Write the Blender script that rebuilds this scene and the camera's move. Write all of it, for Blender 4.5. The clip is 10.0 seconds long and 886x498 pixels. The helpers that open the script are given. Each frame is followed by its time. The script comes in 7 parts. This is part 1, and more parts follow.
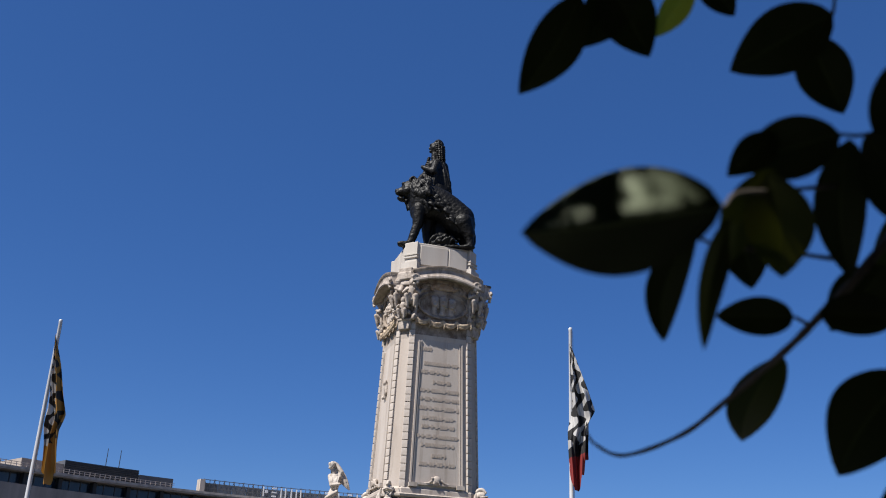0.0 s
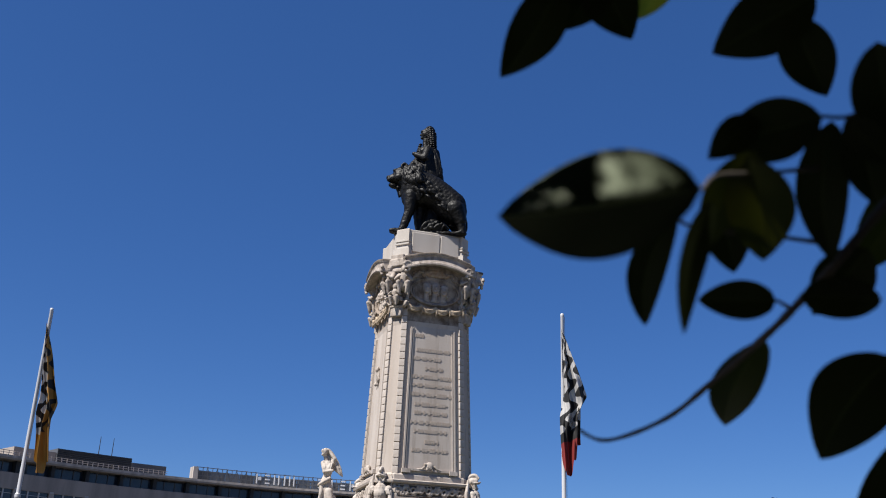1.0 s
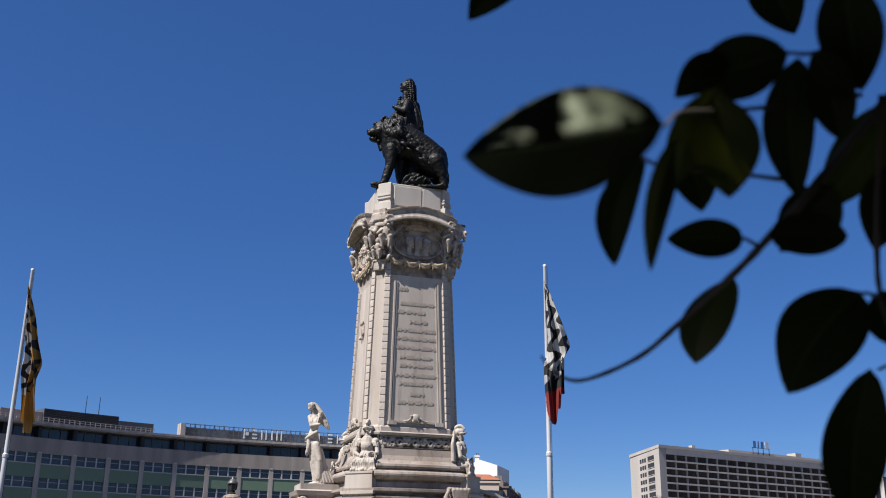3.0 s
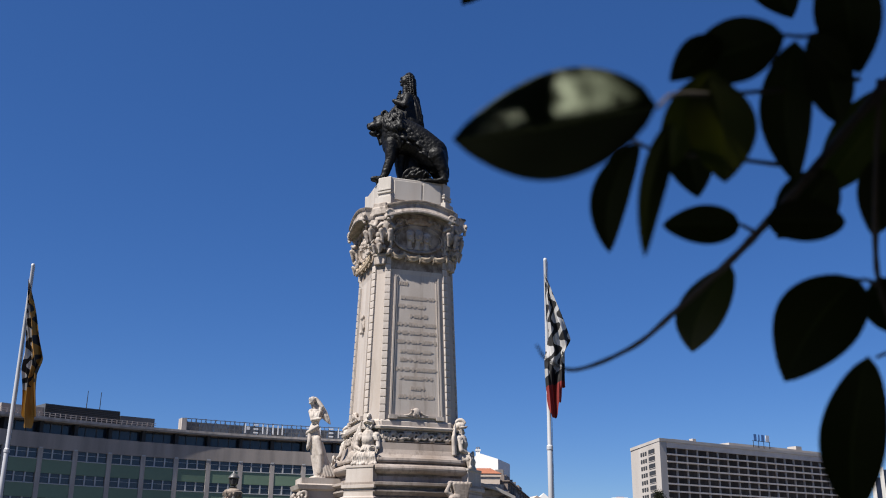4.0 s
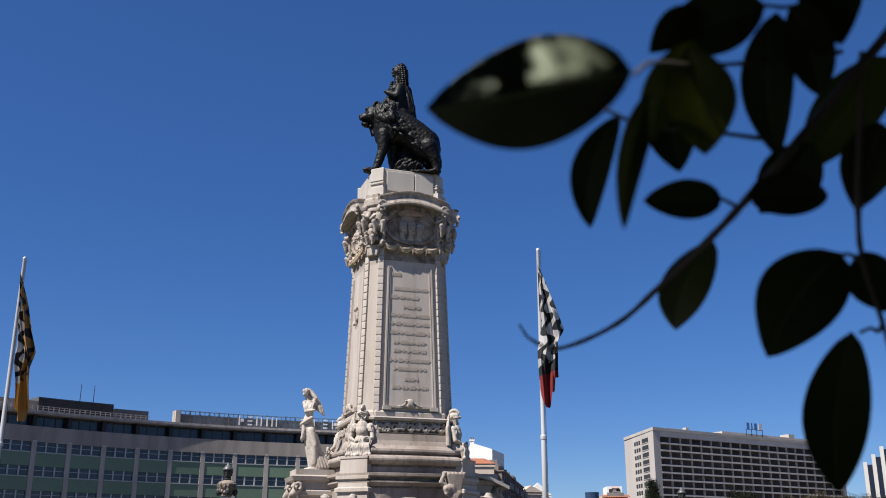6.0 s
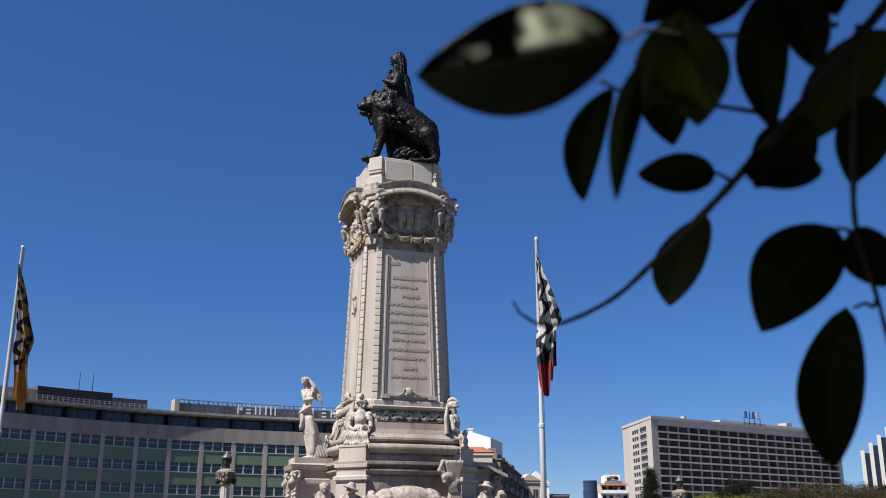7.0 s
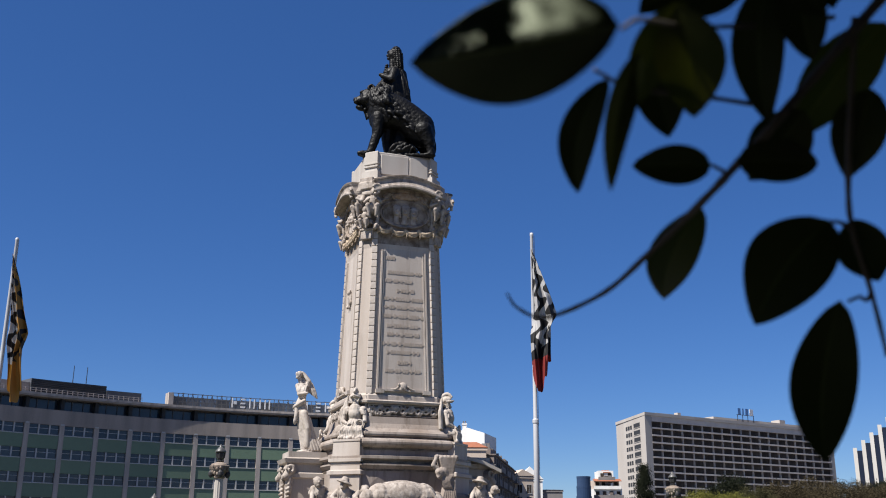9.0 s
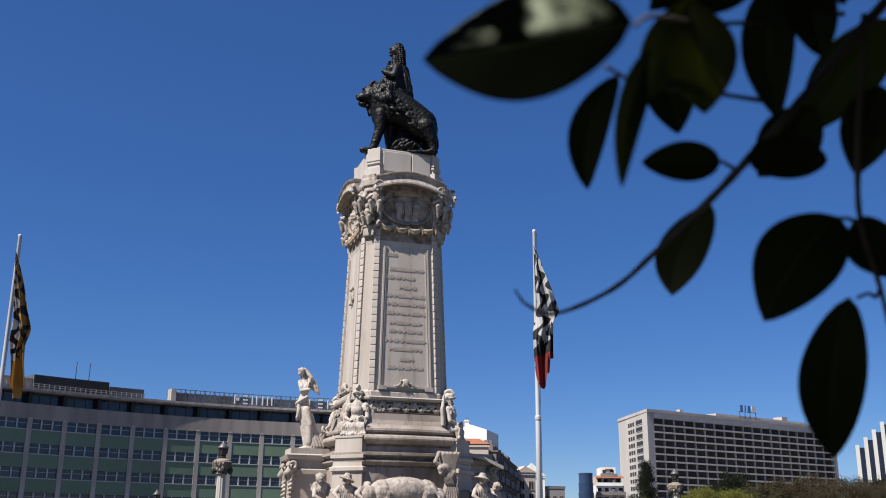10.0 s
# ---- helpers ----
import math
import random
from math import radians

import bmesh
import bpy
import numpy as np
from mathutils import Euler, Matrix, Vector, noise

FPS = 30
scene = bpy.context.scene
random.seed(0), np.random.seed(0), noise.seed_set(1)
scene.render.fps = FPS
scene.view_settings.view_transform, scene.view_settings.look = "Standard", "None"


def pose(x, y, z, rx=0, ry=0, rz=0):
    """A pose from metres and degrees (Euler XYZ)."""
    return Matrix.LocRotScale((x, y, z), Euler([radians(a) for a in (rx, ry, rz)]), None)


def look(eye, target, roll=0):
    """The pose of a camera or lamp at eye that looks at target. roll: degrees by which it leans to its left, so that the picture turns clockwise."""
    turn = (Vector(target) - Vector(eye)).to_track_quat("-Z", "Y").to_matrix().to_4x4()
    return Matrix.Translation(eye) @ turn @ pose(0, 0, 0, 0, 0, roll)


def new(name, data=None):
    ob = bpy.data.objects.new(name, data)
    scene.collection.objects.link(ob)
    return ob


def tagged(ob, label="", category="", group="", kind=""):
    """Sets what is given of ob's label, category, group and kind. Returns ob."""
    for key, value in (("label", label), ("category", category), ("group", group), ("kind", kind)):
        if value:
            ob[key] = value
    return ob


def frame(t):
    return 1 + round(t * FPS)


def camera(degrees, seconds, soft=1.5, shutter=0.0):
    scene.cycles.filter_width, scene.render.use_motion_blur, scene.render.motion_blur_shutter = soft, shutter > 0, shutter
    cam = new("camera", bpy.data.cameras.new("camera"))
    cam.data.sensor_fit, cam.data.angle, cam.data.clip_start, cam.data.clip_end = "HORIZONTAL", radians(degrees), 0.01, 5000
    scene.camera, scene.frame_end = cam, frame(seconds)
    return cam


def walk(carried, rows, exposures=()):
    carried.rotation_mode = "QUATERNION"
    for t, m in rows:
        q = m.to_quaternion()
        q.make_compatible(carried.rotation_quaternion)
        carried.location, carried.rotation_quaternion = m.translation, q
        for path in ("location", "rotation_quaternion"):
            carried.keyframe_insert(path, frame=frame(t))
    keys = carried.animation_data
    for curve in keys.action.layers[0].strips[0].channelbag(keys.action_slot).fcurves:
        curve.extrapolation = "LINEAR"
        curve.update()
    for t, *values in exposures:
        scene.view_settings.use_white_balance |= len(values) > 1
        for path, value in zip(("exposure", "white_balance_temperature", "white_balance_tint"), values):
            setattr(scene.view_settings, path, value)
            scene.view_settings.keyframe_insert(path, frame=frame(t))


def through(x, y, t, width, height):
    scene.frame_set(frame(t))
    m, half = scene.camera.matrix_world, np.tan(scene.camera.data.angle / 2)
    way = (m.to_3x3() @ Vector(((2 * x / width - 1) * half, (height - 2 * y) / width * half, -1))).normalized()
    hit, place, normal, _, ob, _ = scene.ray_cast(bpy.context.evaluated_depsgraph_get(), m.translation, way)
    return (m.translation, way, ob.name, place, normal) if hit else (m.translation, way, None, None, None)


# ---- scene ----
cam = camera(48.51, 10.0, soft=1.05)
# a small aperture leaves the near leaves a little soft
cam.data.dof.use_dof = True
cam.data.dof.focus_distance = 70.0
cam.data.dof.aperture_fstop = 9.5
ROWS = [
    (0.0, -0.0323, -0.0333, 2.0242, 111.743, -2.312, 1.492),
    (0.5, -0.027, -0.027, 2.026, 111.401, -2.132, 1.348),
    (1.0, -0.0247, -0.0277, 2.0253, 110.978, -1.896, 1.148),
    (1.5, -0.0201, -0.0267, 2.0259, 110.351, -1.511, 0.85),
    (2.0, -0.0137, -0.0157, 2.0257, 109.671, -1.439, 0.488),
    (2.5, -0.0171, -0.0282, 2.0223, 108.836, -0.772, 0.413),
    (4.0, -0.0112, -0.0172, 2.0174, 107.923, -0.436, 0.608),
    (4.5, -0.0084, -0.0123, 2.0172, 107.931, -0.241, 0.623),
    (5.0, -0.0067, -0.011, 2.0151, 107.912, -0.189, 0.537),
    (5.5, -0.0051, -0.0106, 2.0116, 107.721, -0.185, 0.408),
    (6.0, -0.0022, -0.0074, 2.0106, 107.396, -0.0, 0.325),
    (7.5, 0.0024, 0.0006, 2.0003, 106.55, -0.006, 0.184),
    (8.0, 0.0021, 0.0002, 2.0013, 106.476, -0.038, 0.089),
    (8.5, 0.0024, 0.0011, 2.0017, 106.488, -0.142, -0.069),
    (9.0, 0.0029, 0.0026, 2.0003, 106.479, -0.28, -0.135),
    (9.5, -0.0, 0.0, 2.0, 106.4, -0.336, -0.099),
    (10.0, -0.0019, 0.0016, 1.9997, 106.284, -0.357, -0.016),
]
walk(cam, [(t, pose(x, y, z, rx, ry, rz)) for t, x, y, z, rx, ry, rz in ROWS], exposures=[(0.0, 1.0), (10.0, 1.0)])

# ---- world and sun ----
SUN_AZ, SUN_EL = radians(128.0), radians(53.0)   # azimuth of the sun from +y towards -x, and its elevation
TO_SUN = Vector((-math.sin(SUN_AZ) * math.cos(SUN_EL), math.cos(SUN_AZ) * math.cos(SUN_EL), math.sin(SUN_EL)))
world = bpy.data.worlds.new("sky")
scene.world = world
world.use_nodes = True
wt = world.node_tree
sky = wt.nodes.new("ShaderNodeTexSky")
sky.sky_type = "NISHITA"
sky.sun_disc = False
sky.sun_elevation = SUN_EL
sky.sun_rotation = -SUN_AZ
sky.altitude = 2000
sky.air_density = 1.0
sky.dust_density = 1.0
sky.ozone_density = 6.0
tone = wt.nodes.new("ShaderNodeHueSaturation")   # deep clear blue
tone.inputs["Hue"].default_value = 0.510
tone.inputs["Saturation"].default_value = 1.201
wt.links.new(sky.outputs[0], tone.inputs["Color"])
haze = wt.nodes.new("ShaderNodeMix")   # evens the sky a little towards one clear blue
haze.data_type = "RGBA"
haze.inputs[0].default_value = 0.28
haze.inputs[7].default_value = (0.466, 1.30, 3.61, 1)
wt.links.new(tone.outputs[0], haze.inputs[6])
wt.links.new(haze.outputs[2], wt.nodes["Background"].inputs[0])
wt.nodes["Background"].inputs[1].default_value = 0.0575
lamp = bpy.data.lights.new("sun", "SUN")
lamp.energy, lamp.angle, lamp.color = 4.8, radians(0.53), (1.0, 0.96, 0.90)
sun = new("sun", lamp)
sun.matrix_world = look(TO_SUN * 200, (0, 0, 0))

# ---- helpers for nodes and meshes ----
def material(name, base, second=None, rough=0.6, metal=0.0, scale=4.0, amount=0.5, fine=40.0, bump=0.2, bump_dist=0.01, streak=False, spec=0.5, island=0.0, drip=None, drip_scale=(2.6, 2.6, 0.22), drip_from=0.53):
    """A surface of two colours mixed by coarse and fine noise, with relief in metres."""
    m = bpy.data.materials.new(name)
    m.use_nodes = True
    nt = m.node_tree
    N, L = nt.nodes, nt.links
    b = N["Principled BSDF"]
    b.inputs["Roughness"].default_value = rough
    b.inputs["Metallic"].default_value = metal
    b.inputs["Specular IOR Level"].default_value = spec
    tc = N.new("ShaderNodeTexCoord")
    mp = N.new("ShaderNodeMapping")
    L.new(tc.outputs["Object"], mp.inputs["Vector"])
    if streak:
        mp.inputs["Scale"].default_value = (1, 1, 0.14)
    n1 = N.new("ShaderNodeTexNoise")
    n1.inputs["Scale"].default_value = scale
    n1.inputs["Detail"].default_value = 6
    L.new(mp.outputs[0], n1.inputs["Vector"])
    n2 = N.new("ShaderNodeTexNoise")
    n2.inputs["Scale"].default_value = fine
    n2.inputs["Detail"].default_value = 4
    L.new(tc.outputs["Object"], n2.inputs["Vector"])
    mul = N.new("ShaderNodeMath")
    mul.operation = "MULTIPLY_ADD"
    mul.inputs[1].default_value = 0.2
    L.new(n2.outputs[0], mul.inputs[0])
    L.new(n1.outputs[0], mul.inputs[2])
    ramp = N.new("ShaderNodeMapRange")
    ramp.inputs[1].default_value, ramp.inputs[2].default_value = 0.44, 0.8
    ramp.inputs[3].default_value, ramp.inputs[4].default_value = 0.0, amount
    L.new(mul.outputs[0], ramp.inputs[0])
    mix = N.new("ShaderNodeMix")
    mix.data_type = "RGBA"
    mix.inputs[6].default_value = (*base, 1)
    mix.inputs[7].default_value = (*(second or [c * 0.6 for c in base]), 1)
    L.new(ramp.outputs[0], mix.inputs[0])
    out = mix.outputs[2]
    if drip:
        # dark runs left by rain water
        md = N.new("ShaderNodeMapping")
        md.inputs["Scale"].default_value = drip_scale
        L.new(tc.outputs["Object"], md.inputs["Vector"])
        nd = N.new("ShaderNodeTexNoise")
        nd.inputs["Scale"].default_value = 1.0
        nd.inputs["Detail"].default_value = 7
        nd.inputs["Roughness"].default_value = 0.62
        L.new(md.outputs[0], nd.inputs["Vector"])
        rd = N.new("ShaderNodeMapRange")
        rd.inputs[1].default_value, rd.inputs[2].default_value = drip_from, drip_from + 0.17
        rd.inputs[3].default_value, rd.inputs[4].default_value = 0.0, 0.8
        L.new(nd.outputs[0], rd.inputs[0])
        mxd = N.new("ShaderNodeMix")
        mxd.data_type = "RGBA"
        mxd.inputs[7].default_value = (*drip, 1)
        L.new(out, mxd.inputs[6])
        L.new(rd.outputs[0], mxd.inputs[0])
        out = mxd.outputs[2]
    if island:
        info = N.new("ShaderNodeObjectInfo")
        geo = N.new("ShaderNodeNewGeometry")
        add = N.new("ShaderNodeMath")
        add.operation = "ADD"
        L.new(info.outputs["Random"], add.inputs[0])
        L.new(geo.outputs["Random Per Island"], add.inputs[1])
        rng = N.new("ShaderNodeMapRange")
        rng.inputs[2].default_value = 2.0
        rng.inputs[3].default_value, rng.inputs[4].default_value = 1 - island, 1 + island
        L.new(add.outputs[0], rng.inputs[0])
        hsv = N.new("ShaderNodeHueSaturation")
        L.new(rng.outputs[0], hsv.inputs["Value"])
        L.new(out, hsv.inputs["Color"])
        out = hsv.outputs[0]
    L.new(out, b.inputs["Base Color"])
    if bump:
        bp = N.new("ShaderNodeBump")
        bp.inputs["Strength"].default_value = bump
        bp.inputs["Distance"].default_value = bump_dist
        L.new(mul.outputs[0], bp.inputs["Height"])
        L.new(bp.outputs[0], b.inputs["Normal"])
    return m


def put(name, bm, mat, parent=None, label="", smooth=False):
    me = bpy.data.meshes.new(name)
    if smooth:
        for f in bm.faces:
            f.smooth = True
    bm.normal_update()
    bm.to_mesh(me)
    bm.free()
    for m in mat if isinstance(mat, (list, tuple)) else [mat]:
        me.materials.append(m)
    ob = new(name, me)
    if parent:
        ob.parent = parent
    if label:
        ob["label"] = label
    return ob


def part(name, bm, mat, parent, label="", smooth=False):
    return put(name, bm, mat, parent, label, smooth)


def thing(name, m, label, category, group="", kind=""):
    ob = new(name)
    ob.empty_display_size = 0.2
    ob.matrix_basis = m
    return tagged(ob, label, category, group, kind)


def box(bm, x0, x1, y0, y1, z0, z1, m=None, bevel=0.0):
    vs = [bm.verts.new(p) for p in ((x0, y0, z0), (x1, y0, z0), (x1, y1, z0), (x0, y1, z0), (x0, y0, z1), (x1, y0, z1), (x1, y1, z1), (x0, y1, z1))]
    fs = [bm.faces.new([vs[i] for i in f]) for f in ((3, 2, 1, 0), (4, 5, 6, 7), (0, 1, 5, 4), (1, 2, 6, 5), (2, 3, 7, 6), (3, 0, 4, 7))]
    if bevel:
        es = list({e for f in fs for e in f.edges})
        r = bmesh.ops.bevel(bm, geom=es, offset=bevel, segments=1, affect="EDGES")
        vs = list({v for f in r["faces"] for v in f.verts} | {v for v in vs if v.is_valid})
    if m is not None:
        bmesh.ops.transform(bm, matrix=m, verts=vs)
    return vs


def loft(bm, rings, close=True):
    """Skin a list of equally long closed rings of points."""
    rows = [[bm.verts.new(p) for p in r] for r in rings]
    n = len(rows[0])
    for a, b in zip(rows, rows[1:]):
        for i in range(n):
            bm.faces.new((a[i], a[(i + 1) % n], b[(i + 1) % n], b[i]))
    if close:
        bm.faces.new(rows[0][::-1])
        bm.faces.new(rows[-1])
    return rows


def turned(bm, profile, n=24, cx=0.0, cy=0.0, flute=0.0):
    """A lathed form: profile is (radius, z) from below to above."""
    return loft(bm, [[(cx + r * (1 - flute * (i % 2)) * math.cos(2 * math.pi * i / n), cy + r * (1 - flute * (i % 2)) * math.sin(2 * math.pi * i / n), z) for i in range(n)] for r, z in profile])


def tube(bm, pts, radii, n=8):
    pts = [Vector(p) for p in pts]
    rings = []
    for i, p in enumerate(pts):
        d = (pts[min(i + 1, len(pts) - 1)] - pts[max(i - 1, 0)]).normalized()
        a = d.cross(Vector((0.31, 0.87, 0.38))).normalized()
        b = d.cross(a)
        rings.append([p + (a * math.cos(2 * math.pi * k / n) + b * math.sin(2 * math.pi * k / n)) * radii[i] for k in range(n)])
    return loft(bm, rings)


def smooth_line(pts, steps=6):
    """A Catmull-Rom line through the points."""
    p = [Vector(q) for q in pts]
    p = [2 * p[0] - p[1]] + p + [2 * p[-1] - p[-2]]
    out = []
    for i in range(1, len(p) - 2):
        for k in range(steps):
            t = k / steps
            out.append(0.5 * (2 * p[i] + (p[i + 1] - p[i - 1]) * t + (2 * p[i - 1] - 5 * p[i] + 4 * p[i + 1] - p[i + 2]) * t * t + (3 * p[i] - p[i - 1] - 3 * p[i + 1] + p[i + 2]) * t ** 3))
    return out + [p[-2]]


def blob(bm, c, r, rot=(0, 0, 0), seg=12):
    """An ellipsoid at c with the radii r."""
    m = pose(*c, *rot) @ Matrix.Diagonal((*r, 1))
    bmesh.ops.create_uvsphere(bm, u_segments=seg, v_segments=max(6, seg * 2 // 3), radius=1, matrix=m)


def limb(bm, a, b, ra, rb, n=12):
    """A tapered limb with round ends."""
    a, b = Vector(a), Vector(b)
    tube(bm, [a, a.lerp(b, 0.5), b], [ra, (ra + rb) / 2, rb], n)
    blob(bm, a, (ra, ra, ra), seg=n)
    blob(bm, b, (rb, rb, rb), seg=n)


def carved(name, bm, mat, m, label, category, voxel=0.07, group="", relief=0.0, size=0.6):
    """One plain sculpted mesh fused out of rounded forms."""
    ob = put(name, bm, mat)
    ob.matrix_basis = m
    r = ob.modifiers.new("fuse", "REMESH")
    r.mode, r.voxel_size, r.use_smooth_shade = "VOXEL", voxel, True
    s = ob.modifiers.new("soft", "SMOOTH")
    s.factor, s.iterations = 0.5, 1
    if relief:
        tex = bpy.data.textures.new(name + "_folds", "CLOUDS")
        tex.noise_scale = size
        tex.noise_depth, tex.noise_basis = 3, "IMPROVED_PERLIN"
        d = ob.modifiers.new("folds", "DISPLACE")
        d.texture, d.strength, d.mid_level, d.texture_coords = tex, relief, 0.5, "LOCAL"
    return tagged(ob, label, category, group)


def fuse(ob, voxel, relief=0.0):
    """Fuse overlapping carved forms into one skin."""
    r = ob.modifiers.new("fuse", "REMESH")
    r.mode, r.voxel_size, r.use_smooth_shade = "VOXEL", voxel, True
    if relief:
        tex = bpy.data.textures.new("chisel", "CLOUDS")
        tex.noise_scale, tex.noise_basis = 0.15, "IMPROVED_PERLIN"
        d = ob.modifiers.new("chisel", "DISPLACE")
        d.texture, d.strength, d.mid_level, d.texture_coords = tex, relief, 0.5, "LOCAL"
    return ob


def octagon(a, b, z, bow=0.0):
    """A square of half side a whose corners are cut so that each straight face is 2b long; bow curves the faces out."""
    pts = []
    for k in range(4):
        c, s = math.cos(k * math.pi / 2), math.sin(k * math.pi / 2)
        for t in (-1, -0.5, 0, 0.5, 1):
            u, v = b * t, -a - bow * (1 - t * t)
            pts.append((u * c - v * s, u * s + v * c, z))
    return pts


# ---- materials ----
LIMESTONE = material("limestone", (0.382, 0.337, 0.301), (0.27, 0.222, 0.185), rough=0.75, scale=0.7, amount=0.8, fine=9.0, bump=0.35, bump_dist=0.03, streak=True, island=0.05, drip=(0.21, 0.172, 0.142))
STRIP_STONE = material("strip_limestone", (0.395, 0.351, 0.316), (0.27, 0.22, 0.18), rough=0.75, scale=2.0, amount=0.7, fine=12.0, bump=0.3, bump_dist=0.02, island=0.10)
LIMESTONE_WHITE = material("clean_limestone", (0.37, 0.338, 0.304), (0.29, 0.25, 0.21), rough=0.7, scale=1.2, amount=0.7, fine=10.0, bump=0.3, bump_dist=0.02, streak=True)
CARVED_STONE = material("carved_stone", (0.36, 0.312, 0.272), (0.18, 0.143, 0.116), rough=0.8, scale=2.6, amount=0.9, fine=16.0, bump=0.6, bump_dist=0.04, drip=(0.085, 0.066, 0.052), drip_scale=(3.2, 3.2, 1.7), drip_from=0.52)
STATUE_STONE = material("statue_stone", (0.41, 0.364, 0.322), (0.25, 0.203, 0.166), rough=0.8, scale=2.2, amount=0.8, fine=14.0, bump=0.5, bump_dist=0.03, drip=(0.10, 0.078, 0.06), drip_scale=(3.0, 3.0, 1.5), drip_from=0.58)
LIMESTONE_BASE = material("weathered_limestone", (0.272, 0.23, 0.20), (0.17, 0.13, 0.103), rough=0.8, scale=0.7, amount=0.9, fine=9.0, bump=0.4, bump_dist=0.03, streak=True, island=0.05, drip=(0.105, 0.08, 0.062))
STAINED_STONE = material("stained_stone", (0.30, 0.245, 0.20), (0.10, 0.068, 0.046), rough=0.85, scale=1.9, amount=1.0, fine=11.0, bump=0.5, bump_dist=0.03, drip=(0.045, 0.033, 0.025), drip_scale=(2.2, 2.2, 1.2), drip_from=0.53)
HEAD_STONE = material("head_stone", (0.37, 0.32, 0.28), (0.20, 0.155, 0.125), rough=0.8, scale=3.0, amount=0.8, fine=14.0, bump=0.4, bump_dist=0.03)
OCHRE_STONE = material("ochre_stone", (0.38, 0.30, 0.215), (0.20, 0.14, 0.09), rough=0.85, scale=3.0, amount=0.9, fine=14.0, bump=0.4, bump_dist=0.03)
RUST_STONE = material("rust_stone", (0.24, 0.155, 0.095), (0.33, 0.26, 0.20), rough=0.85, scale=3.5, amount=0.9, fine=14.0, bump=0.4, bump_dist=0.03)
CORNICE_STONE = material("cornice_stone", (0.375, 0.325, 0.285), (0.17, 0.135, 0.11), rough=0.85, scale=1.6, amount=0.9, fine=11.0, bump=0.5, bump_dist=0.04, drip=(0.07, 0.054, 0.042), drip_scale=(2.0, 2.0, 0.7), drip_from=0.52)
# near-black stone: soot on the coping, painted shade behind carving and under ledges
SOOT_SHADE_STONE = material("soot_shade_stone", (0.055, 0.043, 0.034), (0.20, 0.16, 0.128), rough=0.9, scale=2.5, amount=0.9, fine=14.0, bump=0.3, bump_dist=0.02)
RELIEF_STONE = material("relief_stone", (0.34, 0.285, 0.24), (0.22, 0.175, 0.14), rough=0.8, scale=3, amount=0.6, fine=14.0, bump=0.3)
BRONZE = material("dark_bronze", (0.0014, 0.0012, 0.0011), (0.006, 0.0055, 0.005), rough=0.52, metal=0.0, spec=0.2, scale=1.5, amount=0.6, fine=12, bump=0.3, bump_dist=0.02)
PAVING = material("stone_paving", (0.10, 0.094, 0.085), (0.062, 0.057, 0.052), rough=0.9, scale=0.3, fine=30, bump=0.3, bump_dist=0.01)
GRASS = material("grass", (0.05, 0.09, 0.025), (0.09, 0.10, 0.04), rough=0.9, scale=0.4, fine=12, bump=0.5, bump_dist=0.03)
POLE_PAINT = material("pole_paint", (0.40, 0.40, 0.41), (0.31, 0.31, 0.31), rough=0.35, scale=1.5, amount=0.4, fine=20, bump=0.05)
CONCRETE = material("weathered_concrete", (0.275, 0.236, 0.208), (0.17, 0.146, 0.129), rough=0.85, scale=0.8, amount=0.8, fine=6, bump=0.3, bump_dist=0.01, streak=True)
PILLAR_STONE = material("pillar_stone", (0.385, 0.338, 0.303), (0.21, 0.186, 0.168), rough=0.8, scale=1.6, amount=0.9, fine=7, bump=0.3, streak=True)
GREEN_PANEL = material("green_panel", (0.115, 0.172, 0.113), (0.078, 0.118, 0.077), rough=0.55, scale=0.7, amount=0.6, fine=5, bump=0.05, island=0.12)
WHITE_FRAME = material("white_frame", (0.36, 0.355, 0.35), (0.26, 0.26, 0.26), rough=0.5, scale=2, fine=10, bump=0.0)
DARK_METAL = material("dark_metal", (0.026, 0.026, 0.028), (0.05, 0.047, 0.045), rough=0.55, metal=0.0, spec=0.2, scale=1, fine=8, bump=0.1)
LAMP_GLASS = material("lamp_glass", (0.02, 0.021, 0.023), (0.05, 0.05, 0.05), rough=0.2, scale=3, fine=14, bump=0.0, spec=0.3)
CAP_METAL = material("cap_metal", (0.085, 0.083, 0.08), (0.03, 0.029, 0.028), rough=0.45, scale=5, amount=0.9, fine=20, bump=0.2)
HOARDING = material("hoarding_panel", (0.06, 0.075, 0.105), (0.13, 0.145, 0.17), rough=0.5, scale=0.5, amount=1.0, fine=3, bump=0.1, island=0.3)
LATTICE_METAL = material("lattice_metal", (0.10, 0.10, 0.105), (0.05, 0.05, 0.052), rough=0.6, scale=0.8, fine=6, bump=0.1)
LOUVRE = material("louvre_metal", (0.05, 0.055, 0.065), (0.09, 0.09, 0.10), rough=0.6, scale=0.8, fine=8, bump=0.2)
GLASS = material("dark_glass", (0.020, 0.027, 0.040), (0.055, 0.062, 0.075), rough=0.12, scale=0.35, amount=0.8, fine=2, bump=0.03, island=0.5)
GLASS_DULL = material("shaded_glass", (0.032, 0.025, 0.021), (0.085, 0.066, 0.055), rough=0.6, spec=0.06, scale=0.2, amount=0.9, fine=1, bump=0.0, island=0.6)
TOWER_WHITE = material("white_panel", (0.45, 0.43, 0.40), (0.36, 0.34, 0.31), rough=0.8, scale=0.12, amount=0.7, fine=1.2, bump=0.1, streak=True)
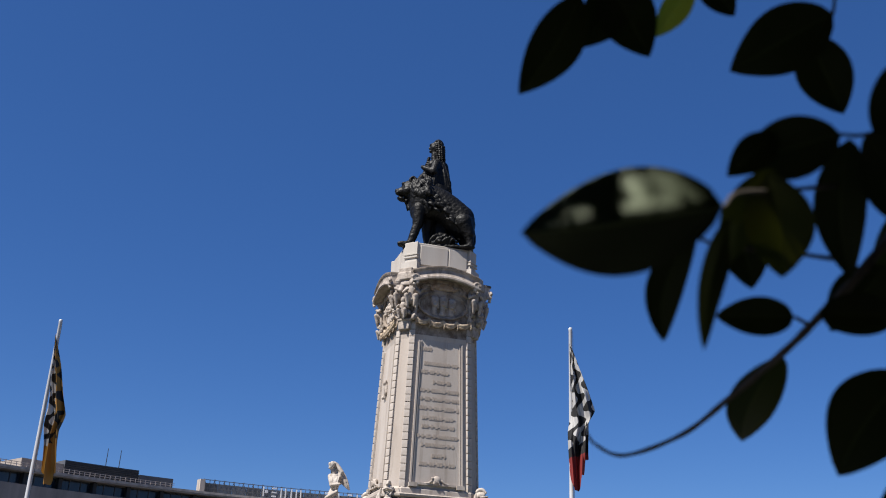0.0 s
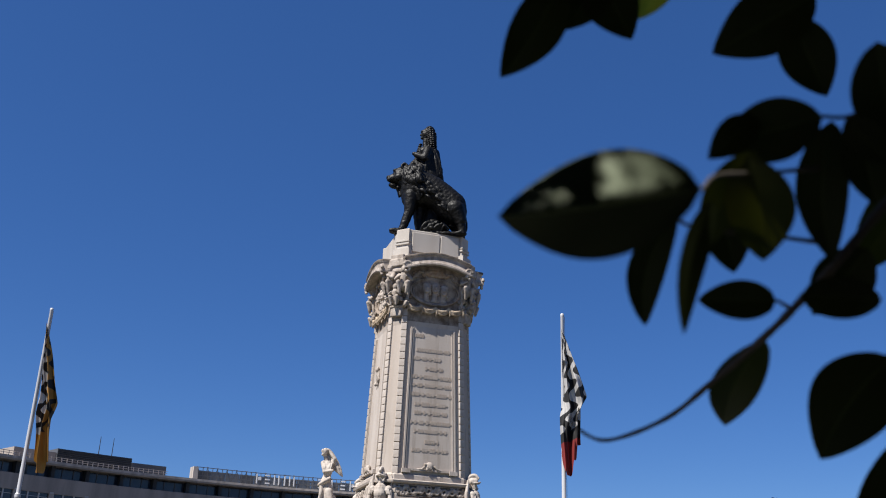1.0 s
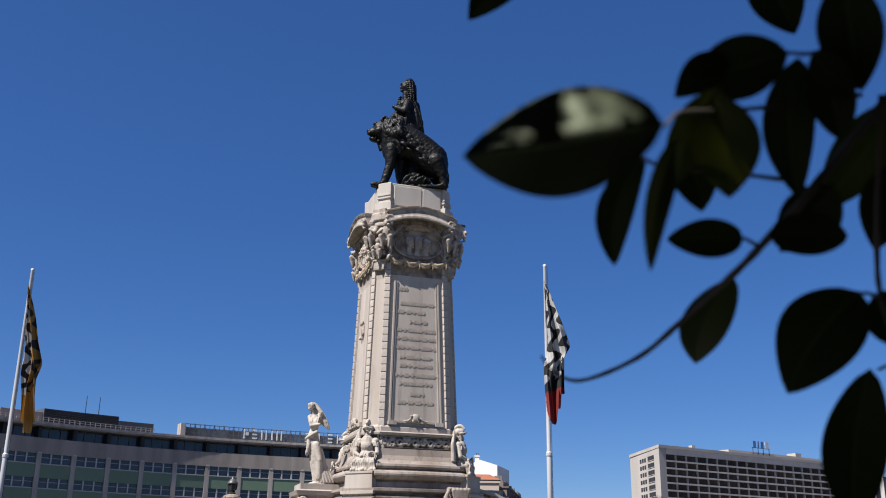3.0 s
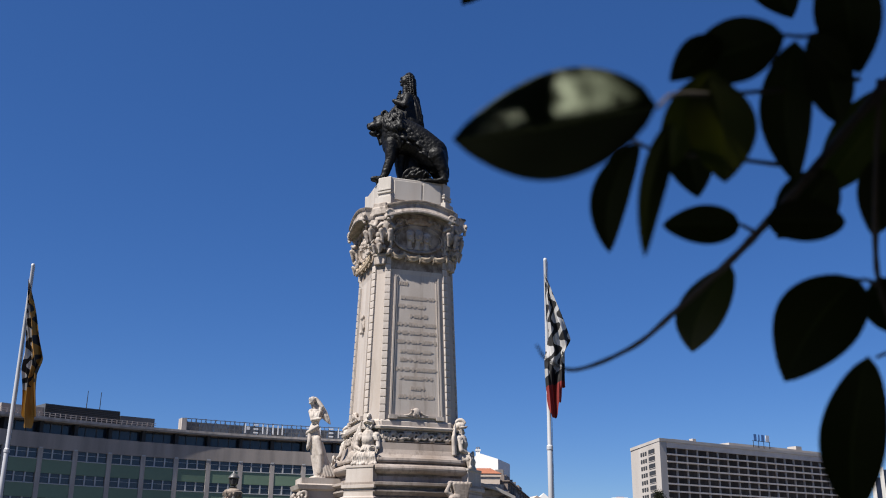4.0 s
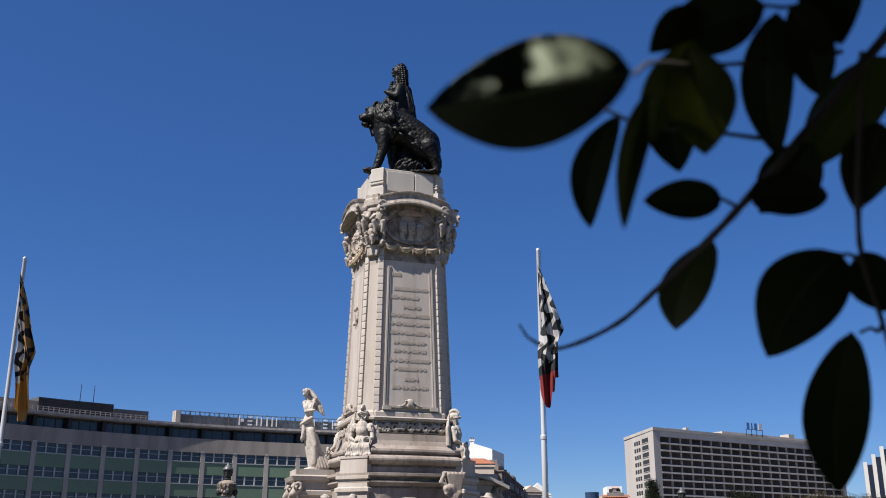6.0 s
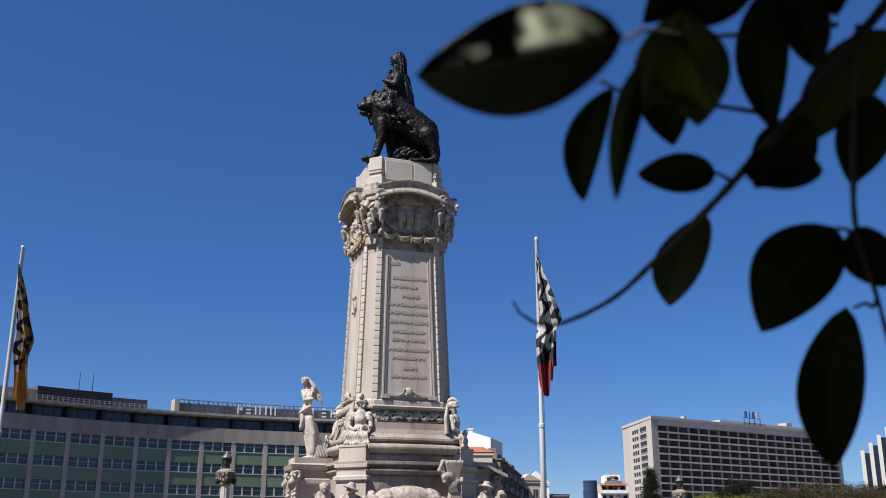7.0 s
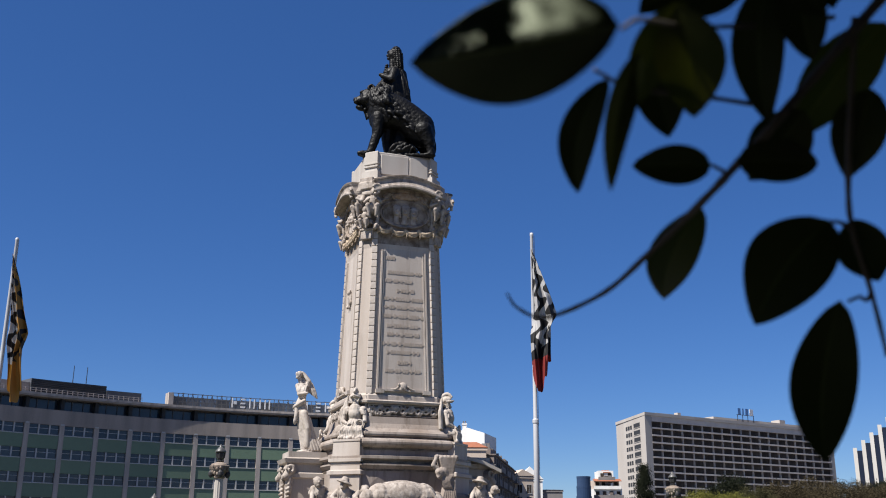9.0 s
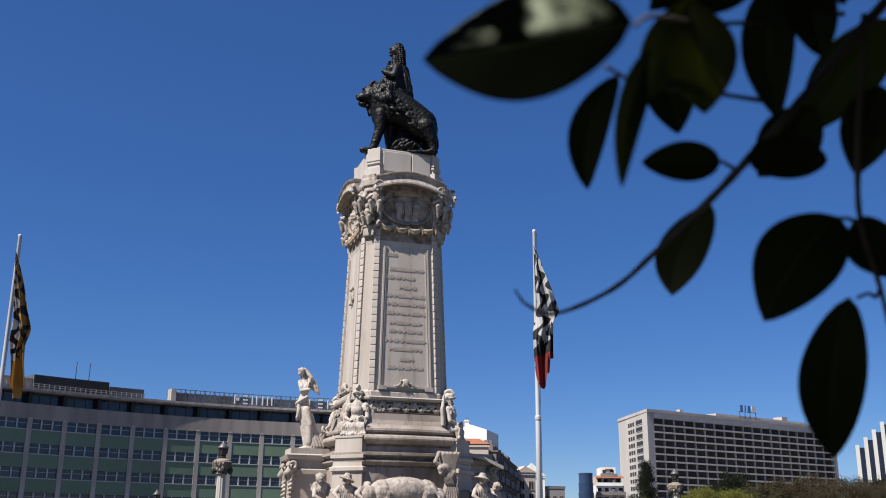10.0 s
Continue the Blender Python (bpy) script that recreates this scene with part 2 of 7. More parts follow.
HOTEL_WHITE = material("pale_render", (0.385, 0.352, 0.32), (0.295, 0.262, 0.235), rough=0.85, scale=0.12, amount=0.7, fine=1.2, bump=0.15, streak=True)
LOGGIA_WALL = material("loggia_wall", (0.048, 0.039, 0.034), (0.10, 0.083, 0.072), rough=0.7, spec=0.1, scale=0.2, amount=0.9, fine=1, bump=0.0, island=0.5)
HOTEL_GRID = material("grey_balcony", (0.55, 0.485, 0.43), (0.42, 0.36, 0.32), rough=0.85, scale=0.2, amount=0.7, fine=1.5, bump=0.1)
WHITE_RENDER = material("white_render", (0.63, 0.62, 0.60), (0.52, 0.50, 0.47), rough=0.85, scale=0.25, amount=0.6, fine=3, bump=0.1, streak=True)
CREAM_RENDER = material("cream_render", (0.47, 0.385, 0.315), (0.36, 0.285, 0.23), rough=0.85, scale=0.25, amount=0.7, fine=3, bump=0.1, streak=True)
BROWN_RENDER = material("brown_render", (0.18, 0.145, 0.125), (0.115, 0.09, 0.08), rough=0.85, scale=0.3, amount=0.8, fine=3, bump=0.1, streak=True)
GREY_RENDER = material("grey_render", (0.17, 0.155, 0.148), (0.11, 0.10, 0.098), rough=0.85, scale=0.25, amount=0.7, fine=3, bump=0.1, streak=True)
ROOF_TILE = material("terracotta", (0.29, 0.10, 0.048), (0.18, 0.068, 0.038), rough=0.85, scale=1.2, amount=0.8, fine=8, bump=0.5, bump_dist=0.05, island=0.15)
SLATE = material("slate", (0.07, 0.07, 0.078), (0.11, 0.11, 0.115), rough=0.7, scale=1.0, fine=6, bump=0.2)
NAVY_PANEL = material("navy_panel", (0.012, 0.017, 0.032), (0.02, 0.027, 0.045), rough=0.6, scale=0.3, fine=3, bump=0.0, spec=0.04)
BLUE_GLASS = material("blue_glass", (0.018, 0.034, 0.072), (0.033, 0.052, 0.095), rough=0.3, scale=0.3, fine=3, bump=0.0, spec=0.3, island=0.2)
BLUE_SIGN = material("blue_enamel", (0.055, 0.14, 0.33), (0.09, 0.18, 0.36), rough=0.4, scale=0.4, fine=3, bump=0.0)
SIGN_WHITE = material("sign_white", (0.56, 0.56, 0.57), (0.48, 0.48, 0.5), rough=0.5, scale=0.6, fine=4, bump=0.0)
BARK = material("bark", (0.045, 0.035, 0.025), (0.09, 0.075, 0.055), rough=0.85, scale=30, fine=180, bump=0.6, bump_dist=0.003)
FOLIAGE = material("park_foliage", (0.036, 0.036, 0.016), (0.055, 0.048, 0.023), rough=0.85, scale=0.35, amount=0.9, fine=3, bump=0.0, island=0.2, spec=0.1)
FOLIAGE_YELLOW = material("fresh_foliage", (0.135, 0.130, 0.026), (0.085, 0.088, 0.024), rough=0.8, scale=0.4, amount=0.9, fine=3, bump=0.0, island=0.2, spec=0.1)
FOLIAGE_BROWN = material("budding_foliage", (0.042, 0.034, 0.020), (0.060, 0.048, 0.028), rough=0.9, scale=0.35, amount=0.9, fine=3, bump=0.0, island=0.2, spec=0.05)
FOLIAGE_DARK = material("conifer_foliage", (0.009, 0.012, 0.007), (0.018, 0.021, 0.010), rough=0.8, scale=0.4, amount=0.9, fine=4, bump=0.0, island=0.3, spec=0.1)
TRUNK = material("trunk_bark", (0.10, 0.075, 0.055), (0.06, 0.045, 0.035), rough=0.9, scale=2, fine=12, bump=0.5, bump_dist=0.03)


def leaf_material(name, dark, light, vein_colour, through, gloss=0.16, thin=0.10, rough=0.46):
    """A glossy leaf that lets some light through, with paler veins."""
    m = bpy.data.materials.new(name)
    m.use_nodes = True
    nt = m.node_tree
    N, L = nt.nodes, nt.links
    b = N["Principled BSDF"]
    b.inputs["Roughness"].default_value = rough
    b.inputs["Specular IOR Level"].default_value = gloss
    b.inputs["Specular Tint"].default_value = (0.86, 1.0, 0.66, 1)
    uv = N.new("ShaderNodeUVMap")
    sep = N.new("ShaderNodeSeparateXYZ")
    L.new(uv.outputs[0], sep.inputs[0])
    mid = N.new("ShaderNodeMath")
    mid.operation = "SUBTRACT"
    mid.inputs[1].default_value = 0.5
    L.new(sep.outputs[1], mid.inputs[0])
    ab = N.new("ShaderNodeMath")
    ab.operation = "ABSOLUTE"
    L.new(mid.outputs[0], ab.inputs[0])
    rib = N.new("ShaderNodeMapRange")
    rib.inputs[1].default_value, rib.inputs[2].default_value = 0.012, 0.035
    rib.inputs[3].default_value, rib.inputs[4].default_value = 1.0, 0.0
    L.new(ab.outputs[0], rib.inputs[0])
    tc = N.new("ShaderNodeTexCoord")
    n1 = N.new("ShaderNodeTexNoise")
    n1.inputs["Scale"].default_value = 60
    n1.inputs["Detail"].default_value = 5
    L.new(tc.outputs["Object"], n1.inputs["Vector"])
    mix = N.new("ShaderNodeMix")
    mix.data_type = "RGBA"
    mix.inputs[6].default_value = (*dark, 1)
    mix.inputs[7].default_value = (*light, 1)
    L.new(n1.outputs[0], mix.inputs[0])
    vein = N.new("ShaderNodeMix")
    vein.data_type = "RGBA"
    vein.inputs[7].default_value = (*vein_colour, 1)
    L.new(mix.outputs[2], vein.inputs[6])
    L.new(rib.outputs[0], vein.inputs[0])
    L.new(vein.outputs[2], b.inputs["Base Color"])
    bp = N.new("ShaderNodeBump")
    bp.inputs["Strength"].default_value = 0.25
    bp.inputs["Distance"].default_value = 0.001
    L.new(n1.outputs[0], bp.inputs["Height"])
    L.new(bp.outputs[0], b.inputs["Normal"])
    tr = N.new("ShaderNodeBsdfTranslucent")
    tr.inputs[0].default_value = (*through, 1)
    ms = N.new("ShaderNodeMixShader")
    ms.inputs[0].default_value = thin
    L.new(b.outputs[0], ms.inputs[1])
    L.new(tr.outputs[0], ms.inputs[2])
    L.new(ms.outputs[0], N["Material Output"].inputs[0])
    return m


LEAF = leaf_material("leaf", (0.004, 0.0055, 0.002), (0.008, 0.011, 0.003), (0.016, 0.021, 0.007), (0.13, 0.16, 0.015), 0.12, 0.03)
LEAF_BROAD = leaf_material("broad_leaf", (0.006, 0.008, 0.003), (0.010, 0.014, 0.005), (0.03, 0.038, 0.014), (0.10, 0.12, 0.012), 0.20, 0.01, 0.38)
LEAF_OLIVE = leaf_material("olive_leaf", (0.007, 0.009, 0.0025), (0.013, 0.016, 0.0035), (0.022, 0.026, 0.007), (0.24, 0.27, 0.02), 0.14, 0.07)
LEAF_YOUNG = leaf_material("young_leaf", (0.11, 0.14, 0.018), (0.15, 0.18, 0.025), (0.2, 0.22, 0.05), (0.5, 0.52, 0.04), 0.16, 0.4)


def flag_material(name, colour, border=0.87, slope=0.26, mixed=0.0):
    """Cloth seen hanging: u runs across the folds and v down; black and white waves above, plain colour below and towards the fly."""
    m = bpy.data.materials.new(name)
    m.use_nodes = True
    nt = m.node_tree
    N, L = nt.nodes, nt.links
    b = N["Principled BSDF"]
    b.inputs["Roughness"].default_value = 0.8
    uv = N.new("ShaderNodeUVMap")
    sep = N.new("ShaderNodeSeparateXYZ")
    L.new(uv.outputs[0], sep.inputs[0])

    def op(kind, a, c=None):
        n = N.new("ShaderNodeMath")
        n.operation = kind
        for i, v in enumerate((a, c)):
            if isinstance(v, (int, float)):
                n.inputs[i].default_value = v
            elif v is not None:
                L.new(v, n.inputs[i])
        return n.outputs[0]

    def blend(fac, a, c):
        n = N.new("ShaderNodeMix")
        n.data_type = "RGBA"
        L.new(fac, n.inputs[0])
        for i, v in ((6, a), (7, c)):
            if isinstance(v, tuple):
                n.inputs[i].default_value = (*v, 1)
            else:
                L.new(v, n.inputs[i])
        return n.outputs[2]

    u, v = sep.outputs[0], sep.outputs[1]
    white, black = (0.46, 0.445, 0.43), (0.014, 0.013, 0.013)
    sway = op("MULTIPLY", op("SINE", op("ADD", op("MULTIPLY", v, 42.0), op("MULTIPLY", u, 2.2))), 0.34)
    wave = op("SINE", op("MULTIPLY", op("ADD", op("ADD", op("MULTIPLY", u, 1.75), sway), op("MULTIPLY", v, 1.4)), 6.2832))
    col = blend(op("GREATER_THAN", wave, 0.05), white, black)
    if mixed:
        # towards the fly the waves are black on the plain colour
        col = blend(op("GREATER_THAN", op("ADD", u, op("MULTIPLY", op("SINE", op("MULTIPLY", v, 31.0)), 0.12)), mixed), col, blend(op("GREATER_THAN", wave, 0.25), colour, black))
    else:
        # a dark border divides the waves from the plain part
        edge = op("ADD", v, op("MULTIPLY", u, slope * 0.6))
        col = blend(op("GREATER_THAN", edge, border - 0.07), col, black)
    low = op("GREATER_THAN", op("ADD", v, op("ADD", op("MULTIPLY", u, slope), op("MULTIPLY", op("SINE", op("MULTIPLY", v, 24.0)), 0.07))), border)
    col = blend(low, col, colour)
    L.new(col, b.inputs["Base Color"])
    tr = N.new("ShaderNodeBsdfTranslucent")
    L.new(col, tr.inputs[0])
    ms = N.new("ShaderNodeMixShader")
    ms.inputs[0].default_value = 0.3
    L.new(b.outputs[0], ms.inputs[1])
    L.new(tr.outputs[0], ms.inputs[2])
    L.new(ms.outputs[0], N["Material Output"].inputs[0])
    return m


FLAG_RED = flag_material("red_flag_cloth", (0.21, 0.020, 0.016), 0.80, 0.12)
FLAG_YELLOW = flag_material("yellow_flag_cloth", (0.30, 0.150, 0.026), 0.84, 0.10, 0.44)


# ---- ground ----
def ground_height(x, y):
    """Flat plaza; the pavement under the viewer lies a little higher, the park rises gently behind."""
    near = 0.38 * max(0.0, 1 - max(0.0, y - 3.0) / 6.0) if y > 3 else 0.38
    park = max(0.0, y - 170.0) * 0.055
    return near + min(park, 30.0)


bm = bmesh.new()
xs = [-3000, -1200, -600, -300, -150, -80, -40, -20, -10, -5, 0, 5, 10, 20, 40, 80, 150, 300, 600, 1200, 3000]
ys = [-3000, -600, -150, -40, -15, -6, -3, 0, 3, 4.5, 6, 7.5, 9, 12, 20, 40, 60, 80, 120, 170, 220, 300, 400, 500, 600, 760, 1200, 4000]
grid = [[bm.verts.new((x, y, ground_height(x, y))) for x in xs] for y in ys]
for j in range(len(ys) - 1):
    for i in range(len(xs) - 1):
        bm.faces.new((grid[j][i], grid[j][i + 1], grid[j + 1][i + 1], grid[j + 1][i]))
tagged(put("ground", bm, PAVING, smooth=True), "dark worn stone paving of the square", "ground", kind="structure")

# grassed island round the monument, with a real kerb
island = thing("traffic_island", pose(-3.4, 66, 0), "round grassed island with a pale stone kerb", "traffic island", kind="structure")
bm = bmesh.new()
turned(bm, [(27.0, -0.02), (27.0, 0.10), (26.9, 0.14), (0.5, 0.35)], 64)
part("lawn", bm, GRASS, island)
bm = bmesh.new()
n = 72
loft(bm, [[((r) * math.cos(2 * math.pi * i / n), r * math.sin(2 * math.pi * i / n), z) for i in range(n)] for r, z in ((27.02, 0.0), (27.02, 0.16), (27.3, 0.16), (27.34, 0.0))], close=False)
part("kerb", bm, CONCRETE, island, "pale stone kerb")

# ---- the monument ----
TURN = 19.0
MX, MY = -3.5, 66.2
MON = pose(MX, MY, 0, 0, 0, TURN)
monument = thing("monument", MON, "tall pale limestone column monument on a stepped base", "monument")


def stack(name, levels, mat, label="", parent=None):
    """Mouldings one over the other: (a, b, z[, bow]) rings."""
    bm = bmesh.new()
    loft(bm, [octagon(*l) for l in levels])
    return part(name, bm, mat, parent or monument, label)


def tiers(bm, levels, m):
    """A moulded block: (half width, front, back, z) rings, front and back along y."""
    loft(bm, [[m @ Vector(p) for p in ((-w, f, z), (w, f, z), (w, k, z), (-w, k, z))] for w, f, k, z in levels])


def piece(name, mesh, parent, m):
    ob = new(name, mesh)
    ob.parent = parent
    ob.matrix_basis = m
    return ob


def quarter(k):
    return pose(0, 0, 0, 0, 0, 90 * k)


def corner(k):
    return pose(0, 0, 0, 0, 0, 90 * k + 45)


stack("lower_step", [(12.5, 9.0, 0.0), (12.5, 9.0, 0.7), (12.3, 8.9, 0.75)], LIMESTONE_BASE)
stack("upper_step", [(11.3, 8.0, 0.74), (11.3, 8.0, 1.4), (11.1, 7.9, 1.45)], LIMESTONE_BASE)
stack("group_platform", [(8.4, 5.5, 1.44), (8.4, 5.5, 2.5), (8.2, 5.4, 2.6)], LIMESTONE_BASE)
stack("podium", [(5.6, 3.9, 2.55), (5.6, 3.9, 2.9), (5.3, 3.7, 3.05), (5.1, 3.6, 4.6), (5.0, 3.5, 4.75)], LIMESTONE_BASE)
stack("base", [(4.45, 2.9, 4.7), (4.40, 2.9, 6.1, 0.2), (4.5, 2.95, 6.2, 0.22), (4.62, 3.0, 6.34, 0.24), (4.62, 3.0, 6.42, 0.24), (4.44, 2.9, 6.48, 0.22), (4.46, 2.91, 6.64, 0.22), (4.64, 3.0, 6.70, 0.24), (4.70, 3.02, 6.74, 0.24), (4.70, 3.02, 6.9, 0.24), (4.3, 2.8, 6.95, 0.2)], LIMESTONE_BASE)
stack("torus_moulding", [(4.14, 2.72, 6.94, 0.2), (4.11, 2.72, 7.42, 0.2), (4.28, 2.79, 7.47, 0.22), (4.42, 2.86, 7.57, 0.24), (4.49, 2.89, 7.68, 0.24), (4.50, 2.89, 7.78, 0.24), (4.44, 2.86, 7.90, 0.24), (4.3, 2.8, 8.0, 0.22), (4.0, 2.66, 8.04, 0.2), (3.97, 2.65, 8.14, 0.2),
                         (4.1, 2.7, 8.18, 0.2), (4.13, 2.72, 8.28, 0.2), (4.1, 2.7, 8.42, 0.2), (3.86, 2.58, 8.48, 0.16), (3.66, 2.49, 8.7, 0.1), (3.54, 2.44, 9.0, 0.06), (3.49, 2.42, 9.42, 0.04)], LIMESTONE_BASE)
# the shade in the holes of the carving is painted as a dark band
stack("frieze_ground", [(3.30, 2.36, 9.41), (3.30, 2.36, 10.26)], SOOT_SHADE_STONE, "band behind the carving, painted dark for shade")
stack("frieze", [(3.36, 2.36, 10.25), (3.36, 2.36, 10.26), (3.56, 2.46, 10.3), (3.6, 2.46, 10.42), (3.38, 2.36, 10.5)], LIMESTONE)
# dark strips that paint the shadow lines under the ledges, along with soot
for a, b, z0, z1, bow in ((4.44, 2.92, 6.02, 6.12, 0.21), (4.49, 2.92, 6.47, 6.66, 0.23), (4.145, 2.735, 7.30, 7.44, 0.21), (4.02, 2.67, 8.035, 8.15, 0.2)):
    stack("soot_shade_line", [(a, b, z0, bow), (a, b, z1, bow)], SOOT_SHADE_STONE, "line of soot and painted shade under a ledge")
SHAFT_LOW, SHAFT_TOP = (3.10, 2.24, 10.95), (2.76, 2.0, 20.7)


def face_at(z):
    """Half side and half face length of the tapering shaft at a height."""
    f = (z - SHAFT_LOW[2]) / (SHAFT_TOP[2] - SHAFT_LOW[2])
    return SHAFT_LOW[0] + (SHAFT_TOP[0] - SHAFT_LOW[0]) * f, SHAFT_LOW[1] + (SHAFT_TOP[1] - SHAFT_LOW[1]) * f


shaft = stack("shaft", [(3.26, 2.30, 10.48), (3.26, 2.30, 10.8), SHAFT_LOW, SHAFT_TOP, (2.8, 2.0, 21.0)], LIMESTONE)
random.seed(5)

# carved band on the frieze
for k in range(4):
    bm = bmesh.new()
    for i in range(9):
        cx, sgn = -2.05 + 0.51 * i, 1 if i % 2 else -1
        curl = [(cx + (0.27 - 0.012 * t) * math.cos(0.5 * t), -3.38, 9.86 + sgn * (0.27 - 0.012 * t) * math.sin(0.5 * t)) for t in range(18)]
        tube(bm, curl, [0.075] * 18, 6)
        tube(bm, [(cx - 0.26, -3.36, 9.7), (cx, -3.4, 9.86 + 0.2 * sgn), (cx + 0.26, -3.36, 10.0)], [0.05, 0.08, 0.05], 6)
        for j in range(3):
            blob(bm, (cx + random.uniform(-0.25, 0.25), -3.38, 9.86 + random.uniform(-0.28, 0.28)), (random.uniform(0.06, 0.13), 0.1, random.uniform(0.06, 0.12)), (0, random.uniform(-60, 60), 0), 6)
    box(bm, -2.3, 2.3, -3.37, -3.3, 9.5, 9.56)
    box(bm, -2.3, 2.3, -3.37, -3.3, 10.16, 10.22)
    bmesh.ops.transform(bm, matrix=quarter(k), verts=bm.verts)
    fuse(part("frieze_carving", bm, CARVED_STONE, monument, "undercut carved band", smooth=True), 0.035)

# strips of stone blocks up the edges of the shaft, one at each of its eight corners
bmb = bmesh.new()
box(bmb, -0.19, 0.19, -0.075, 0.12, -0.226, 0.226, bevel=0.018)
block_mesh = bpy.data.meshes.new("stone_block")
bmb.to_mesh(block_mesh)
bmb.free()
block_mesh.materials.append(STRIP_STONE)
for k in range(4):
    for side in (-1, 1):
        for i in range(22):
            z = 11.1 + 0.498 * i
            a, b = face_at(z)
            piece("stone_block", block_mesh, shaft, quarter(k) @ pose(side * b, -a, z, 0, 0, side * 22.5) @ pose(0, 0.02, 0, -1.9))

# framed panel on each face, with relief lines of carved words
LINES = ((20.06, 0.35, -0.95), (19.08, 1.15, 0.05), (18.5, 0.95, -0.35), (17.84, 0.6, 0.15), (17.26, 1.5, 0.0), (16.69, 1.55, 0.0), (16.08, 1.45, 0.0), (15.43, 1.1, 0.0), (14.87, 1.1, 0.0), (14.23, 1.6, 0.0), (13.67, 1.1, 0.0), (13.0, 0.45, 0.1), (12.45, 1.2, 0.0))
for k in range(4):
    bm = bmesh.new()
    z0, z1 = 11.15, 20.6
    for s in (-1, 1):
        for off, wd, pr in ((0.0, 0.10, 0.10), (0.15, 0.07, 0.06)):
            (a0, b0), (a1, b1) = face_at(z0), face_at(z1)
            loft(bm, [[(s * (u - wd), -a - pr, z), (s * u, -a - pr, z), (s * u, -a + 0.05, z), (s * (u - wd), -a + 0.05, z)][::s] for u, a, z in ((b0 - 0.47 - off, a0, z0), (b1 - 0.47 - off, a1, z1))])
    box(bm, -1.8, 1.8, -3.3, -3.0, 11.1, 11.22)
    box(bm, -1.84, -1.3, -3.36, -3.0, 10.96, 11.2)
    box(bm, 1.3, 1.84, -3.36, -3.0, 10.96, 11.2)
    bmesh.ops.transform(bm, matrix=quarter(k), verts=bm.verts)
    part("panel_frame", bm, LIMESTONE, shaft)
    bm = bmesh.new()
    blob(bm, (0, -3.2, 11.42), (0.3, 0.2, 0.3))
    tube(bm, smooth_line([(-0.85, -3.2, 11.2), (-0.5, -3.3, 11.25), (-0.3, -3.28, 11.45)], 3), [0.08] * 7, 6)
    tube(bm, smooth_line([(0.85, -3.2, 11.2), (0.5, -3.3, 11.25), (0.3, -3.28, 11.45)], 3), [0.08] * 7, 6)
    for i in range(9):
        blob(bm, (random.uniform(-0.4, 0.4), -3.32, random.uniform(11.15, 11.65)), (0.09, 0.1, 0.08), (0, random.uniform(-50, 50), 0), 8)
    bmesh.ops.transform(bm, matrix=quarter(k), verts=bm.verts)
    fuse(part("cartouche", bm, CARVED_STONE, shaft, smooth=True), 0.05)
    for z, w, c in LINES if k in (0, 2) else ():
        bm = bmesh.new()
        a, b = face_at(z)
        rings, u = [], c - w
        while u < c + w:
            end = min(u + random.uniform(0.10, 0.17), c + w)
            hh = random.uniform(0.115, 0.135)
            for x, q in ((u, hh), (end, hh), (end + 0.01, 0.03), (end + random.choice((0.03, 0.04, 0.05, 0.16)), 0.03)):
                rings.append([(x, -a - 0.026, z - q), (x, -a - 0.026, z + q), (x, -a + 0.05, z + q), (x, -a + 0.05, z - q)])
            u = rings[-1][0][0] + 0.01
        loft(bm, rings)
        bmesh.ops.transform(bm, matrix=quarter(k), verts=bm.verts)
        part("relief_line", bm, RELIEF_STONE, shaft, "worn raised carving")
bm = bmesh.new()
for i in range(14):
    blob(bm, (random.uniform(-0.3, 0.3), -2.9 - random.uniform(0, 0.12), random.uniform(17.1, 18.3)), (0.12, 0.12, 0.15), (0, 0, 0), 8)
blob(bm, (0, -2.9, 17.7), (0.34, 0.14, 0.5))
bmesh.ops.transform(bm, matrix=quarter(3), verts=bm.verts)
fuse(part("coat_of_arms", bm, CARVED_STONE, shaft, "small carved shield", smooth=True), 0.05)

# capital: bell, carved oval with three heads, ribbon, corner figures, and an awning-like cornice that arches over each face
stack("capital_bell", [(2.76, 2.0, 20.98), (2.77, 2.0, 21.3), (2.80, 2.02, 22.5), (2.90, 2.08, 23.8), (3.05, 2.18, 24.9)], STAINED_STONE)


def cherub(bm, x, y, z, turn, h=1.5):
    """A small crouching carved figure that faces outwards."""
    m = pose(x, y, z, 0, 0, turn) @ Matrix.Diagonal((h / 1.5, h / 1.5, h / 1.5, 1))

    def at(*p):
        return m @ Vector(p)

    k = h / 1.5
    limb(bm, at(0, 0.0, 0.35), at(0.03, -0.1, 0.95), 0.27 * k, 0.25 * k)
    blob(bm, at(0.02, -0.16, 1.3), (0.21 * k, 0.22 * k, 0.24 * k), seg=10)
    blob(bm, at(0.02, -0.02, 1.42), (0.23 * k, 0.22 * k, 0.16 * k), seg=9)
    for d in (-1, 1):
        limb(bm, at(d * 0.24, -0.05, 1.0), at(d * 0.42, -0.24, 0.72), 0.12 * k, 0.1 * k)
        limb(bm, at(d * 0.42, -0.24, 0.72), at(d * 0.2, -0.42, 0.85), 0.1 * k, 0.07 * k)
        limb(bm, at(d * 0.15, -0.1, 0.35), at(d * 0.26, -0.40, 0.5), 0.17 * k, 0.14 * k)
        limb(bm, at(d * 0.26, -0.40, 0.5), at(d * 0.18, -0.3, -0.05), 0.13 * k, 0.08 * k)


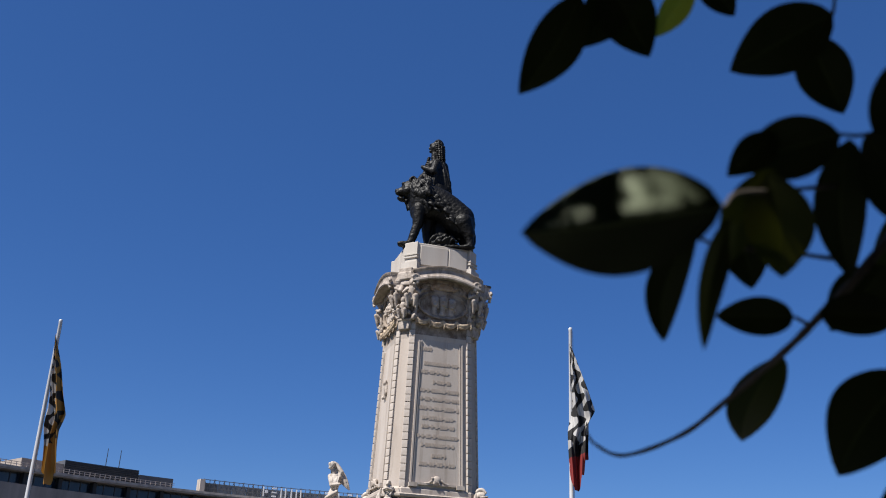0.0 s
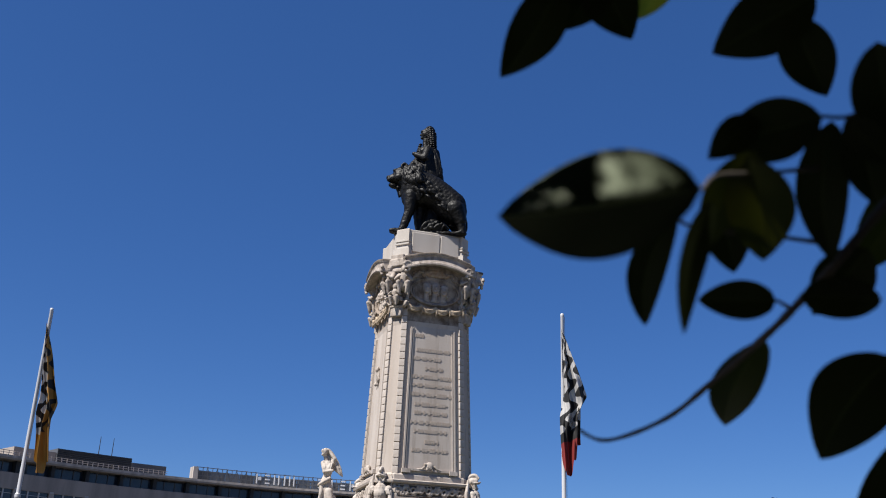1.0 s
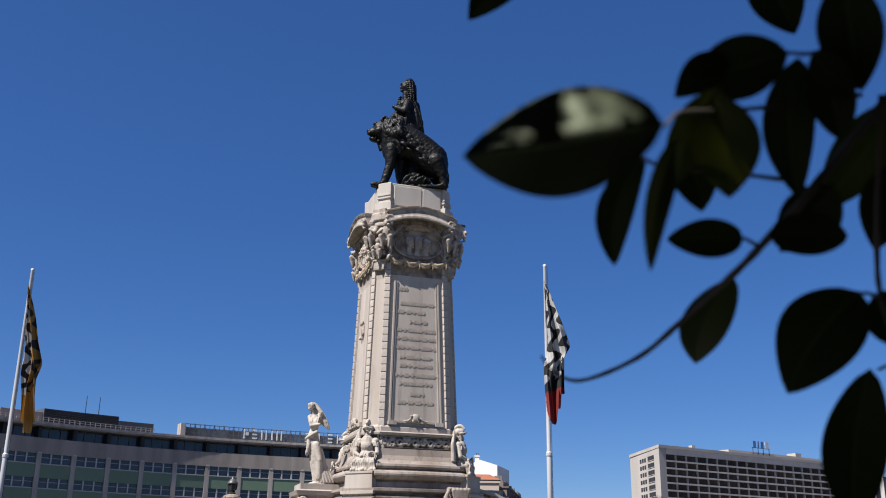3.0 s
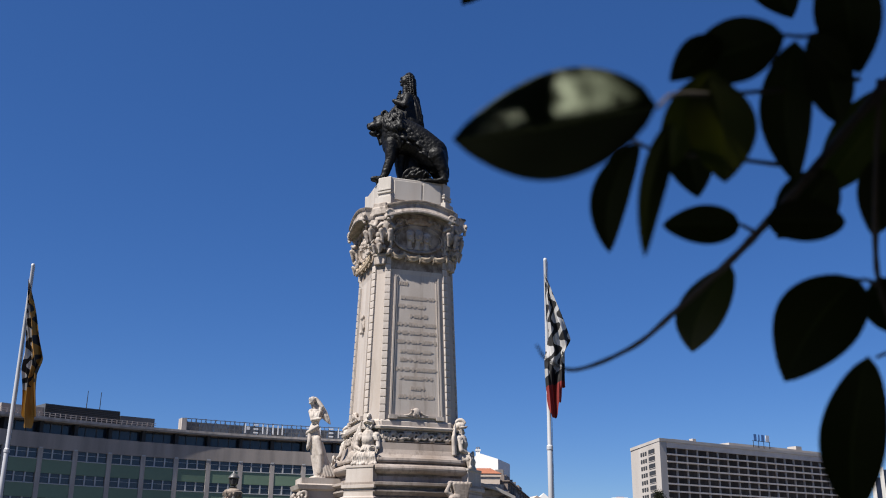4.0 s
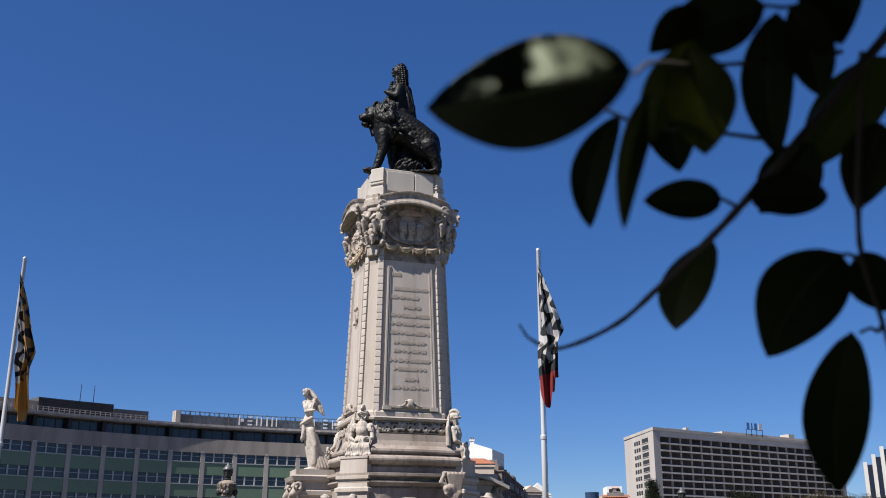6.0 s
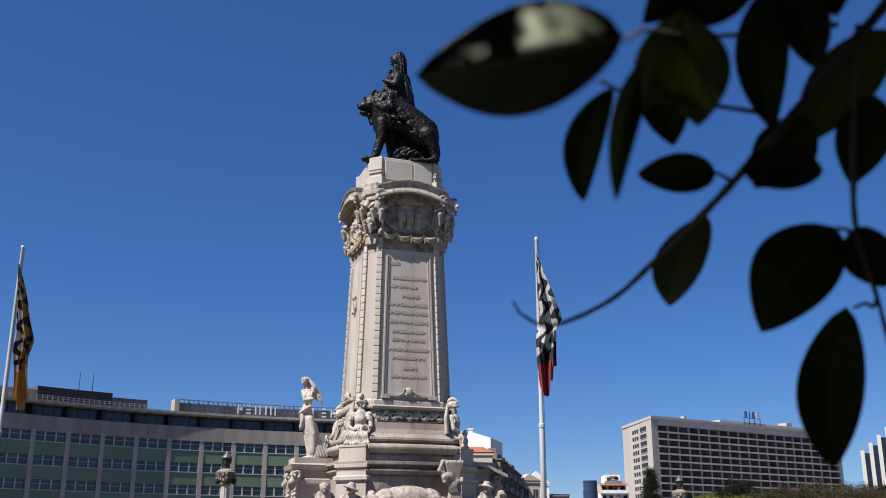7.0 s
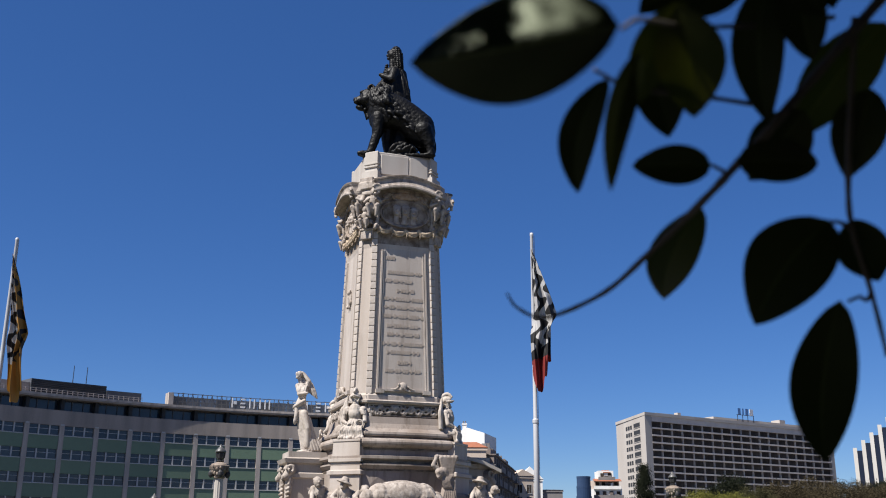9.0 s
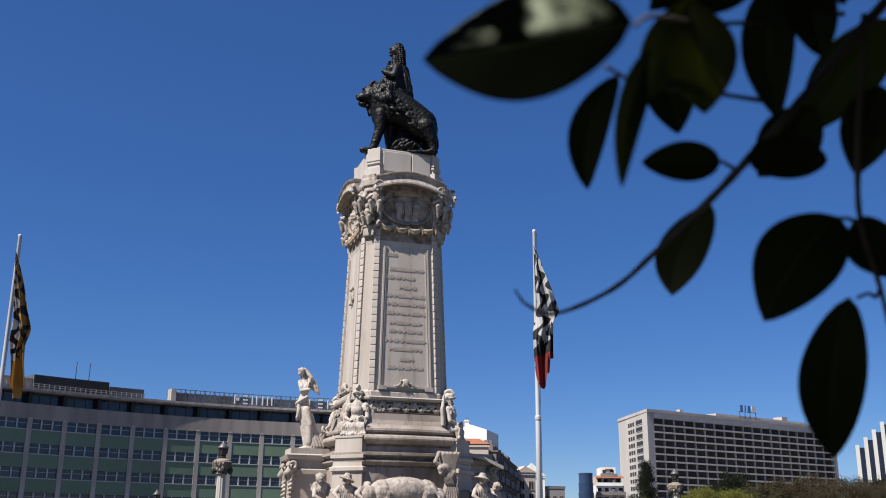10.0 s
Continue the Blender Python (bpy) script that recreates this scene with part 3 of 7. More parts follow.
for k in range(4):
    bm = bmesh.new()
    # oval frame
    rim = [(1.72 * math.cos(2 * math.pi * i / 36), -2.92, 23.2 + 0.95 * math.sin(2 * math.pi * i / 36)) for i in range(37)]
    tube(bm, rim, [0.085] * 37, 6)
    tube(bm, [(p[0] * 0.9, p[1] + 0.02, 23.2 + (p[2] - 23.2) * 0.87) for p in rim], [0.045] * 37, 5)
    for d in (-1, 1):
        tube(bm, smooth_line([(d * 0.8, -2.98, 24.45), (d * 1.15, -3.02, 24.5), (d * 1.4, -2.98, 24.2), (d * 1.75, -3.0, 23.9)], 4), [0.13, 0.13, 0.12, 0.12, 0.13, 0.14, 0.14, 0.13, 0.12, 0.11, 0.1, 0.09, 0.07], 6)
        curl = [(d * (1.35 + (0.26 - 0.01 * t) * math.cos(0.5 * t)), -3.02, 24.25 + (0.26 - 0.01 * t) * math.sin(0.5 * t)) for t in range(18)]
        tube(bm, curl, [0.075] * 18, 6)
        limb(bm, (d * 1.85, -2.9, 23.9), (d * 1.88, -2.85, 22.4), 0.15, 0.1)
        for i in range(4):
            blob(bm, (d * random.uniform(1.7, 1.95), -2.9, 22.3 + 0.35 * i), (random.uniform(0.1, 0.16), 0.14, random.uniform(0.12, 0.2)), (0, random.uniform(-40, 40), 0), 8)
    bmesh.ops.transform(bm, matrix=quarter(k), verts=bm.verts)
    for u, dz in ((-0.58, 0.25), (0.02, 0.31), (0.62, 0.17)):
        hb = bmesh.new()
        blob(hb, (u, -2.92, 23.12 + dz), (0.27, 0.28, 0.36), seg=11)
        blob(hb, (u + 0.03, -2.9, 23.36 + dz), (0.31, 0.26, 0.2), seg=9)
        blob(hb, (u - 0.04, -3.2, 23.1 + dz), (0.06, 0.08, 0.11), seg=8)
        blob(hb, (u - 0.03, -3.12, 22.86 + dz), (0.14, 0.11, 0.10), seg=8)
        limb(hb, (u, -2.82, 22.9 + dz), (u, -2.78, 22.6), 0.17, 0.2)
        blob(hb, (u, -2.76, 22.56), (0.3, 0.2, 0.14), seg=9)
        for q in range(5):
            blob(hb, (u + 0.26, -2.88, 23.4 + dz - 0.16 * q), (0.1, 0.14, 0.08), seg=7)
        bmesh.ops.transform(hb, matrix=quarter(k), verts=hb.verts)
        fuse(part("carved_head", hb, HEAD_STONE, monument, "pale carved head in the oval", smooth=True), 0.035, 0.02)
    # ribbon that sags in three swags between knots, with loose ends
    rb = bmesh.new()
    knots = (-1.95, -0.95, 0.05, 1.0, 1.95)
    for x0, x1 in zip(knots, knots[1:]):
        for lay, rad in ((0.0, 0.13), (-0.17, 0.09)):
            line = [(x0 + (x1 - x0) * i / 8, -2.98 - 0.06 * math.sin(math.pi * i / 8), 22.0 + lay + 0.16 * (abs(x0 + (x1 - x0) * i / 8) / 1.95) ** 2 - 0.22 * math.sin(math.pi * i / 8)) for i in range(9)]
            tube(rb, line, [rad * (0.75 + 0.35 * math.sin(math.pi * i / 8)) for i in range(9)], 7)
    for x in knots:
        z = 22.0 + 0.16 * (abs(x) / 1.95) ** 2
        blob(rb, (x, -3.02, z), (0.14, 0.12, 0.13), seg=9)
        tube(rb, smooth_line([(x, -3.02, z), (x + 0.1, -3.04, z - 0.3), (x + 0.02, -2.98, z - 0.55)], 3), [0.08, 0.09, 0.09, 0.08, 0.07, 0.06, 0.03], 6)
    bmesh.ops.transform(rb, matrix=quarter(k), verts=rb.verts)
    fuse(part("ribbon", rb, OCHRE_STONE, monument, "ochre-stained carved ribbon", smooth=True), 0.032, 0.03)
    # ragged cartouche between oval and arch
    cb = bmesh.new()
    blob(cb, (0.0, -2.96, 24.42), (0.8, 0.16, 0.24), seg=12)
    for i in range(13):
        blob(cb, (-0.85 + 0.14 * i, -3.02, 24.36 + 0.22 * math.sin(math.pi * i / 12) + random.uniform(-0.1, 0.1)), (0.12, 0.1, random.uniform(0.09, 0.17)), (0, random.uniform(-40, 40), 0), 7)
    bmesh.ops.transform(cb, matrix=quarter(k), verts=cb.verts)
    fuse(part("cartouche", cb, RUST_STONE, monument, "rust-brown carved cartouche", smooth=True), 0.035, 0.04)
    fuse(part("oval_frame", bm, STAINED_STONE, monument, "brown-stained carved oval frame with scrolls", smooth=True), 0.032, 0.045)
    bm = bmesh.new()
    # two figures, scrolls and leaves on the cut corner
    cherub(bm, -0.46, -3.58, 22.95, -30, 1.95)
    cherub(bm, 0.46, -3.60, 22.85, 26, 1.85)
    cherub(bm, 0.02, -3.78, 22.0, 4, 1.45)
    for d in (-1, 1):
        ring = [(d * 0.72, -3.72 + 0.28 * (1 - t / 40) * math.cos(t * 0.45), 24.4 + 0.3 * (1 - t / 40) * math.sin(t * 0.45)) for t in range(26)]
        tube(bm, ring, [0.11] * 26, 6)
        tube(bm, smooth_line([(d * 0.72, -3.45, 24.2), (d * 0.8, -3.55, 23.2), (d * 0.74, -3.45, 22.4), (d * 0.58, -3.42, 22.0)], 4), [0.12, 0.13, 0.13, 0.13, 0.12, 0.12, 0.12, 0.11, 0.11, 0.1, 0.1, 0.08, 0.06], 7)
        for i in range(4):
            blob(bm, (d * random.uniform(0.35, 0.8), -3.5, 22.0 + 0.14 * i), (random.uniform(0.1, 0.17), 0.14, random.uniform(0.08, 0.14)), (0, random.uniform(-40, 40), 0), 8)
    limb(bm, (0, -3.35, 22.4), (0, -3.45, 24.4), 0.24, 0.3)
    box(bm, -0.46, 0.46, -3.62, -3.2, 21.28, 21.95, bevel=0.03)
    box(bm, -0.52, 0.52, -3.68, -3.2, 21.9, 22.02)
    for i in range(26):
        blob(bm, (random.uniform(-0.85, 0.85), -3.5 - random.uniform(0, 0.25), random.uniform(22.0, 24.6)), (random.uniform(0.08, 0.2), 0.16, random.uniform(0.1, 0.24)), (0, random.uniform(-60, 60), 0), 7)
    box(bm, -0.62, 0.62, -3.95, -3.2, 24.72, 25.28, bevel=0.05)
    box(bm, -0.5, 0.5, -3.85, -3.2, 25.27, 25.62, bevel=0.04)
    bmesh.ops.transform(bm, matrix=corner(k), verts=bm.verts)
    fuse(part("corner_carving", bm, CARVED_STONE, monument, "weathered carved figures and scrolls", smooth=True), 0.032, 0.03)


def cornice_ring(out, drop, rise):
    """One line of the cornice: set out from the capital, arched over the faces, level over the cut corners."""
    a, b = 2.85 + out, 2.05 + out * 0.414
    half = (a - b) / math.sqrt(2) * (1 - 0.25 * out)
    dist = (2.85 + 2.05) / math.sqrt(2) + 0.42 * out
    ring = []
    for k in range(4):
        for i in range(17):
            t = -1 + i / 8
            z = 25.25 + drop + rise * math.cos(math.pi * t / 2) ** 1.15
            ring.append(quarter(k) @ Vector((b * t * 0.985, -a + 0.10 * out * abs(t) ** 4, z)))
        for u, lift in ((-0.55, -0.02), (0.0, 0.02), (0.55, -0.02)):
            ring.append(corner(k) @ Vector((half * u, -dist, 25.25 + drop + lift)))
    return ring


bm = bmesh.new()
loft(bm, [cornice_ring(*q) for q in ((-0.45, 0.12, 0.44), (0.20, 0.12, 0.46), (0.60, 0.09, 0.47), (0.80, 0.04, 0.48), (0.86, -0.02, 0.48), (0.87, -0.14, 0.48), (0.79, -0.20, 0.48), (0.77, -0.34, 0.48), (0.80, -0.50, 0.48), (0.87, -0.64, 0.48), (0.95, -0.72, 0.48),
                                     (0.96, -0.84, 0.48), (0.90, -0.90, 0.48), (0.76, -0.86, 0.48), (0.60, -0.80, 0.47), (0.30, -0.70, 0.46), (0.05, -0.66, 0.45), (-0.45, -0.66, 0.44))])
bmesh.ops.recalc_face_normals(bm, faces=bm.faces)
crest = part("cornice", bm, CORNICE_STONE, monument, "stained arched cornice")
bm = bmesh.new()
loft(bm, [cornice_ring(*q) for q in ((0.62, 0.105, 0.475), (0.82, 0.06, 0.48), (0.89, 0.0, 0.48), (0.89, -0.10, 0.48), (0.84, -0.11, 0.48), (0.62, 0.0, 0.475))])
bmesh.ops.recalc_face_normals(bm, faces=bm.faces)
part("coping", bm, SOOT_SHADE_STONE, crest, "blackened coping edge")

# volutes that close the ends of each arch
for k in range(4):
    for d in (-1, 1):
        bm = bmesh.new()
        curl = [(d * (2.16 + (0.27 - 0.009 * t) * math.cos(0.42 * t)), -3.66, 24.62 + (0.27 - 0.009 * t) * math.sin(0.42 * t)) for t in range(26)]
        tube(bm, curl, [0.11 - 0.002 * t for t in range(26)], 7)
        blob(bm, (d * 2.16, -3.6, 24.62), (0.24, 0.12, 0.24), seg=9)
        for i in range(6):
            blob(bm, (d * random.uniform(2.0, 2.35), -3.62, 24.2 + 0.13 * i), (0.13, 0.12, 0.1), (0, random.uniform(-50, 50), 0), 7)
        bmesh.ops.transform(bm, matrix=quarter(k), verts=bm.verts)
        fuse(part("volute", bm, CORNICE_STONE, crest, "stained carved volute", smooth=True), 0.035, 0.05)

# plinth under the bronze group
stack("neck", [(2.95, 2.2, 24.56), (2.9, 2.15, 25.55), (2.75, 2.05, 25.7)], LIMESTONE)
plinth = stack("plinth", [(2.5, 1.88, 25.68), (2.5, 1.88, 27.65), (2.46, 1.84, 27.7)], LIMESTONE_WHITE)
for k in range(4):
    for u0, u1 in ((-1.66, 0.32), (0.4, 1.72)):
        bm = bmesh.new()
        box(bm, u0, u1, -2.6, -2.4, 26.05, 27.5, bevel=0.03)
        bmesh.ops.transform(bm, matrix=quarter(k), verts=bm.verts)
        part("stone_panel", bm, LIMESTONE_WHITE, plinth)
    bm = bmesh.new()
    tiers(bm, [(w, -d, -2.4, z) for w, d, z in ((0.62, 3.4, 25.66), (0.62, 3.4, 26.2), (0.48, 3.22, 26.24), (0.46, 3.2, 26.5), (0.54, 3.3, 26.55), (0.54, 3.3, 26.65), (0.47, 3.22, 26.7), (0.54, 3.3, 26.76), (0.54, 3.3, 26.86), (0.48, 3.22, 26.9), (0.5, 3.22, 27.68), (0.46, 3.18, 27.73))], corner(k))
    part("corner_post", bm, LIMESTONE_WHITE, plinth)


# ---- bronze group on the plinth: one plain mesh ----
def bronze_group():
    bm = bmesh.new()
    L, B = -1.25, 0.45   # depth of the beast and of the standing form
    # trunk of the beast, sloping from the shoulder down to the haunch
    trunk = ((-0.55, 3.75, 1.25, 1.1, 1.45, 10), (0.45, 3.5, 1.4, 1.05, 1.2, 30), (1.2, 3.05, 1.3, 1.0, 1.12, 38), (1.95, 2.35, 1.05, 1.0, 1.15, 45), (2.3, 1.75, 0.78, 0.95, 0.95, 30))
    for i in range(17):
        x, z, rx, ry, rz, tilt = (float(np.interp(i / 4, range(5), [p[q] for p in trunk])) for q in range(6))
        blob(bm, (x, L, z), (rx * 0.97, ry * 0.97, rz * 0.97), (0, tilt, 0), 28)
    blob(bm, (-0.9, L, 2.95), (0.75, 0.85, 0.8), seg=32)
    blob(bm, (-0.95, L, 4.35), (1.0, 0.98, 1.2), seg=32)
    # head: skull, muzzle with nose, jaw, brows, cheeks, ears
    blob(bm, (-1.7, L, 4.6), (0.72, 0.68, 0.74))
    blob(bm, (-2.25, L, 4.45), (0.5, 0.42, 0.36), (0, -12, 0))
    blob(bm, (-2.66, L, 4.52), (0.17, 0.26, 0.16))
    blob(bm, (-2.55, L - 0.2, 4.28), (0.22, 0.2, 0.17))
    blob(bm, (-2.3, L, 3.85), (0.38, 0.3, 0.16), (0, 22, 0))
    blob(bm, (-2.1, L - 0.3, 4.95), (0.26, 0.2, 0.17))
    blob(bm, (-2.1, L + 0.3, 4.95), (0.26, 0.2, 0.17))
    blob(bm, (-1.85, L - 0.55, 4.35), (0.34, 0.22, 0.3))
    for y in (L - 0.55, L + 0.5):
        ring = [(-1.5 + 0.2 * math.cos(0.65 * t), y, 5.2 + 0.22 * math.sin(0.65 * t)) for t in range(11)]
        tube(bm, ring, [0.1] * 11, 6)
        blob(bm, (-1.45, y + 0.08, 5.15), (0.2, 0.1, 0.2), seg=8)
    # mane: thick locks that fall from crown and cheeks over neck and shoulder
    for i in range(190):
        t = random.uniform(-2.7, 2.7)
        w = random.random()
        x = -1.45 + 1.1 * w
        r = 0.92 + 0.46 * w
        y, zz = L + r * 0.86 * math.sin(t), 4.45 - 0.35 * w + r * math.cos(t)
        q = random.uniform(-0.15, 0.15)
        tube(bm, smooth_line([(x, y, zz), (x + 0.10 + q, y + 0.10 * math.sin(t), zz - 0.22), (x + 0.18, y + 0.04 * math.sin(t), zz - 0.5 + q)], 3), [0.15, 0.16, 0.15, 0.14, 0.12, 0.09, 0.05], 6)
    for i in range(14):
        x = -1.95 + 0.09 * i
        limb(bm, (x, L + random.uniform(-0.5, 0.4), 3.75), (x + 0.12, L + random.uniform(-0.4, 0.4), 3.15 - 0.02 * i), 0.16, 0.07)
    for i in range(34):
        t = random.random()
        x, z = -0.5 + 2.3 * t, 4.75 - 1.75 * t - random.uniform(0.2, 1.5)
        y = L - 1.0 + 0.25 * t
        tube(bm, smooth_line([(x, y, z), (x + 0.25, y - 0.06, z - 0.16), (x + 0.55, y, z - 0.42)], 3), [0.04, 0.09, 0.12, 0.13, 0.11, 0.08, 0.04], 7)
    # fore legs and paws
    for y, x0, x1 in ((L - 0.5, -0.95, -1.42), (L + 0.6, -0.35, -0.25)):
        limb(bm, (x0 + 0.05, y, 2.9), (x0 - 0.05, y, 1.7), 0.52, 0.38, 24)
        limb(bm, (x0 - 0.05, y, 1.7), (x1, y, 0.35), 0.36, 0.27)
        for d in (-0.2, 0, 0.2):
            blob(bm, (x1 - 0.5, y + d, 0.16), (0.46, 0.14, 0.17))
        limb(bm, (x1, y, 0.3), (x1 - 0.35, y, 0.2), 0.25, 0.2)
    # hind legs, paws, tail
    for y, x in ((L - 0.55, 2.62), (L + 0.75, 2.3)):
        limb(bm, (x - 0.35, y, 1.9), (x + 0.05, y, 1.0), 0.66, 0.42, 24)
        limb(bm, (x + 0.05, y, 1.0), (x + 0.22, y, 0.1), 0.34, 0.26)
        blob(bm, (x + 0.05, y, 0.05), (0.48, 0.3, 0.2))
    tube(bm, smooth_line([(2.85, L + 0.1, 2.0), (3.05, L + 0.2, 1.2), (3.0, L + 0.2, 0.5), (2.6, L + 0.4, 0.15)]), [0.11] * 19)
    # tools, sheaves and cloth heaped below the belly
    for i in range(26):
        x = random.uniform(0.15, 1.75)
        blob(bm, (x, L + random.uniform(-0.75, 0.3), random.uniform(0.1, 1.05 - 0.3 * abs(x - 0.9))), (random.uniform(0.2, 0.4), random.uniform(0.15, 0.3), random.uniform(0.1, 0.2)), (0, random.uniform(-40, 40), 0), 8)
    for i in range(9):
        x = 0.1 + 0.18 * i
        tube(bm, smooth_line([(x - 0.25, L - 0.6, 0.15), (x, L - 0.8, 0.62 + 0.1 * math.sin(i * 2.1)), (x + 0.35, L - 0.6, 0.95 - 0.08 * i)], 3), [0.09] * 7, 6)
    blob(bm, (0.9, L + 0.2, 0.5), (0.85, 0.6, 0.85))
    blob(bm, (0.6, L + 0.7, 1.3), (0.7, 0.5, 1.5))
    # standing robed form behind the beast
    limb(bm, (0.35, B, 0.3), (0.25, B, 5.0), 0.85, 0.9, 28)
    limb(bm, (0.25, B, 5.0), (0.02, B, 7.3), 0.9, 0.66, 28)
    limb(bm, (0.5, B + 0.1, 7.4), (0.75, B + 0.1, 4.9), 0.42, 0.6, 24)
    limb(bm, (0.75, B + 0.1, 4.9), (0.9, B, 1.5), 0.6, 0.7, 24)
    limb(bm, (0.25, B, 7.5), (0.72, B, 5.9), 0.42, 0.5, 24)
    blob(bm, (-0.12, B - 0.05, 7.35), (0.66, 0.68, 0.55))
    blob(bm, (-0.45, B - 0.15, 6.7), (0.52, 0.5, 0.65))
    # near arm bent across the chest, the far one on the mane
    limb(bm, (0.05, B - 0.6, 7.35), (-0.12, B - 0.95, 6.55), 0.34, 0.3)
    limb(bm, (-0.12, B - 0.95, 6.55), (-0.78, B - 0.8, 6.85), 0.27, 0.2)
    blob(bm, (-0.9, B - 0.78, 6.95), (0.2, 0.17, 0.15))
    limb(bm, (-0.5, B + 0.2, 7.1), (-1.02, B - 0.6, 6.15), 0.3, 0.22)
    blob(bm, (-1.1, B - 0.75, 6.0), (0.22, 0.22, 0.18))
    # lace at the neck, cuffs and folds of the cape
    for i in range(7):
        blob(bm, (-0.55 - 0.04 * i, B - 0.3, 7.95 - 0.19 * i), (0.16, 0.2, 0.1), (0, random.uniform(-25, 25), 0), 7)
    for i in range(9):
        j = random.uniform(-0.1, 0.1)
        tube(bm, smooth_line([(0.0 + 0.07 * i, B - 0.62 + 0.04 * i, 7.5 + j), (0.05 + 0.1 * i + j, B - 0.9 + 0.05 * i, 6.5), (-0.1 + 0.17 * i - j, B - 0.85 + 0.06 * i, 5.2)], 4), [random.uniform(0.06, 0.12) for _ in range(9)], 6)
    for i in range(5):
        tube(bm, smooth_line([(-0.75 + 0.1 * i, B - 0.6, 6.5), (-0.7 + 0.14 * i, B - 0.82, 6.0), (-0.6 + 0.2 * i, B - 0.8, 5.4)], 3), [0.09] * 7, 6)
    # head, face and the long wig in rows of curls
    limb(bm, (-0.15, B, 7.8), (-0.15, B, 8.5), 0.26, 0.25)
    blob(bm, (-0.16, B, 8.95), (0.38, 0.36, 0.5))
    blob(bm, (-0.53, B, 8.93), (0.09, 0.08, 0.12))
    blob(bm, (-0.42, B, 8.66), (0.16, 0.18, 0.1))
    blob(bm, (-0.42, B, 9.2), (0.16, 0.26, 0.1))
    blob(bm, (0.1, B, 9.2), (0.44, 0.46, 0.46))
    blob(bm, (0.26, B, 8.55), (0.36, 0.46, 0.85))
    for c in range(3):
        for y in (B - 0.40, B + 0.40):
            for r in range(10):
                x = -0.02 + 0.19 * c
                blob(bm, (x + 0.014 * r, y + 0.03 * abs(c - 1), 9.36 - 0.1 * c * c * 0.5 - 0.165 * r), (0.085, 0.1, 0.062), (0, 14, 0), 7)
    for r in range(8):
        blob(bm, (0.56 + 0.01 * r, B, 9.0 - 0.17 * r), (0.08, 0.34, 0.075), (0, 8, 0), 8)
    box(bm, -2.0, 3.0, -2.0, 1.2, -0.05, 0.12)
    return bm


random.seed(11)
carved("statue", bronze_group(), BRONZE, pose(-3.62, 65.9, 27.74), "dark bronze statue group on the column top", "statue", voxel=0.038, relief=0.10, size=0.24)


# ---- stone statues round the base: one plain mesh each ----
def folds(bm, top, foot, n, spread, r):
    """Ridges of cloth that fan out from top to foot."""
    t, f = Vector(top), Vector(foot)
    for i in range(n):
        k = (i / max(1, n - 1) - 0.5) * 2
        tube(bm, smooth_line([t + Vector((k * spread * 0.45, 0, 0)), t.lerp(f, 0.5) + Vector((k * spread * 0.8, -0.05, 0)), f + Vector((k * spread, random.uniform(-0.08, 0.05), 0))], 4), [r * (0.8 + 0.05 * q) for q in range(9)], 6)


def head(bm, x, y, z, r, turn=0.0):
    """A plain head with a brow, a nose, a jaw and locks of hair."""
    m = pose(x, y, z, 0, 0, turn)
    blob(bm, (x, y, z), (r * 0.82, r * 0.92, r * 1.1))
    for dx, dy, dz, s in ((0, -0.85, -0.1, 0.2), (0, -0.7, -0.65, 0.36), (-0.35, -0.75, 0.2, 0.2), (0.35, -0.75, 0.2, 0.2), (0, -0.7, 0.45, 0.45)):
        blob(bm, m @ Vector((dx * r, dy * r, dz * r)), (s * r,) * 3, (0, 0, 0), 8)
    for i in range(16):
        a, e = random.uniform(0.2, 2.94), random.uniform(-0.5, 1.3)
        blob(bm, m @ Vector((math.cos(a) * math.cos(e) * 0.9 * r, math.sin(a) * math.cos(e) * 0.95 * r, math.sin(e) * r)), (r * random.uniform(0.22, 0.4),) * 3, (0, 0, 0), 7)


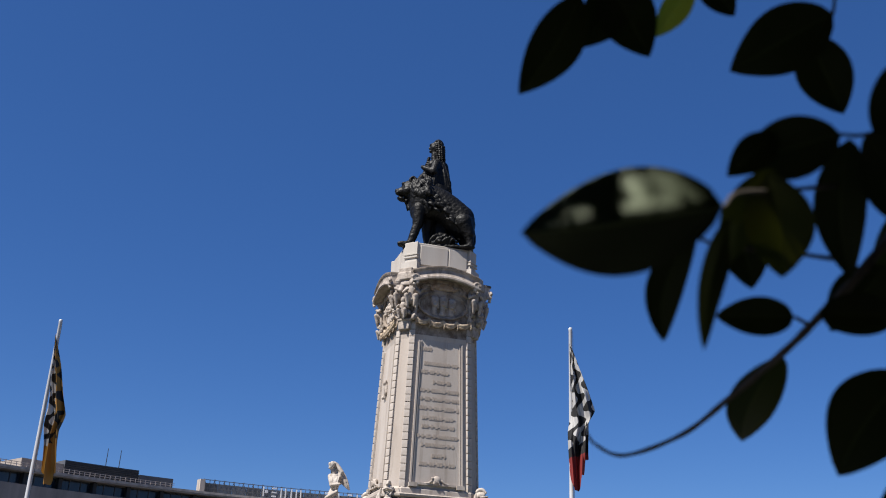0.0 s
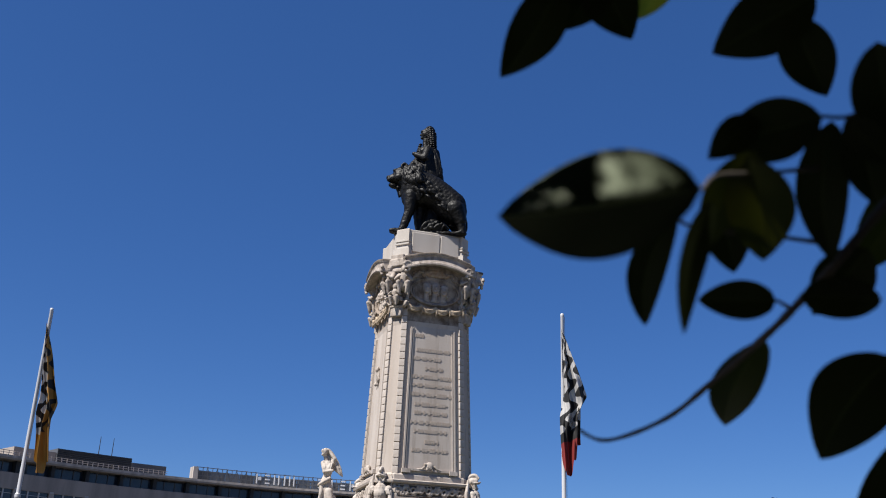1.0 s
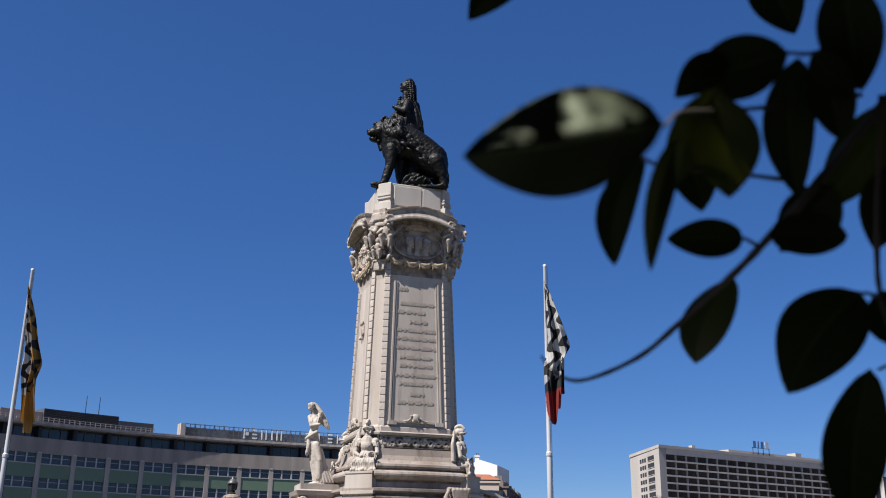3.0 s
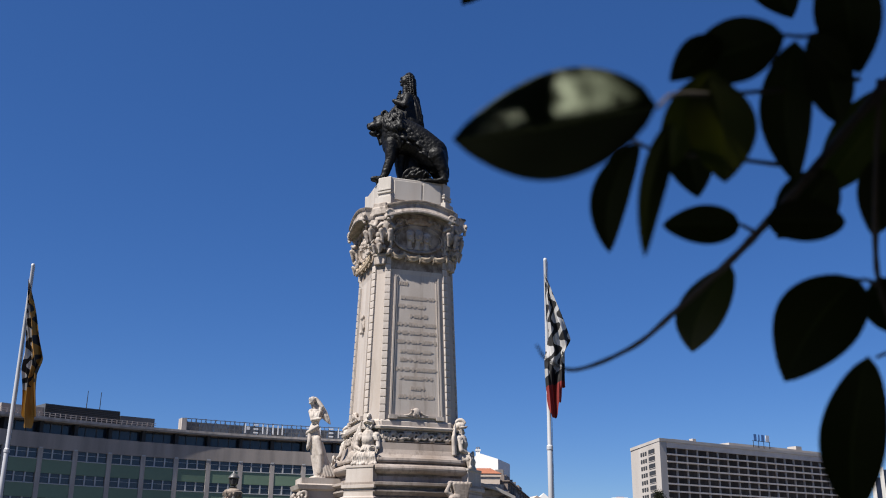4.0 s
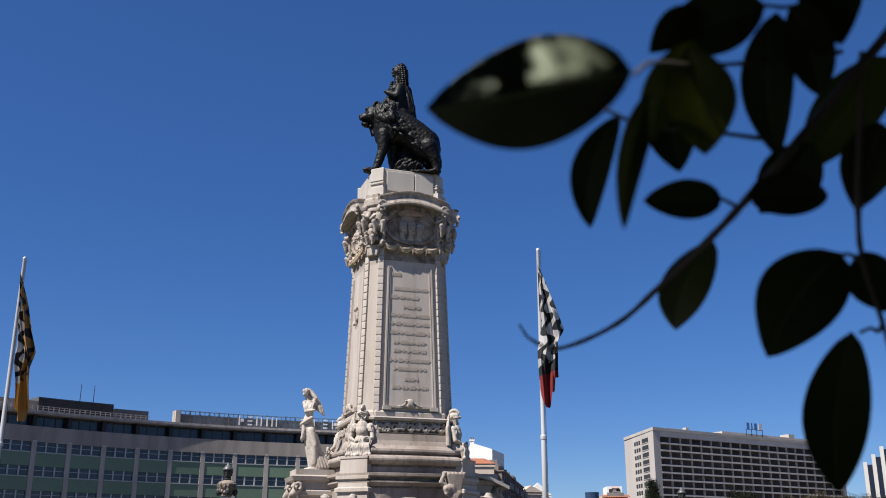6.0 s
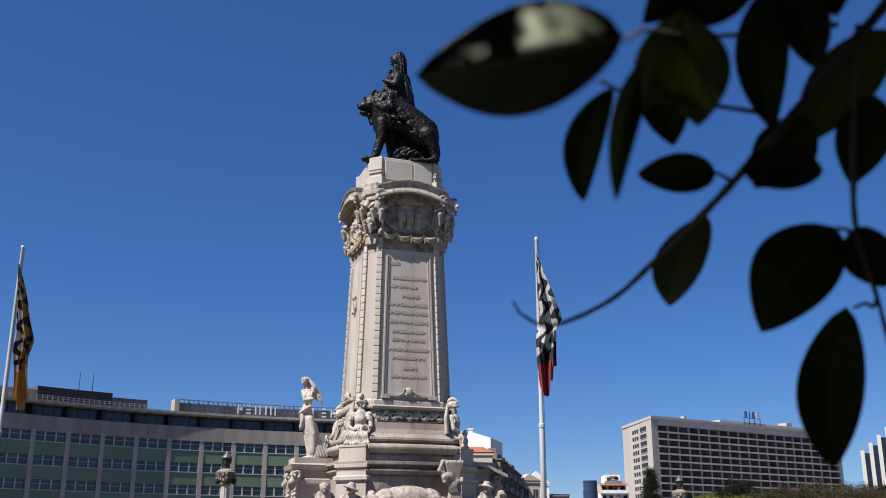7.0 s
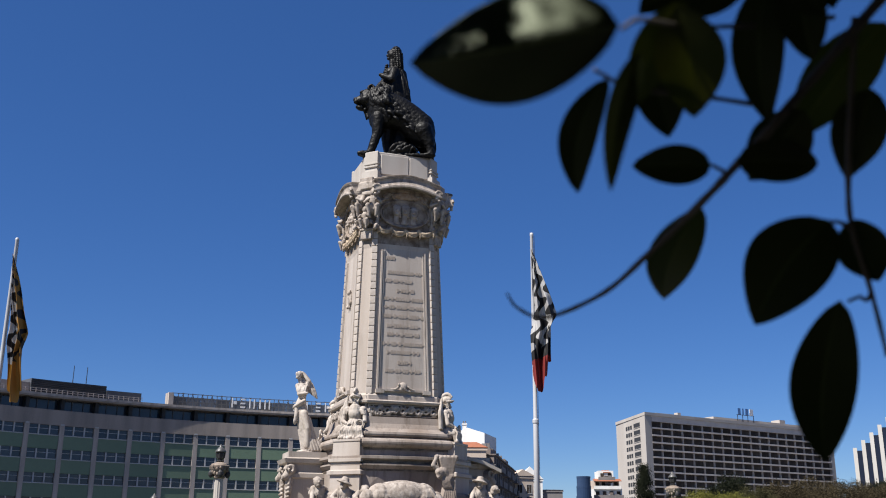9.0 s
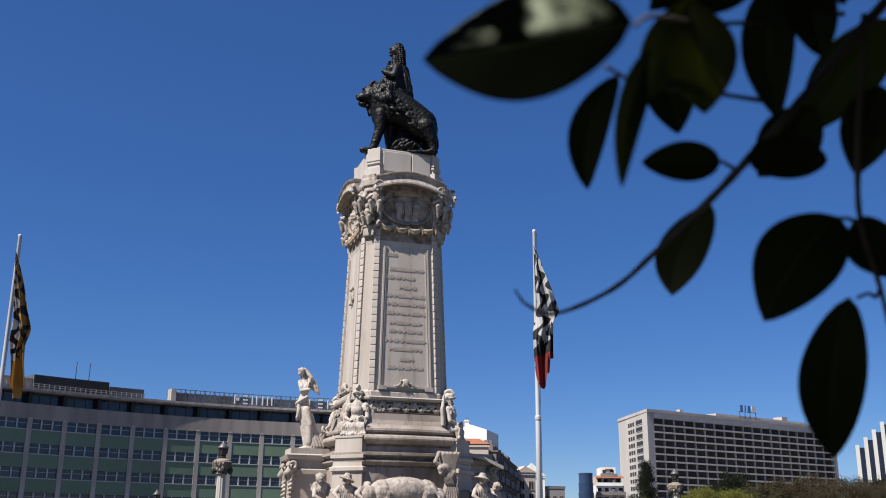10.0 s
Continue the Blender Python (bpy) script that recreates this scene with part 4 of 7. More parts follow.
def seated_form():
    """A helmeted seated form in a cuirass before furled banners, arms and a wreath on its lap."""
    bm = bmesh.new()
    blob(bm, (0, 0.2, 0.45), (0.95, 0.65, 0.5))
    for d in (-1, 1):
        limb(bm, (d * 0.38, 0.05, 0.8), (d * 0.5, -0.62, 0.68), 0.3, 0.25)
        limb(bm, (d * 0.5, -0.62, 0.66), (d * 0.46, -0.72, 0.05), 0.22, 0.15)
    # cloth that falls over the knees, with a rolled hem
    for i in range(13):
        k = i / 6 - 1
        tube(bm, smooth_line([(k * 0.6, -0.35 - 0.2 * (1 - abs(k)), 0.98), (k * 0.78, -0.84, 0.68 + 0.05 * math.sin(i * 2.3)), (k * 0.88, -0.82, 0.36), (k * 0.92 + random.uniform(-0.04, 0.04), -0.86, 0.04)], 3), [0.05, 0.06, 0.07, 0.075, 0.075, 0.07, 0.07, 0.07, 0.07, 0.06], 6)
    for i in range(9):
        blob(bm, (-0.92 + 0.23 * i, -0.86, 0.1 + 0.05 * math.sin(i * 1.9)), (0.13, 0.13, 0.12), (0, random.uniform(-30, 30), 0), 8)
    # cuirass with collar, belt and a skirt of straps
    limb(bm, (0, 0.15, 1.0), (0, 0.12, 1.9), 0.46, 0.56)
    blob(bm, (0, -0.2, 1.72), (0.46, 0.28, 0.36))
    tube(bm, [(0.36 * math.cos(0.4 * t), 0.1 + 0.36 * math.sin(0.4 * t), 2.22) for t in range(17)], [0.07] * 17, 6)
    tube(bm, [(0.5 * math.cos(0.4 * t), 0.12 + 0.5 * math.sin(0.4 * t), 1.26) for t in range(17)], [0.065] * 17, 6)
    for i in range(9):
        a = math.pi * (1.06 + 0.11 * i)
        tube(bm, [(0.5 * math.cos(a), 0.1 + 0.5 * math.sin(a), 1.22), (0.62 * math.cos(a), 0.05 + 0.66 * math.sin(a), 0.86)], [0.085, 0.06], 6)
    for d in (-1, 1):
        blob(bm, (d * 0.62, 0.1, 2.02), (0.28, 0.32, 0.24))
        for q in range(3):
            tube(bm, [(d * (0.5 + 0.1 * q), -0.2, 1.98 - 0.02 * q), (d * (0.6 + 0.13 * q), -0.22, 1.66)], [0.06, 0.045], 5)
        limb(bm, (d * 0.74, 0.05, 1.85), (d * 0.88, -0.15, 1.25), 0.2, 0.16)
        limb(bm, (d * 0.88, -0.15, 1.25), (d * 0.45, -0.6, 1.06), 0.15, 0.11)
        blob(bm, (d * 0.4, -0.64, 1.06), (0.13, 0.11, 0.1), seg=8)
        # furled banners and long plumes behind the shoulders
        for q in range(3):
            x = d * (0.72 + 0.17 * q)
            tube(bm, smooth_line([(x, 0.35, 0.9), (x + d * 0.08, 0.4, 2.0), (x + d * 0.02, 0.4, 2.75 - 0.28 * q), (x - d * 0.06, 0.36, 3.05 - 0.35 * q)], 3), [0.16, 0.17, 0.17, 0.16, 0.15, 0.14, 0.12, 0.1, 0.08, 0.04], 7)
    # neck, shaded face under a deep helmet with cheek guards and crest
    limb(bm, (0, 0.12, 2.1), (0, 0.08, 2.45), 0.2, 0.18)
    blob(bm, (0, 0.1, 2.62), (0.24, 0.26, 0.33))
    blob(bm, (0, -0.17, 2.6), (0.05, 0.06, 0.09), seg=7)
    blob(bm, (0, -0.1, 2.42), (0.13, 0.1, 0.09), seg=8)
    blob(bm, (0, 0.14, 2.93), (0.36, 0.4, 0.27))
    tube(bm, [(-0.37, 0.08, 2.82), (-0.28, -0.26, 2.86), (0, -0.42, 2.92), (0.28, -0.26, 2.86), (0.37, 0.08, 2.82)], [0.06] * 5, 6)
    for d in (-1, 1):
        limb(bm, (d * 0.29, 0.02, 2.8), (d * 0.24, -0.08, 2.45), 0.09, 0.06)
        blob(bm, (d * 0.33, 0.15, 2.96), (0.08, 0.16, 0.14), seg=8)
    tube(bm, smooth_line([(0, -0.3, 3.12), (0, 0.0, 3.36), (0, 0.36, 3.3), (0, 0.58, 2.95), (0, 0.6, 2.6)], 4), [0.1, 0.11, 0.12, 0.13, 0.14, 0.14, 0.14, 0.14, 0.14, 0.14, 0.13, 0.13, 0.12, 0.11, 0.1, 0.09, 0.08], 7)
    # wreath, shield and small arms on the lap
    ring = [(0.62 + 0.27 * math.cos(t * 0.63), -0.72, 1.0 + 0.24 * math.sin(t * 0.63)) for t in range(11)]
    tube(bm, ring, [0.075] * 11, 6)
    for t in range(14):
        blob(bm, (0.62 + 0.29 * math.cos(t * 0.45), -0.78, 1.0 + 0.26 * math.sin(t * 0.45)), (0.07, 0.06, 0.07), (0, t * 26, 0), 6)
    for i in range(9):
        blob(bm, (random.uniform(-0.7, 0.4), -0.7, random.uniform(0.75, 1.15)), (random.uniform(0.06, 0.14), 0.1, random.uniform(0.05, 0.1)), (0, random.uniform(-60, 60), 0), 7)
    return bm


def trophy_form():
    """Banners, shields and armour leaning together."""
    bm = bmesh.new()
    limb(bm, (0, 0.1, 0), (0.1, 0.1, 2.2), 0.34, 0.26)
    blob(bm, (-0.15, -0.15, 1.1), (0.42, 0.16, 0.55), (0, 18, 0))
    blob(bm, (0.3, -0.2, 0.7), (0.36, 0.14, 0.4), (0, -25, 0))
    blob(bm, (0.1, 0, 2.0), (0.42, 0.34, 0.42))
    blob(bm, (0.12, 0, 2.65), (0.25, 0.27, 0.3))
    tube(bm, [(-0.3, 0.1, 0.2), (-0.1, 0.1, 3.0)], [0.07, 0.06], 6)
    tube(bm, [(0.5, 0.1, 0.2), (0.25, 0.1, 3.2)], [0.07, 0.06], 6)
    folds(bm, (-0.2, -0.1, 1.6), (-0.5, -0.2, 0.2), 5, 0.3, 0.08)
    for i in range(6):
        blob(bm, (random.uniform(-0.5, 0.5), -0.3, random.uniform(0.1, 0.6)), (0.2, 0.16, 0.14), (0, random.uniform(-40, 40), 0), 8)
    return bm


def standing_form():
    """A slender robed form swaying at the hip, its head bowed beside a long wing that folds down behind it."""
    bm = bmesh.new()
    # swaying body from the trailing hem up to the neck
    spine = smooth_line([(0.52, 0.05, 0.05), (0.38, 0.0, 0.45), (0.17, -0.02, 0.95), (0.03, -0.03, 1.5), (-0.06, -0.03, 2.08), (-0.17, -0.02, 2.6), (-0.25, 0.0, 2.98), (-0.20, 0.02, 3.4), (-0.16, 0.02, 3.87), (-0.22, 0.0, 4.25)], 4)
    wide = np.interp(np.linspace(0, 9, len(spine)), range(10), (0.60, 0.48, 0.38, 0.32, 0.36, 0.36, 0.36, 0.25, 0.32, 0.22))
    tube(bm, spine, list(wide), 14)
    for i in range(6):
        tube(bm, smooth_line([(-0.46 + 0.11 * i, -0.2, 4.1), (-0.42 + 0.09 * i, -0.36, 3.75 + 0.06 * math.sin(i * 2.0)), (-0.36 + 0.06 * i, -0.28, 3.35)], 3), [0.05] * 7, 6)
    limb(bm, (-0.52, 0.02, 4.12), (0.08, 0.02, 4.10), 0.17, 0.17)
    limb(bm, (-0.3, 0, 4.2), (-0.42, -0.04, 4.55), 0.14, 0.12)
    head(bm, -0.47, -0.08, 4.77, 0.23, -40)
    # the near arm crosses to the waist, the far one rises along the wing
    limb(bm, (-0.52, -0.05, 4.08), (-0.36, -0.34, 3.55), 0.14, 0.12)
    limb(bm, (-0.36, -0.34, 3.55), (0.12, -0.42, 3.62), 0.11, 0.08)
    blob(bm, (0.18, -0.42, 3.62), (0.1, 0.09, 0.08), seg=8)
    limb(bm, (0.08, 0.05, 4.1), (0.2, 0.0, 4.4), 0.14, 0.12)
    limb(bm, (0.2, 0.0, 4.4), (-0.25, 0.05, 4.95), 0.12, 0.09)
    # wing: a bowed leading edge and long overlapping feathers
    tube(bm, smooth_line([(-0.56, 0.12, 5.0), (-0.2, 0.14, 4.9), (0.2, 0.18, 4.45), (0.55, 0.2, 3.9), (0.76, 0.2, 3.35)], 4), [0.09, 0.1, 0.11, 0.12, 0.12, 0.12, 0.12, 0.12, 0.12, 0.11, 0.11, 0.1, 0.1, 0.09, 0.08, 0.07, 0.05], 7)
    for i in range(8):
        k = i / 7
        tube(bm, smooth_line([(-0.45 + 0.75 * k, 0.16, 4.86 - 0.62 * k), (-0.22 + 0.7 * k, 0.10, 4.4 - 0.6 * k), (0.06 + 0.62 * k, 0.14, 3.82 - 0.45 * k)], 4), [0.06, 0.07, 0.075, 0.075, 0.07, 0.065, 0.06, 0.045, 0.03], 6)
    # a mantle knotted at the hip, its end fluttering out on the near side
    tube(bm, smooth_line([(0.06, -0.3, 3.2), (-0.3, -0.44, 2.95), (-0.62, -0.26, 2.78), (-0.6, 0.1, 2.7)], 4), [0.12, 0.13, 0.14, 0.14, 0.14, 0.14, 0.14, 0.14, 0.13, 0.13, 0.12, 0.11, 0.1], 7)
    tube(bm, smooth_line([(-0.5, -0.32, 2.75), (-0.46, -0.42, 2.3), (-0.52, -0.36, 1.95), (-0.58, -0.25, 1.7)], 4), [0.12, 0.13, 0.13, 0.14, 0.14, 0.14, 0.13, 0.13, 0.14, 0.13, 0.11, 0.09, 0.05], 7)
    # a gown in deep folds that sweeps back from the knee
    for i in range(8):
        k = i / 7
        edge = 0.26 * (2 * k - 1) ** 2
        tube(bm, smooth_line([(-0.5 + 0.52 * k, -0.36 + edge, 2.8 - 0.1 * k), (-0.42 + 0.72 * k, -0.44 + edge, 2.1 - 0.1 * k), (-0.30 + 0.82 * k, -0.44 + edge, 1.35), (-0.14 + 1.05 * k, -0.46 + edge, 0.75), (0.0 + 1.22 * k, -0.48 + edge, 0.12)], 4), [0.04, 0.05, 0.055, 0.06, 0.065, 0.065, 0.07, 0.07, 0.075, 0.08, 0.085, 0.09, 0.095, 0.1, 0.1, 0.1, 0.09], 6)
    limb(bm, (0.02, -0.36, 2.35), (0.3, -0.52, 1.45), 0.26, 0.2)
    limb(bm, (0.3, -0.52, 1.45), (0.32, -0.42, 0.4), 0.19, 0.2)
    tube(bm, smooth_line([(0.25, -0.1, 2.2), (0.45, -0.12, 1.4), (0.75, -0.1, 0.75), (1.2, 0.0, 0.3)], 4), [0.14, 0.18, 0.2, 0.22, 0.22, 0.22, 0.23, 0.24, 0.24, 0.23, 0.21, 0.19, 0.15], 9)
    blob(bm, (0.8, 0.0, 0.18), (0.5, 0.4, 0.22))
    blob(bm, (0.35, 0.0, 0.08), (0.8, 0.5, 0.14))
    return bm


def beast_form():
    """A recumbent ox with a broad back."""
    bm = bmesh.new()
    blob(bm, (0, 0, 1.1), (2.3, 1.0, 1.05), (0, 0, 0), 40)
    blob(bm, (-1.5, 0, 1.0), (1.0, 0.95, 0.95))
    blob(bm, (1.6, 0, 1.0), (0.95, 0.95, 1.0))
    blob(bm, (2.5, -0.2, 0.7), (0.6, 0.5, 0.6))
    blob(bm, (-2.5, -0.3, 0.9), (0.55, 0.45, 0.6))
    for x in (-1.3, 1.4):
        limb(bm, (x, -0.6, 0.9), (x - 0.2, -0.85, -0.9), 0.36, 0.2)
        limb(bm, (x, 0.6, 0.9), (x + 0.2, 0.85, -0.9), 0.36, 0.2)
    tube(bm, [(1.9, -0.7, 1.6), (2.35, -0.9, 0.8), (2.5, -0.9, -0.4)], [0.1, 0.12, 0.14], 8)
    box(bm, -2.4, 2.5, -1.0, 1.0, -1.3, -0.85)
    return bm


def bent_form(rise=1.0, hat=False):
    """A stooping hooded form in heavy cloth that leans over a bundle of sheaves."""
    bm = bmesh.new()
    limb(bm, (0.15, 0.15, 0.2), (0.1, 0.15, 1.1 * rise), 0.55, 0.46)
    limb(bm, (0.1, 0.15, 1.1 * rise), (-0.2, -0.1, 1.85 * rise), 0.46, 0.4)
    limb(bm, (-0.55, -0.05, 1.95 * rise), (0.2, 0.05, 1.98 * rise), 0.22, 0.24)
    limb(bm, (-0.25, -0.08, 1.95 * rise), (-0.38, -0.22, 2.3 * rise), 0.17, 0.15)
    # head bowed under a hood or soft hat
    hx, hy, hz = -0.46, -0.34, 2.36 * rise
    blob(bm, (-0.12, 0.08, 1.82 * rise), (0.68, 0.46, 0.36), (0, -14, 0))
    if hat:
        turned(bm, [(0.02, hz + 0.46), (0.2, hz + 0.42), (0.27, hz + 0.2), (0.5, hz + 0.1), (0.5, hz + 0.04), (0.2, hz + 0.06)], 16, hx, hy)
    blob(bm, (hx, hy, hz), (0.23, 0.26, 0.3))
    blob(bm, (hx - 0.03, hy - 0.25, hz - 0.03), (0.06, 0.07, 0.09), seg=7)
    blob(bm, (hx - 0.02, hy - 0.16, hz - 0.22), (0.14, 0.12, 0.12), seg=8)
    blob(bm, (hx + 0.05, hy + 0.08, hz + 0.08), (0.25, 0.28, 0.26))
    for t in range(9):
        blob(bm, (hx + 0.1 + 0.24 * math.cos(0.7 * t), hy + 0.1 + 0.26 * math.sin(0.7 * t), hz + 0.06 + 0.1 * math.sin(t * 1.9)), (0.1, 0.1, 0.08), (0, t * 30, 0), 7)
    limb(bm, (hx + 0.12, hy + 0.2, hz), (hx + 0.2, hy + 0.3, hz - 0.5), 0.2, 0.24)
    for d, x0, x1 in ((-1, -0.6, -0.85), (1, 0.25, 0.55)):
        limb(bm, (x0, -0.08, 1.9 * rise), (x1, -0.42, 1.3 * rise), 0.18, 0.14)
        limb(bm, (x1, -0.42, 1.3 * rise), (x1 - d * 0.4, -0.85, 1.05 * rise), 0.13, 0.09)
    limb(bm, (0.35, 0, 0.85), (0.55, -0.6, 0.8), 0.28, 0.22)
    limb(bm, (0.55, -0.6, 0.8), (0.5, -0.62, 0.0), 0.2, 0.15)
    limb(bm, (-0.2, 0, 0.7), (-0.4, -0.55, 0.45), 0.28, 0.22)
    # cloth across back and thighs
    for i in range(9):
        tube(bm, smooth_line([(-0.62 + 0.1 * i, 0.12, 2.0 * rise), (-0.58 + 0.13 * i, -0.36, 1.7 * rise + 0.06 * math.sin(i * 2.0)), (-0.45 + 0.13 * i, -0.42, 1.15 * rise)], 4), [0.035, 0.05, 0.06, 0.065, 0.065, 0.06, 0.05, 0.045, 0.03], 6)
    folds(bm, (0.05, -0.4, 1.1), (0.05, -0.72, 0.0), 9, 0.65, 0.06)
    # sheaves and branches in front of the knees
    for i in range(40):
        a = random.uniform(-0.5, 0.9)
        x = random.uniform(-0.3, 0.5)
        tube(bm, smooth_line([(x - random.uniform(0.5, 1.0), -0.75, random.uniform(0.05, 0.55)), (x, -0.95, 0.5 + a * 0.5), (x + random.uniform(0.4, 0.9), -0.65, random.uniform(0.25, 1.5))], 3), [0.03, 0.05, 0.06, 0.065, 0.06, 0.05, 0.025], 5)
    for i in range(10):
        blob(bm, (random.uniform(-0.9, 0.9), -0.8, random.uniform(0.1, 0.6)), (random.uniform(0.1, 0.2), 0.14, random.uniform(0.06, 0.12)), (0, random.uniform(-50, 50), 0), 8)
    box(bm, -0.9, 0.9, -0.8, 0.7, -0.4, 0.05)
    return bm


def rearing_form():
    """A form bowed under a heavy wedge of stone that it carries on its back, standing on a rough block."""
    bm = bmesh.new()
    limb(bm, (0.3, 0.1, 0.1), (0.35, 0.1, 1.2), 0.34, 0.36)
    limb(bm, (-0.15, -0.2, 0.1), (0.2, 0.0, 1.1), 0.22, 0.3)
    limb(bm, (0.3, 0.05, 1.2), (-0.15, -0.1, 1.75), 0.38, 0.34)
    head(bm, -0.42, -0.3, 1.62, 0.27, -35)
    blob(bm, (-0.38, -0.22, 1.76), (0.3, 0.3, 0.22))
    # arms thrown up round the load
    limb(bm, (-0.35, -0.1, 1.85), (-0.78, -0.15, 2.15), 0.17, 0.14)
    limb(bm, (-0.78, -0.15, 2.15), (-0.5, -0.1, 2.72), 0.14, 0.11)
    limb(bm, (0.25, 0.1, 1.8), (0.55, -0.1, 2.4), 0.16, 0.12)
    # the load: a wedge, wide above
    loft(bm, [[(x0, -0.28, z), (x1, -0.28, z), (x1, 0.45, z), (x0, 0.45, z)] for x0, x1, z in ((-0.05, 0.42, 1.25), (-0.38, 0.7, 2.45), (-0.42, 0.74, 2.62), (-0.3, 0.62, 2.68))])
    limb(bm, (-0.5, 0.05, 2.66), (0.78, 0.05, 2.62), 0.16, 0.16)
    for i in range(6):
        blob(bm, (-0.5 + 0.25 * i, -0.05, 2.7), (0.17, 0.2, 0.1), (0, random.uniform(-20, 20), 0), 8)
    folds(bm, (0.25, -0.25, 1.1), (0.2, -0.4, 0.0), 7, 0.45, 0.06)
    for i in range(6):
        tube(bm, smooth_line([(0.5 - 0.1 * i, -0.3, 1.6), (0.2 - 0.1 * i, -0.42, 1.25), (0.35 - 0.1 * i, -0.4, 0.8)], 3), [0.05] * 7, 6)
    blob(bm, (-0.65, -0.35, 0.3), (0.36, 0.3, 0.3))
    box(bm, -0.95, 0.95, -0.75, 0.6, -1.62, -0.05, bevel=0.06)
    return bm


# corner pedestals and seated statues
for k in range(4):
    bm = bmesh.new()
    tiers(bm, [(w, -4.35 - d, -3.0, z) for w, d, z in ((1.05, 1.05, 4.6), (1.05, 1.05, 5.75), (1.2, 1.2, 5.8), (1.2, 1.2, 6.0), (1.05, 1.05, 6.08), (1.02, 1.02, 6.5), (1.16, 1.15, 6.56), (1.16, 1.15, 6.74), (0.98, 0.98, 6.8), (0.95, 0.95, 7.75), (1.0, 1.0, 7.8), (1.0, 1.0, 7.92))], corner(k))
    part("corner_pedestal", bm, LIMESTONE, monument)
    random.seed(20 + k)
    carved("stone_statue", seated_form(), STATUE_STONE, MON @ corner(k) @ pose(0, -4.4, 7.92, 0, 0, 14) @ Matrix.Diagonal((0.82, 0.85, 0.95, 1)), "weathered white stone seated statue on a pedestal", "statue", voxel=0.032, group="statues round the base", relief=0.025, size=0.12)
    random.seed(30 + k)
    carved("stone_trophy", trophy_form(), CARVED_STONE, MON @ corner(k) @ pose(1.3 if k == 0 else -1.35, -3.75, 7.6) @ Matrix.Diagonal((0.9, 0.9, 0.85, 1)), "carved stone heap of arms beside a statue", "sculpture", voxel=0.05, group="trophies round the base", relief=0.05, size=0.2)

# side pedestals; the one on the sunny side carries a standing statue
for k in (1, 3):
    loc = pose(0, 0, 0, 0, 0, -90 if k == 1 else 90)
    face = MON @ loc
    bm = bmesh.new()
    tiers(bm, [(w, y0, -4.0, z) for w, y0, z in ((1.15, -6.6, 2.55), (1.15, -6.6, 5.6), (1.3, -6.85, 5.7), (1.3, -6.85, 5.95), (1.15, -6.65, 6.05), (1.15, -6.65, 6.5), (1.35, -7.0, 6.6), (1.4, -7.1, 6.85), (1.1, -6.8, 6.95), (1.1, -6.8, 7.3))], loc)
    part("side_pedestal", bm, LIMESTONE, monument)
    for s in (-1, 1):
        bm = bmesh.new()
        limb(bm, (s * 1.1, -6.6, 6.15), (s * 1.2, -7.0, 5.7), 0.34, 0.2)
        blob(bm, (s * 1.1, -6.65, 6.3), (0.36, 0.36, 0.26))
        for d in (-1, 1):
            horn = [(s * 1.12 + d * (0.28 + 0.012 * t), -6.7 - 0.26 * math.cos(0.42 * t) * (1 - t / 26), 6.15 + 0.3 * math.sin(0.42 * t) * (1 - t / 26)) for t in range(18)]
            tube(bm, horn, [0.12 - 0.004 * t for t in range(18)], 6)
        limb(bm, (s * 1.12, -6.7, 5.6), (s * 1.1, -6.65, 4.2), 0.24, 0.12)
        for t in range(5):
            tube(bm, [(s * 1.12 - 0.25, -6.72, 5.3 - 0.25 * t), (s * 1.12, -6.9, 5.2 - 0.25 * t), (s * 1.12 + 0.25, -6.72, 5.3 - 0.25 * t)], [0.07] * 3, 6)
        bmesh.ops.transform(bm, matrix=loc, verts=bm.verts)
        fuse(part("ram_mask", bm, CARVED_STONE, monument, "carved mask and scroll", smooth=True), 0.045)
    if k == 1:
        random.seed(41)
        carved("stone_statue", standing_form(), STATUE_STONE, Matrix.Translation(face @ Vector((0, -5.7, 7.3))) @ Matrix.Diagonal((1.0, 1.0, 1.05, 1)), "slender white stone standing statue with wings", "statue", group="statues round the base", voxel=0.03, relief=0.02, size=0.15)
    else:
        bm = bmesh.new()
        loft(bm, [[loc @ Vector(p) for p in ((-1.9, y, z), (1.9, y, z), (1.9, y, z - 0.22), (-1.9, y, z - 0.22))] for y, z in ((-7.3, 6.5), (-6.0, 7.05), (-4.4, 7.4))])
        part("sloping_slab", bm, LIMESTONE_WHITE, monument, "pale sloping stone slab")

# groups on the platform
random.seed(50)
SCULPT = dict(voxel=0.032, relief=0.03, size=0.14)
carved("stone_ox", beast_form(), CARVED_STONE, MON @ pose(-0.95, -6.3, 3.55) @ Matrix.Diagonal((0.85, 0.85, 0.85, 1)), "white stone ox lying before the podium", "sculpture", voxel=0.05, relief=0.08, size=0.45)
carved("stone_statue", bent_form(1.0), CARVED_STONE, MON @ pose(-5.15, -3.3, 2.95, 0, 0, 20), "stooping white stone statue beside an ox", "statue", group="statues round the base", **SCULPT)
carved("stone_statue", bent_form(0.9, True), CARVED_STONE, MON @ pose(-4.35, -4.6, 3.0, 0, 20, -10), "stooping white stone statue beside an ox", "statue", group="statues round the base", **SCULPT)
carved("stone_statue", bent_form(0.75), CARVED_STONE, MON @ pose(-3.6, -5.6, 3.05, 0, 30, 20), "crouching white stone statue beside an ox", "statue", group="statues round the base", **SCULPT)
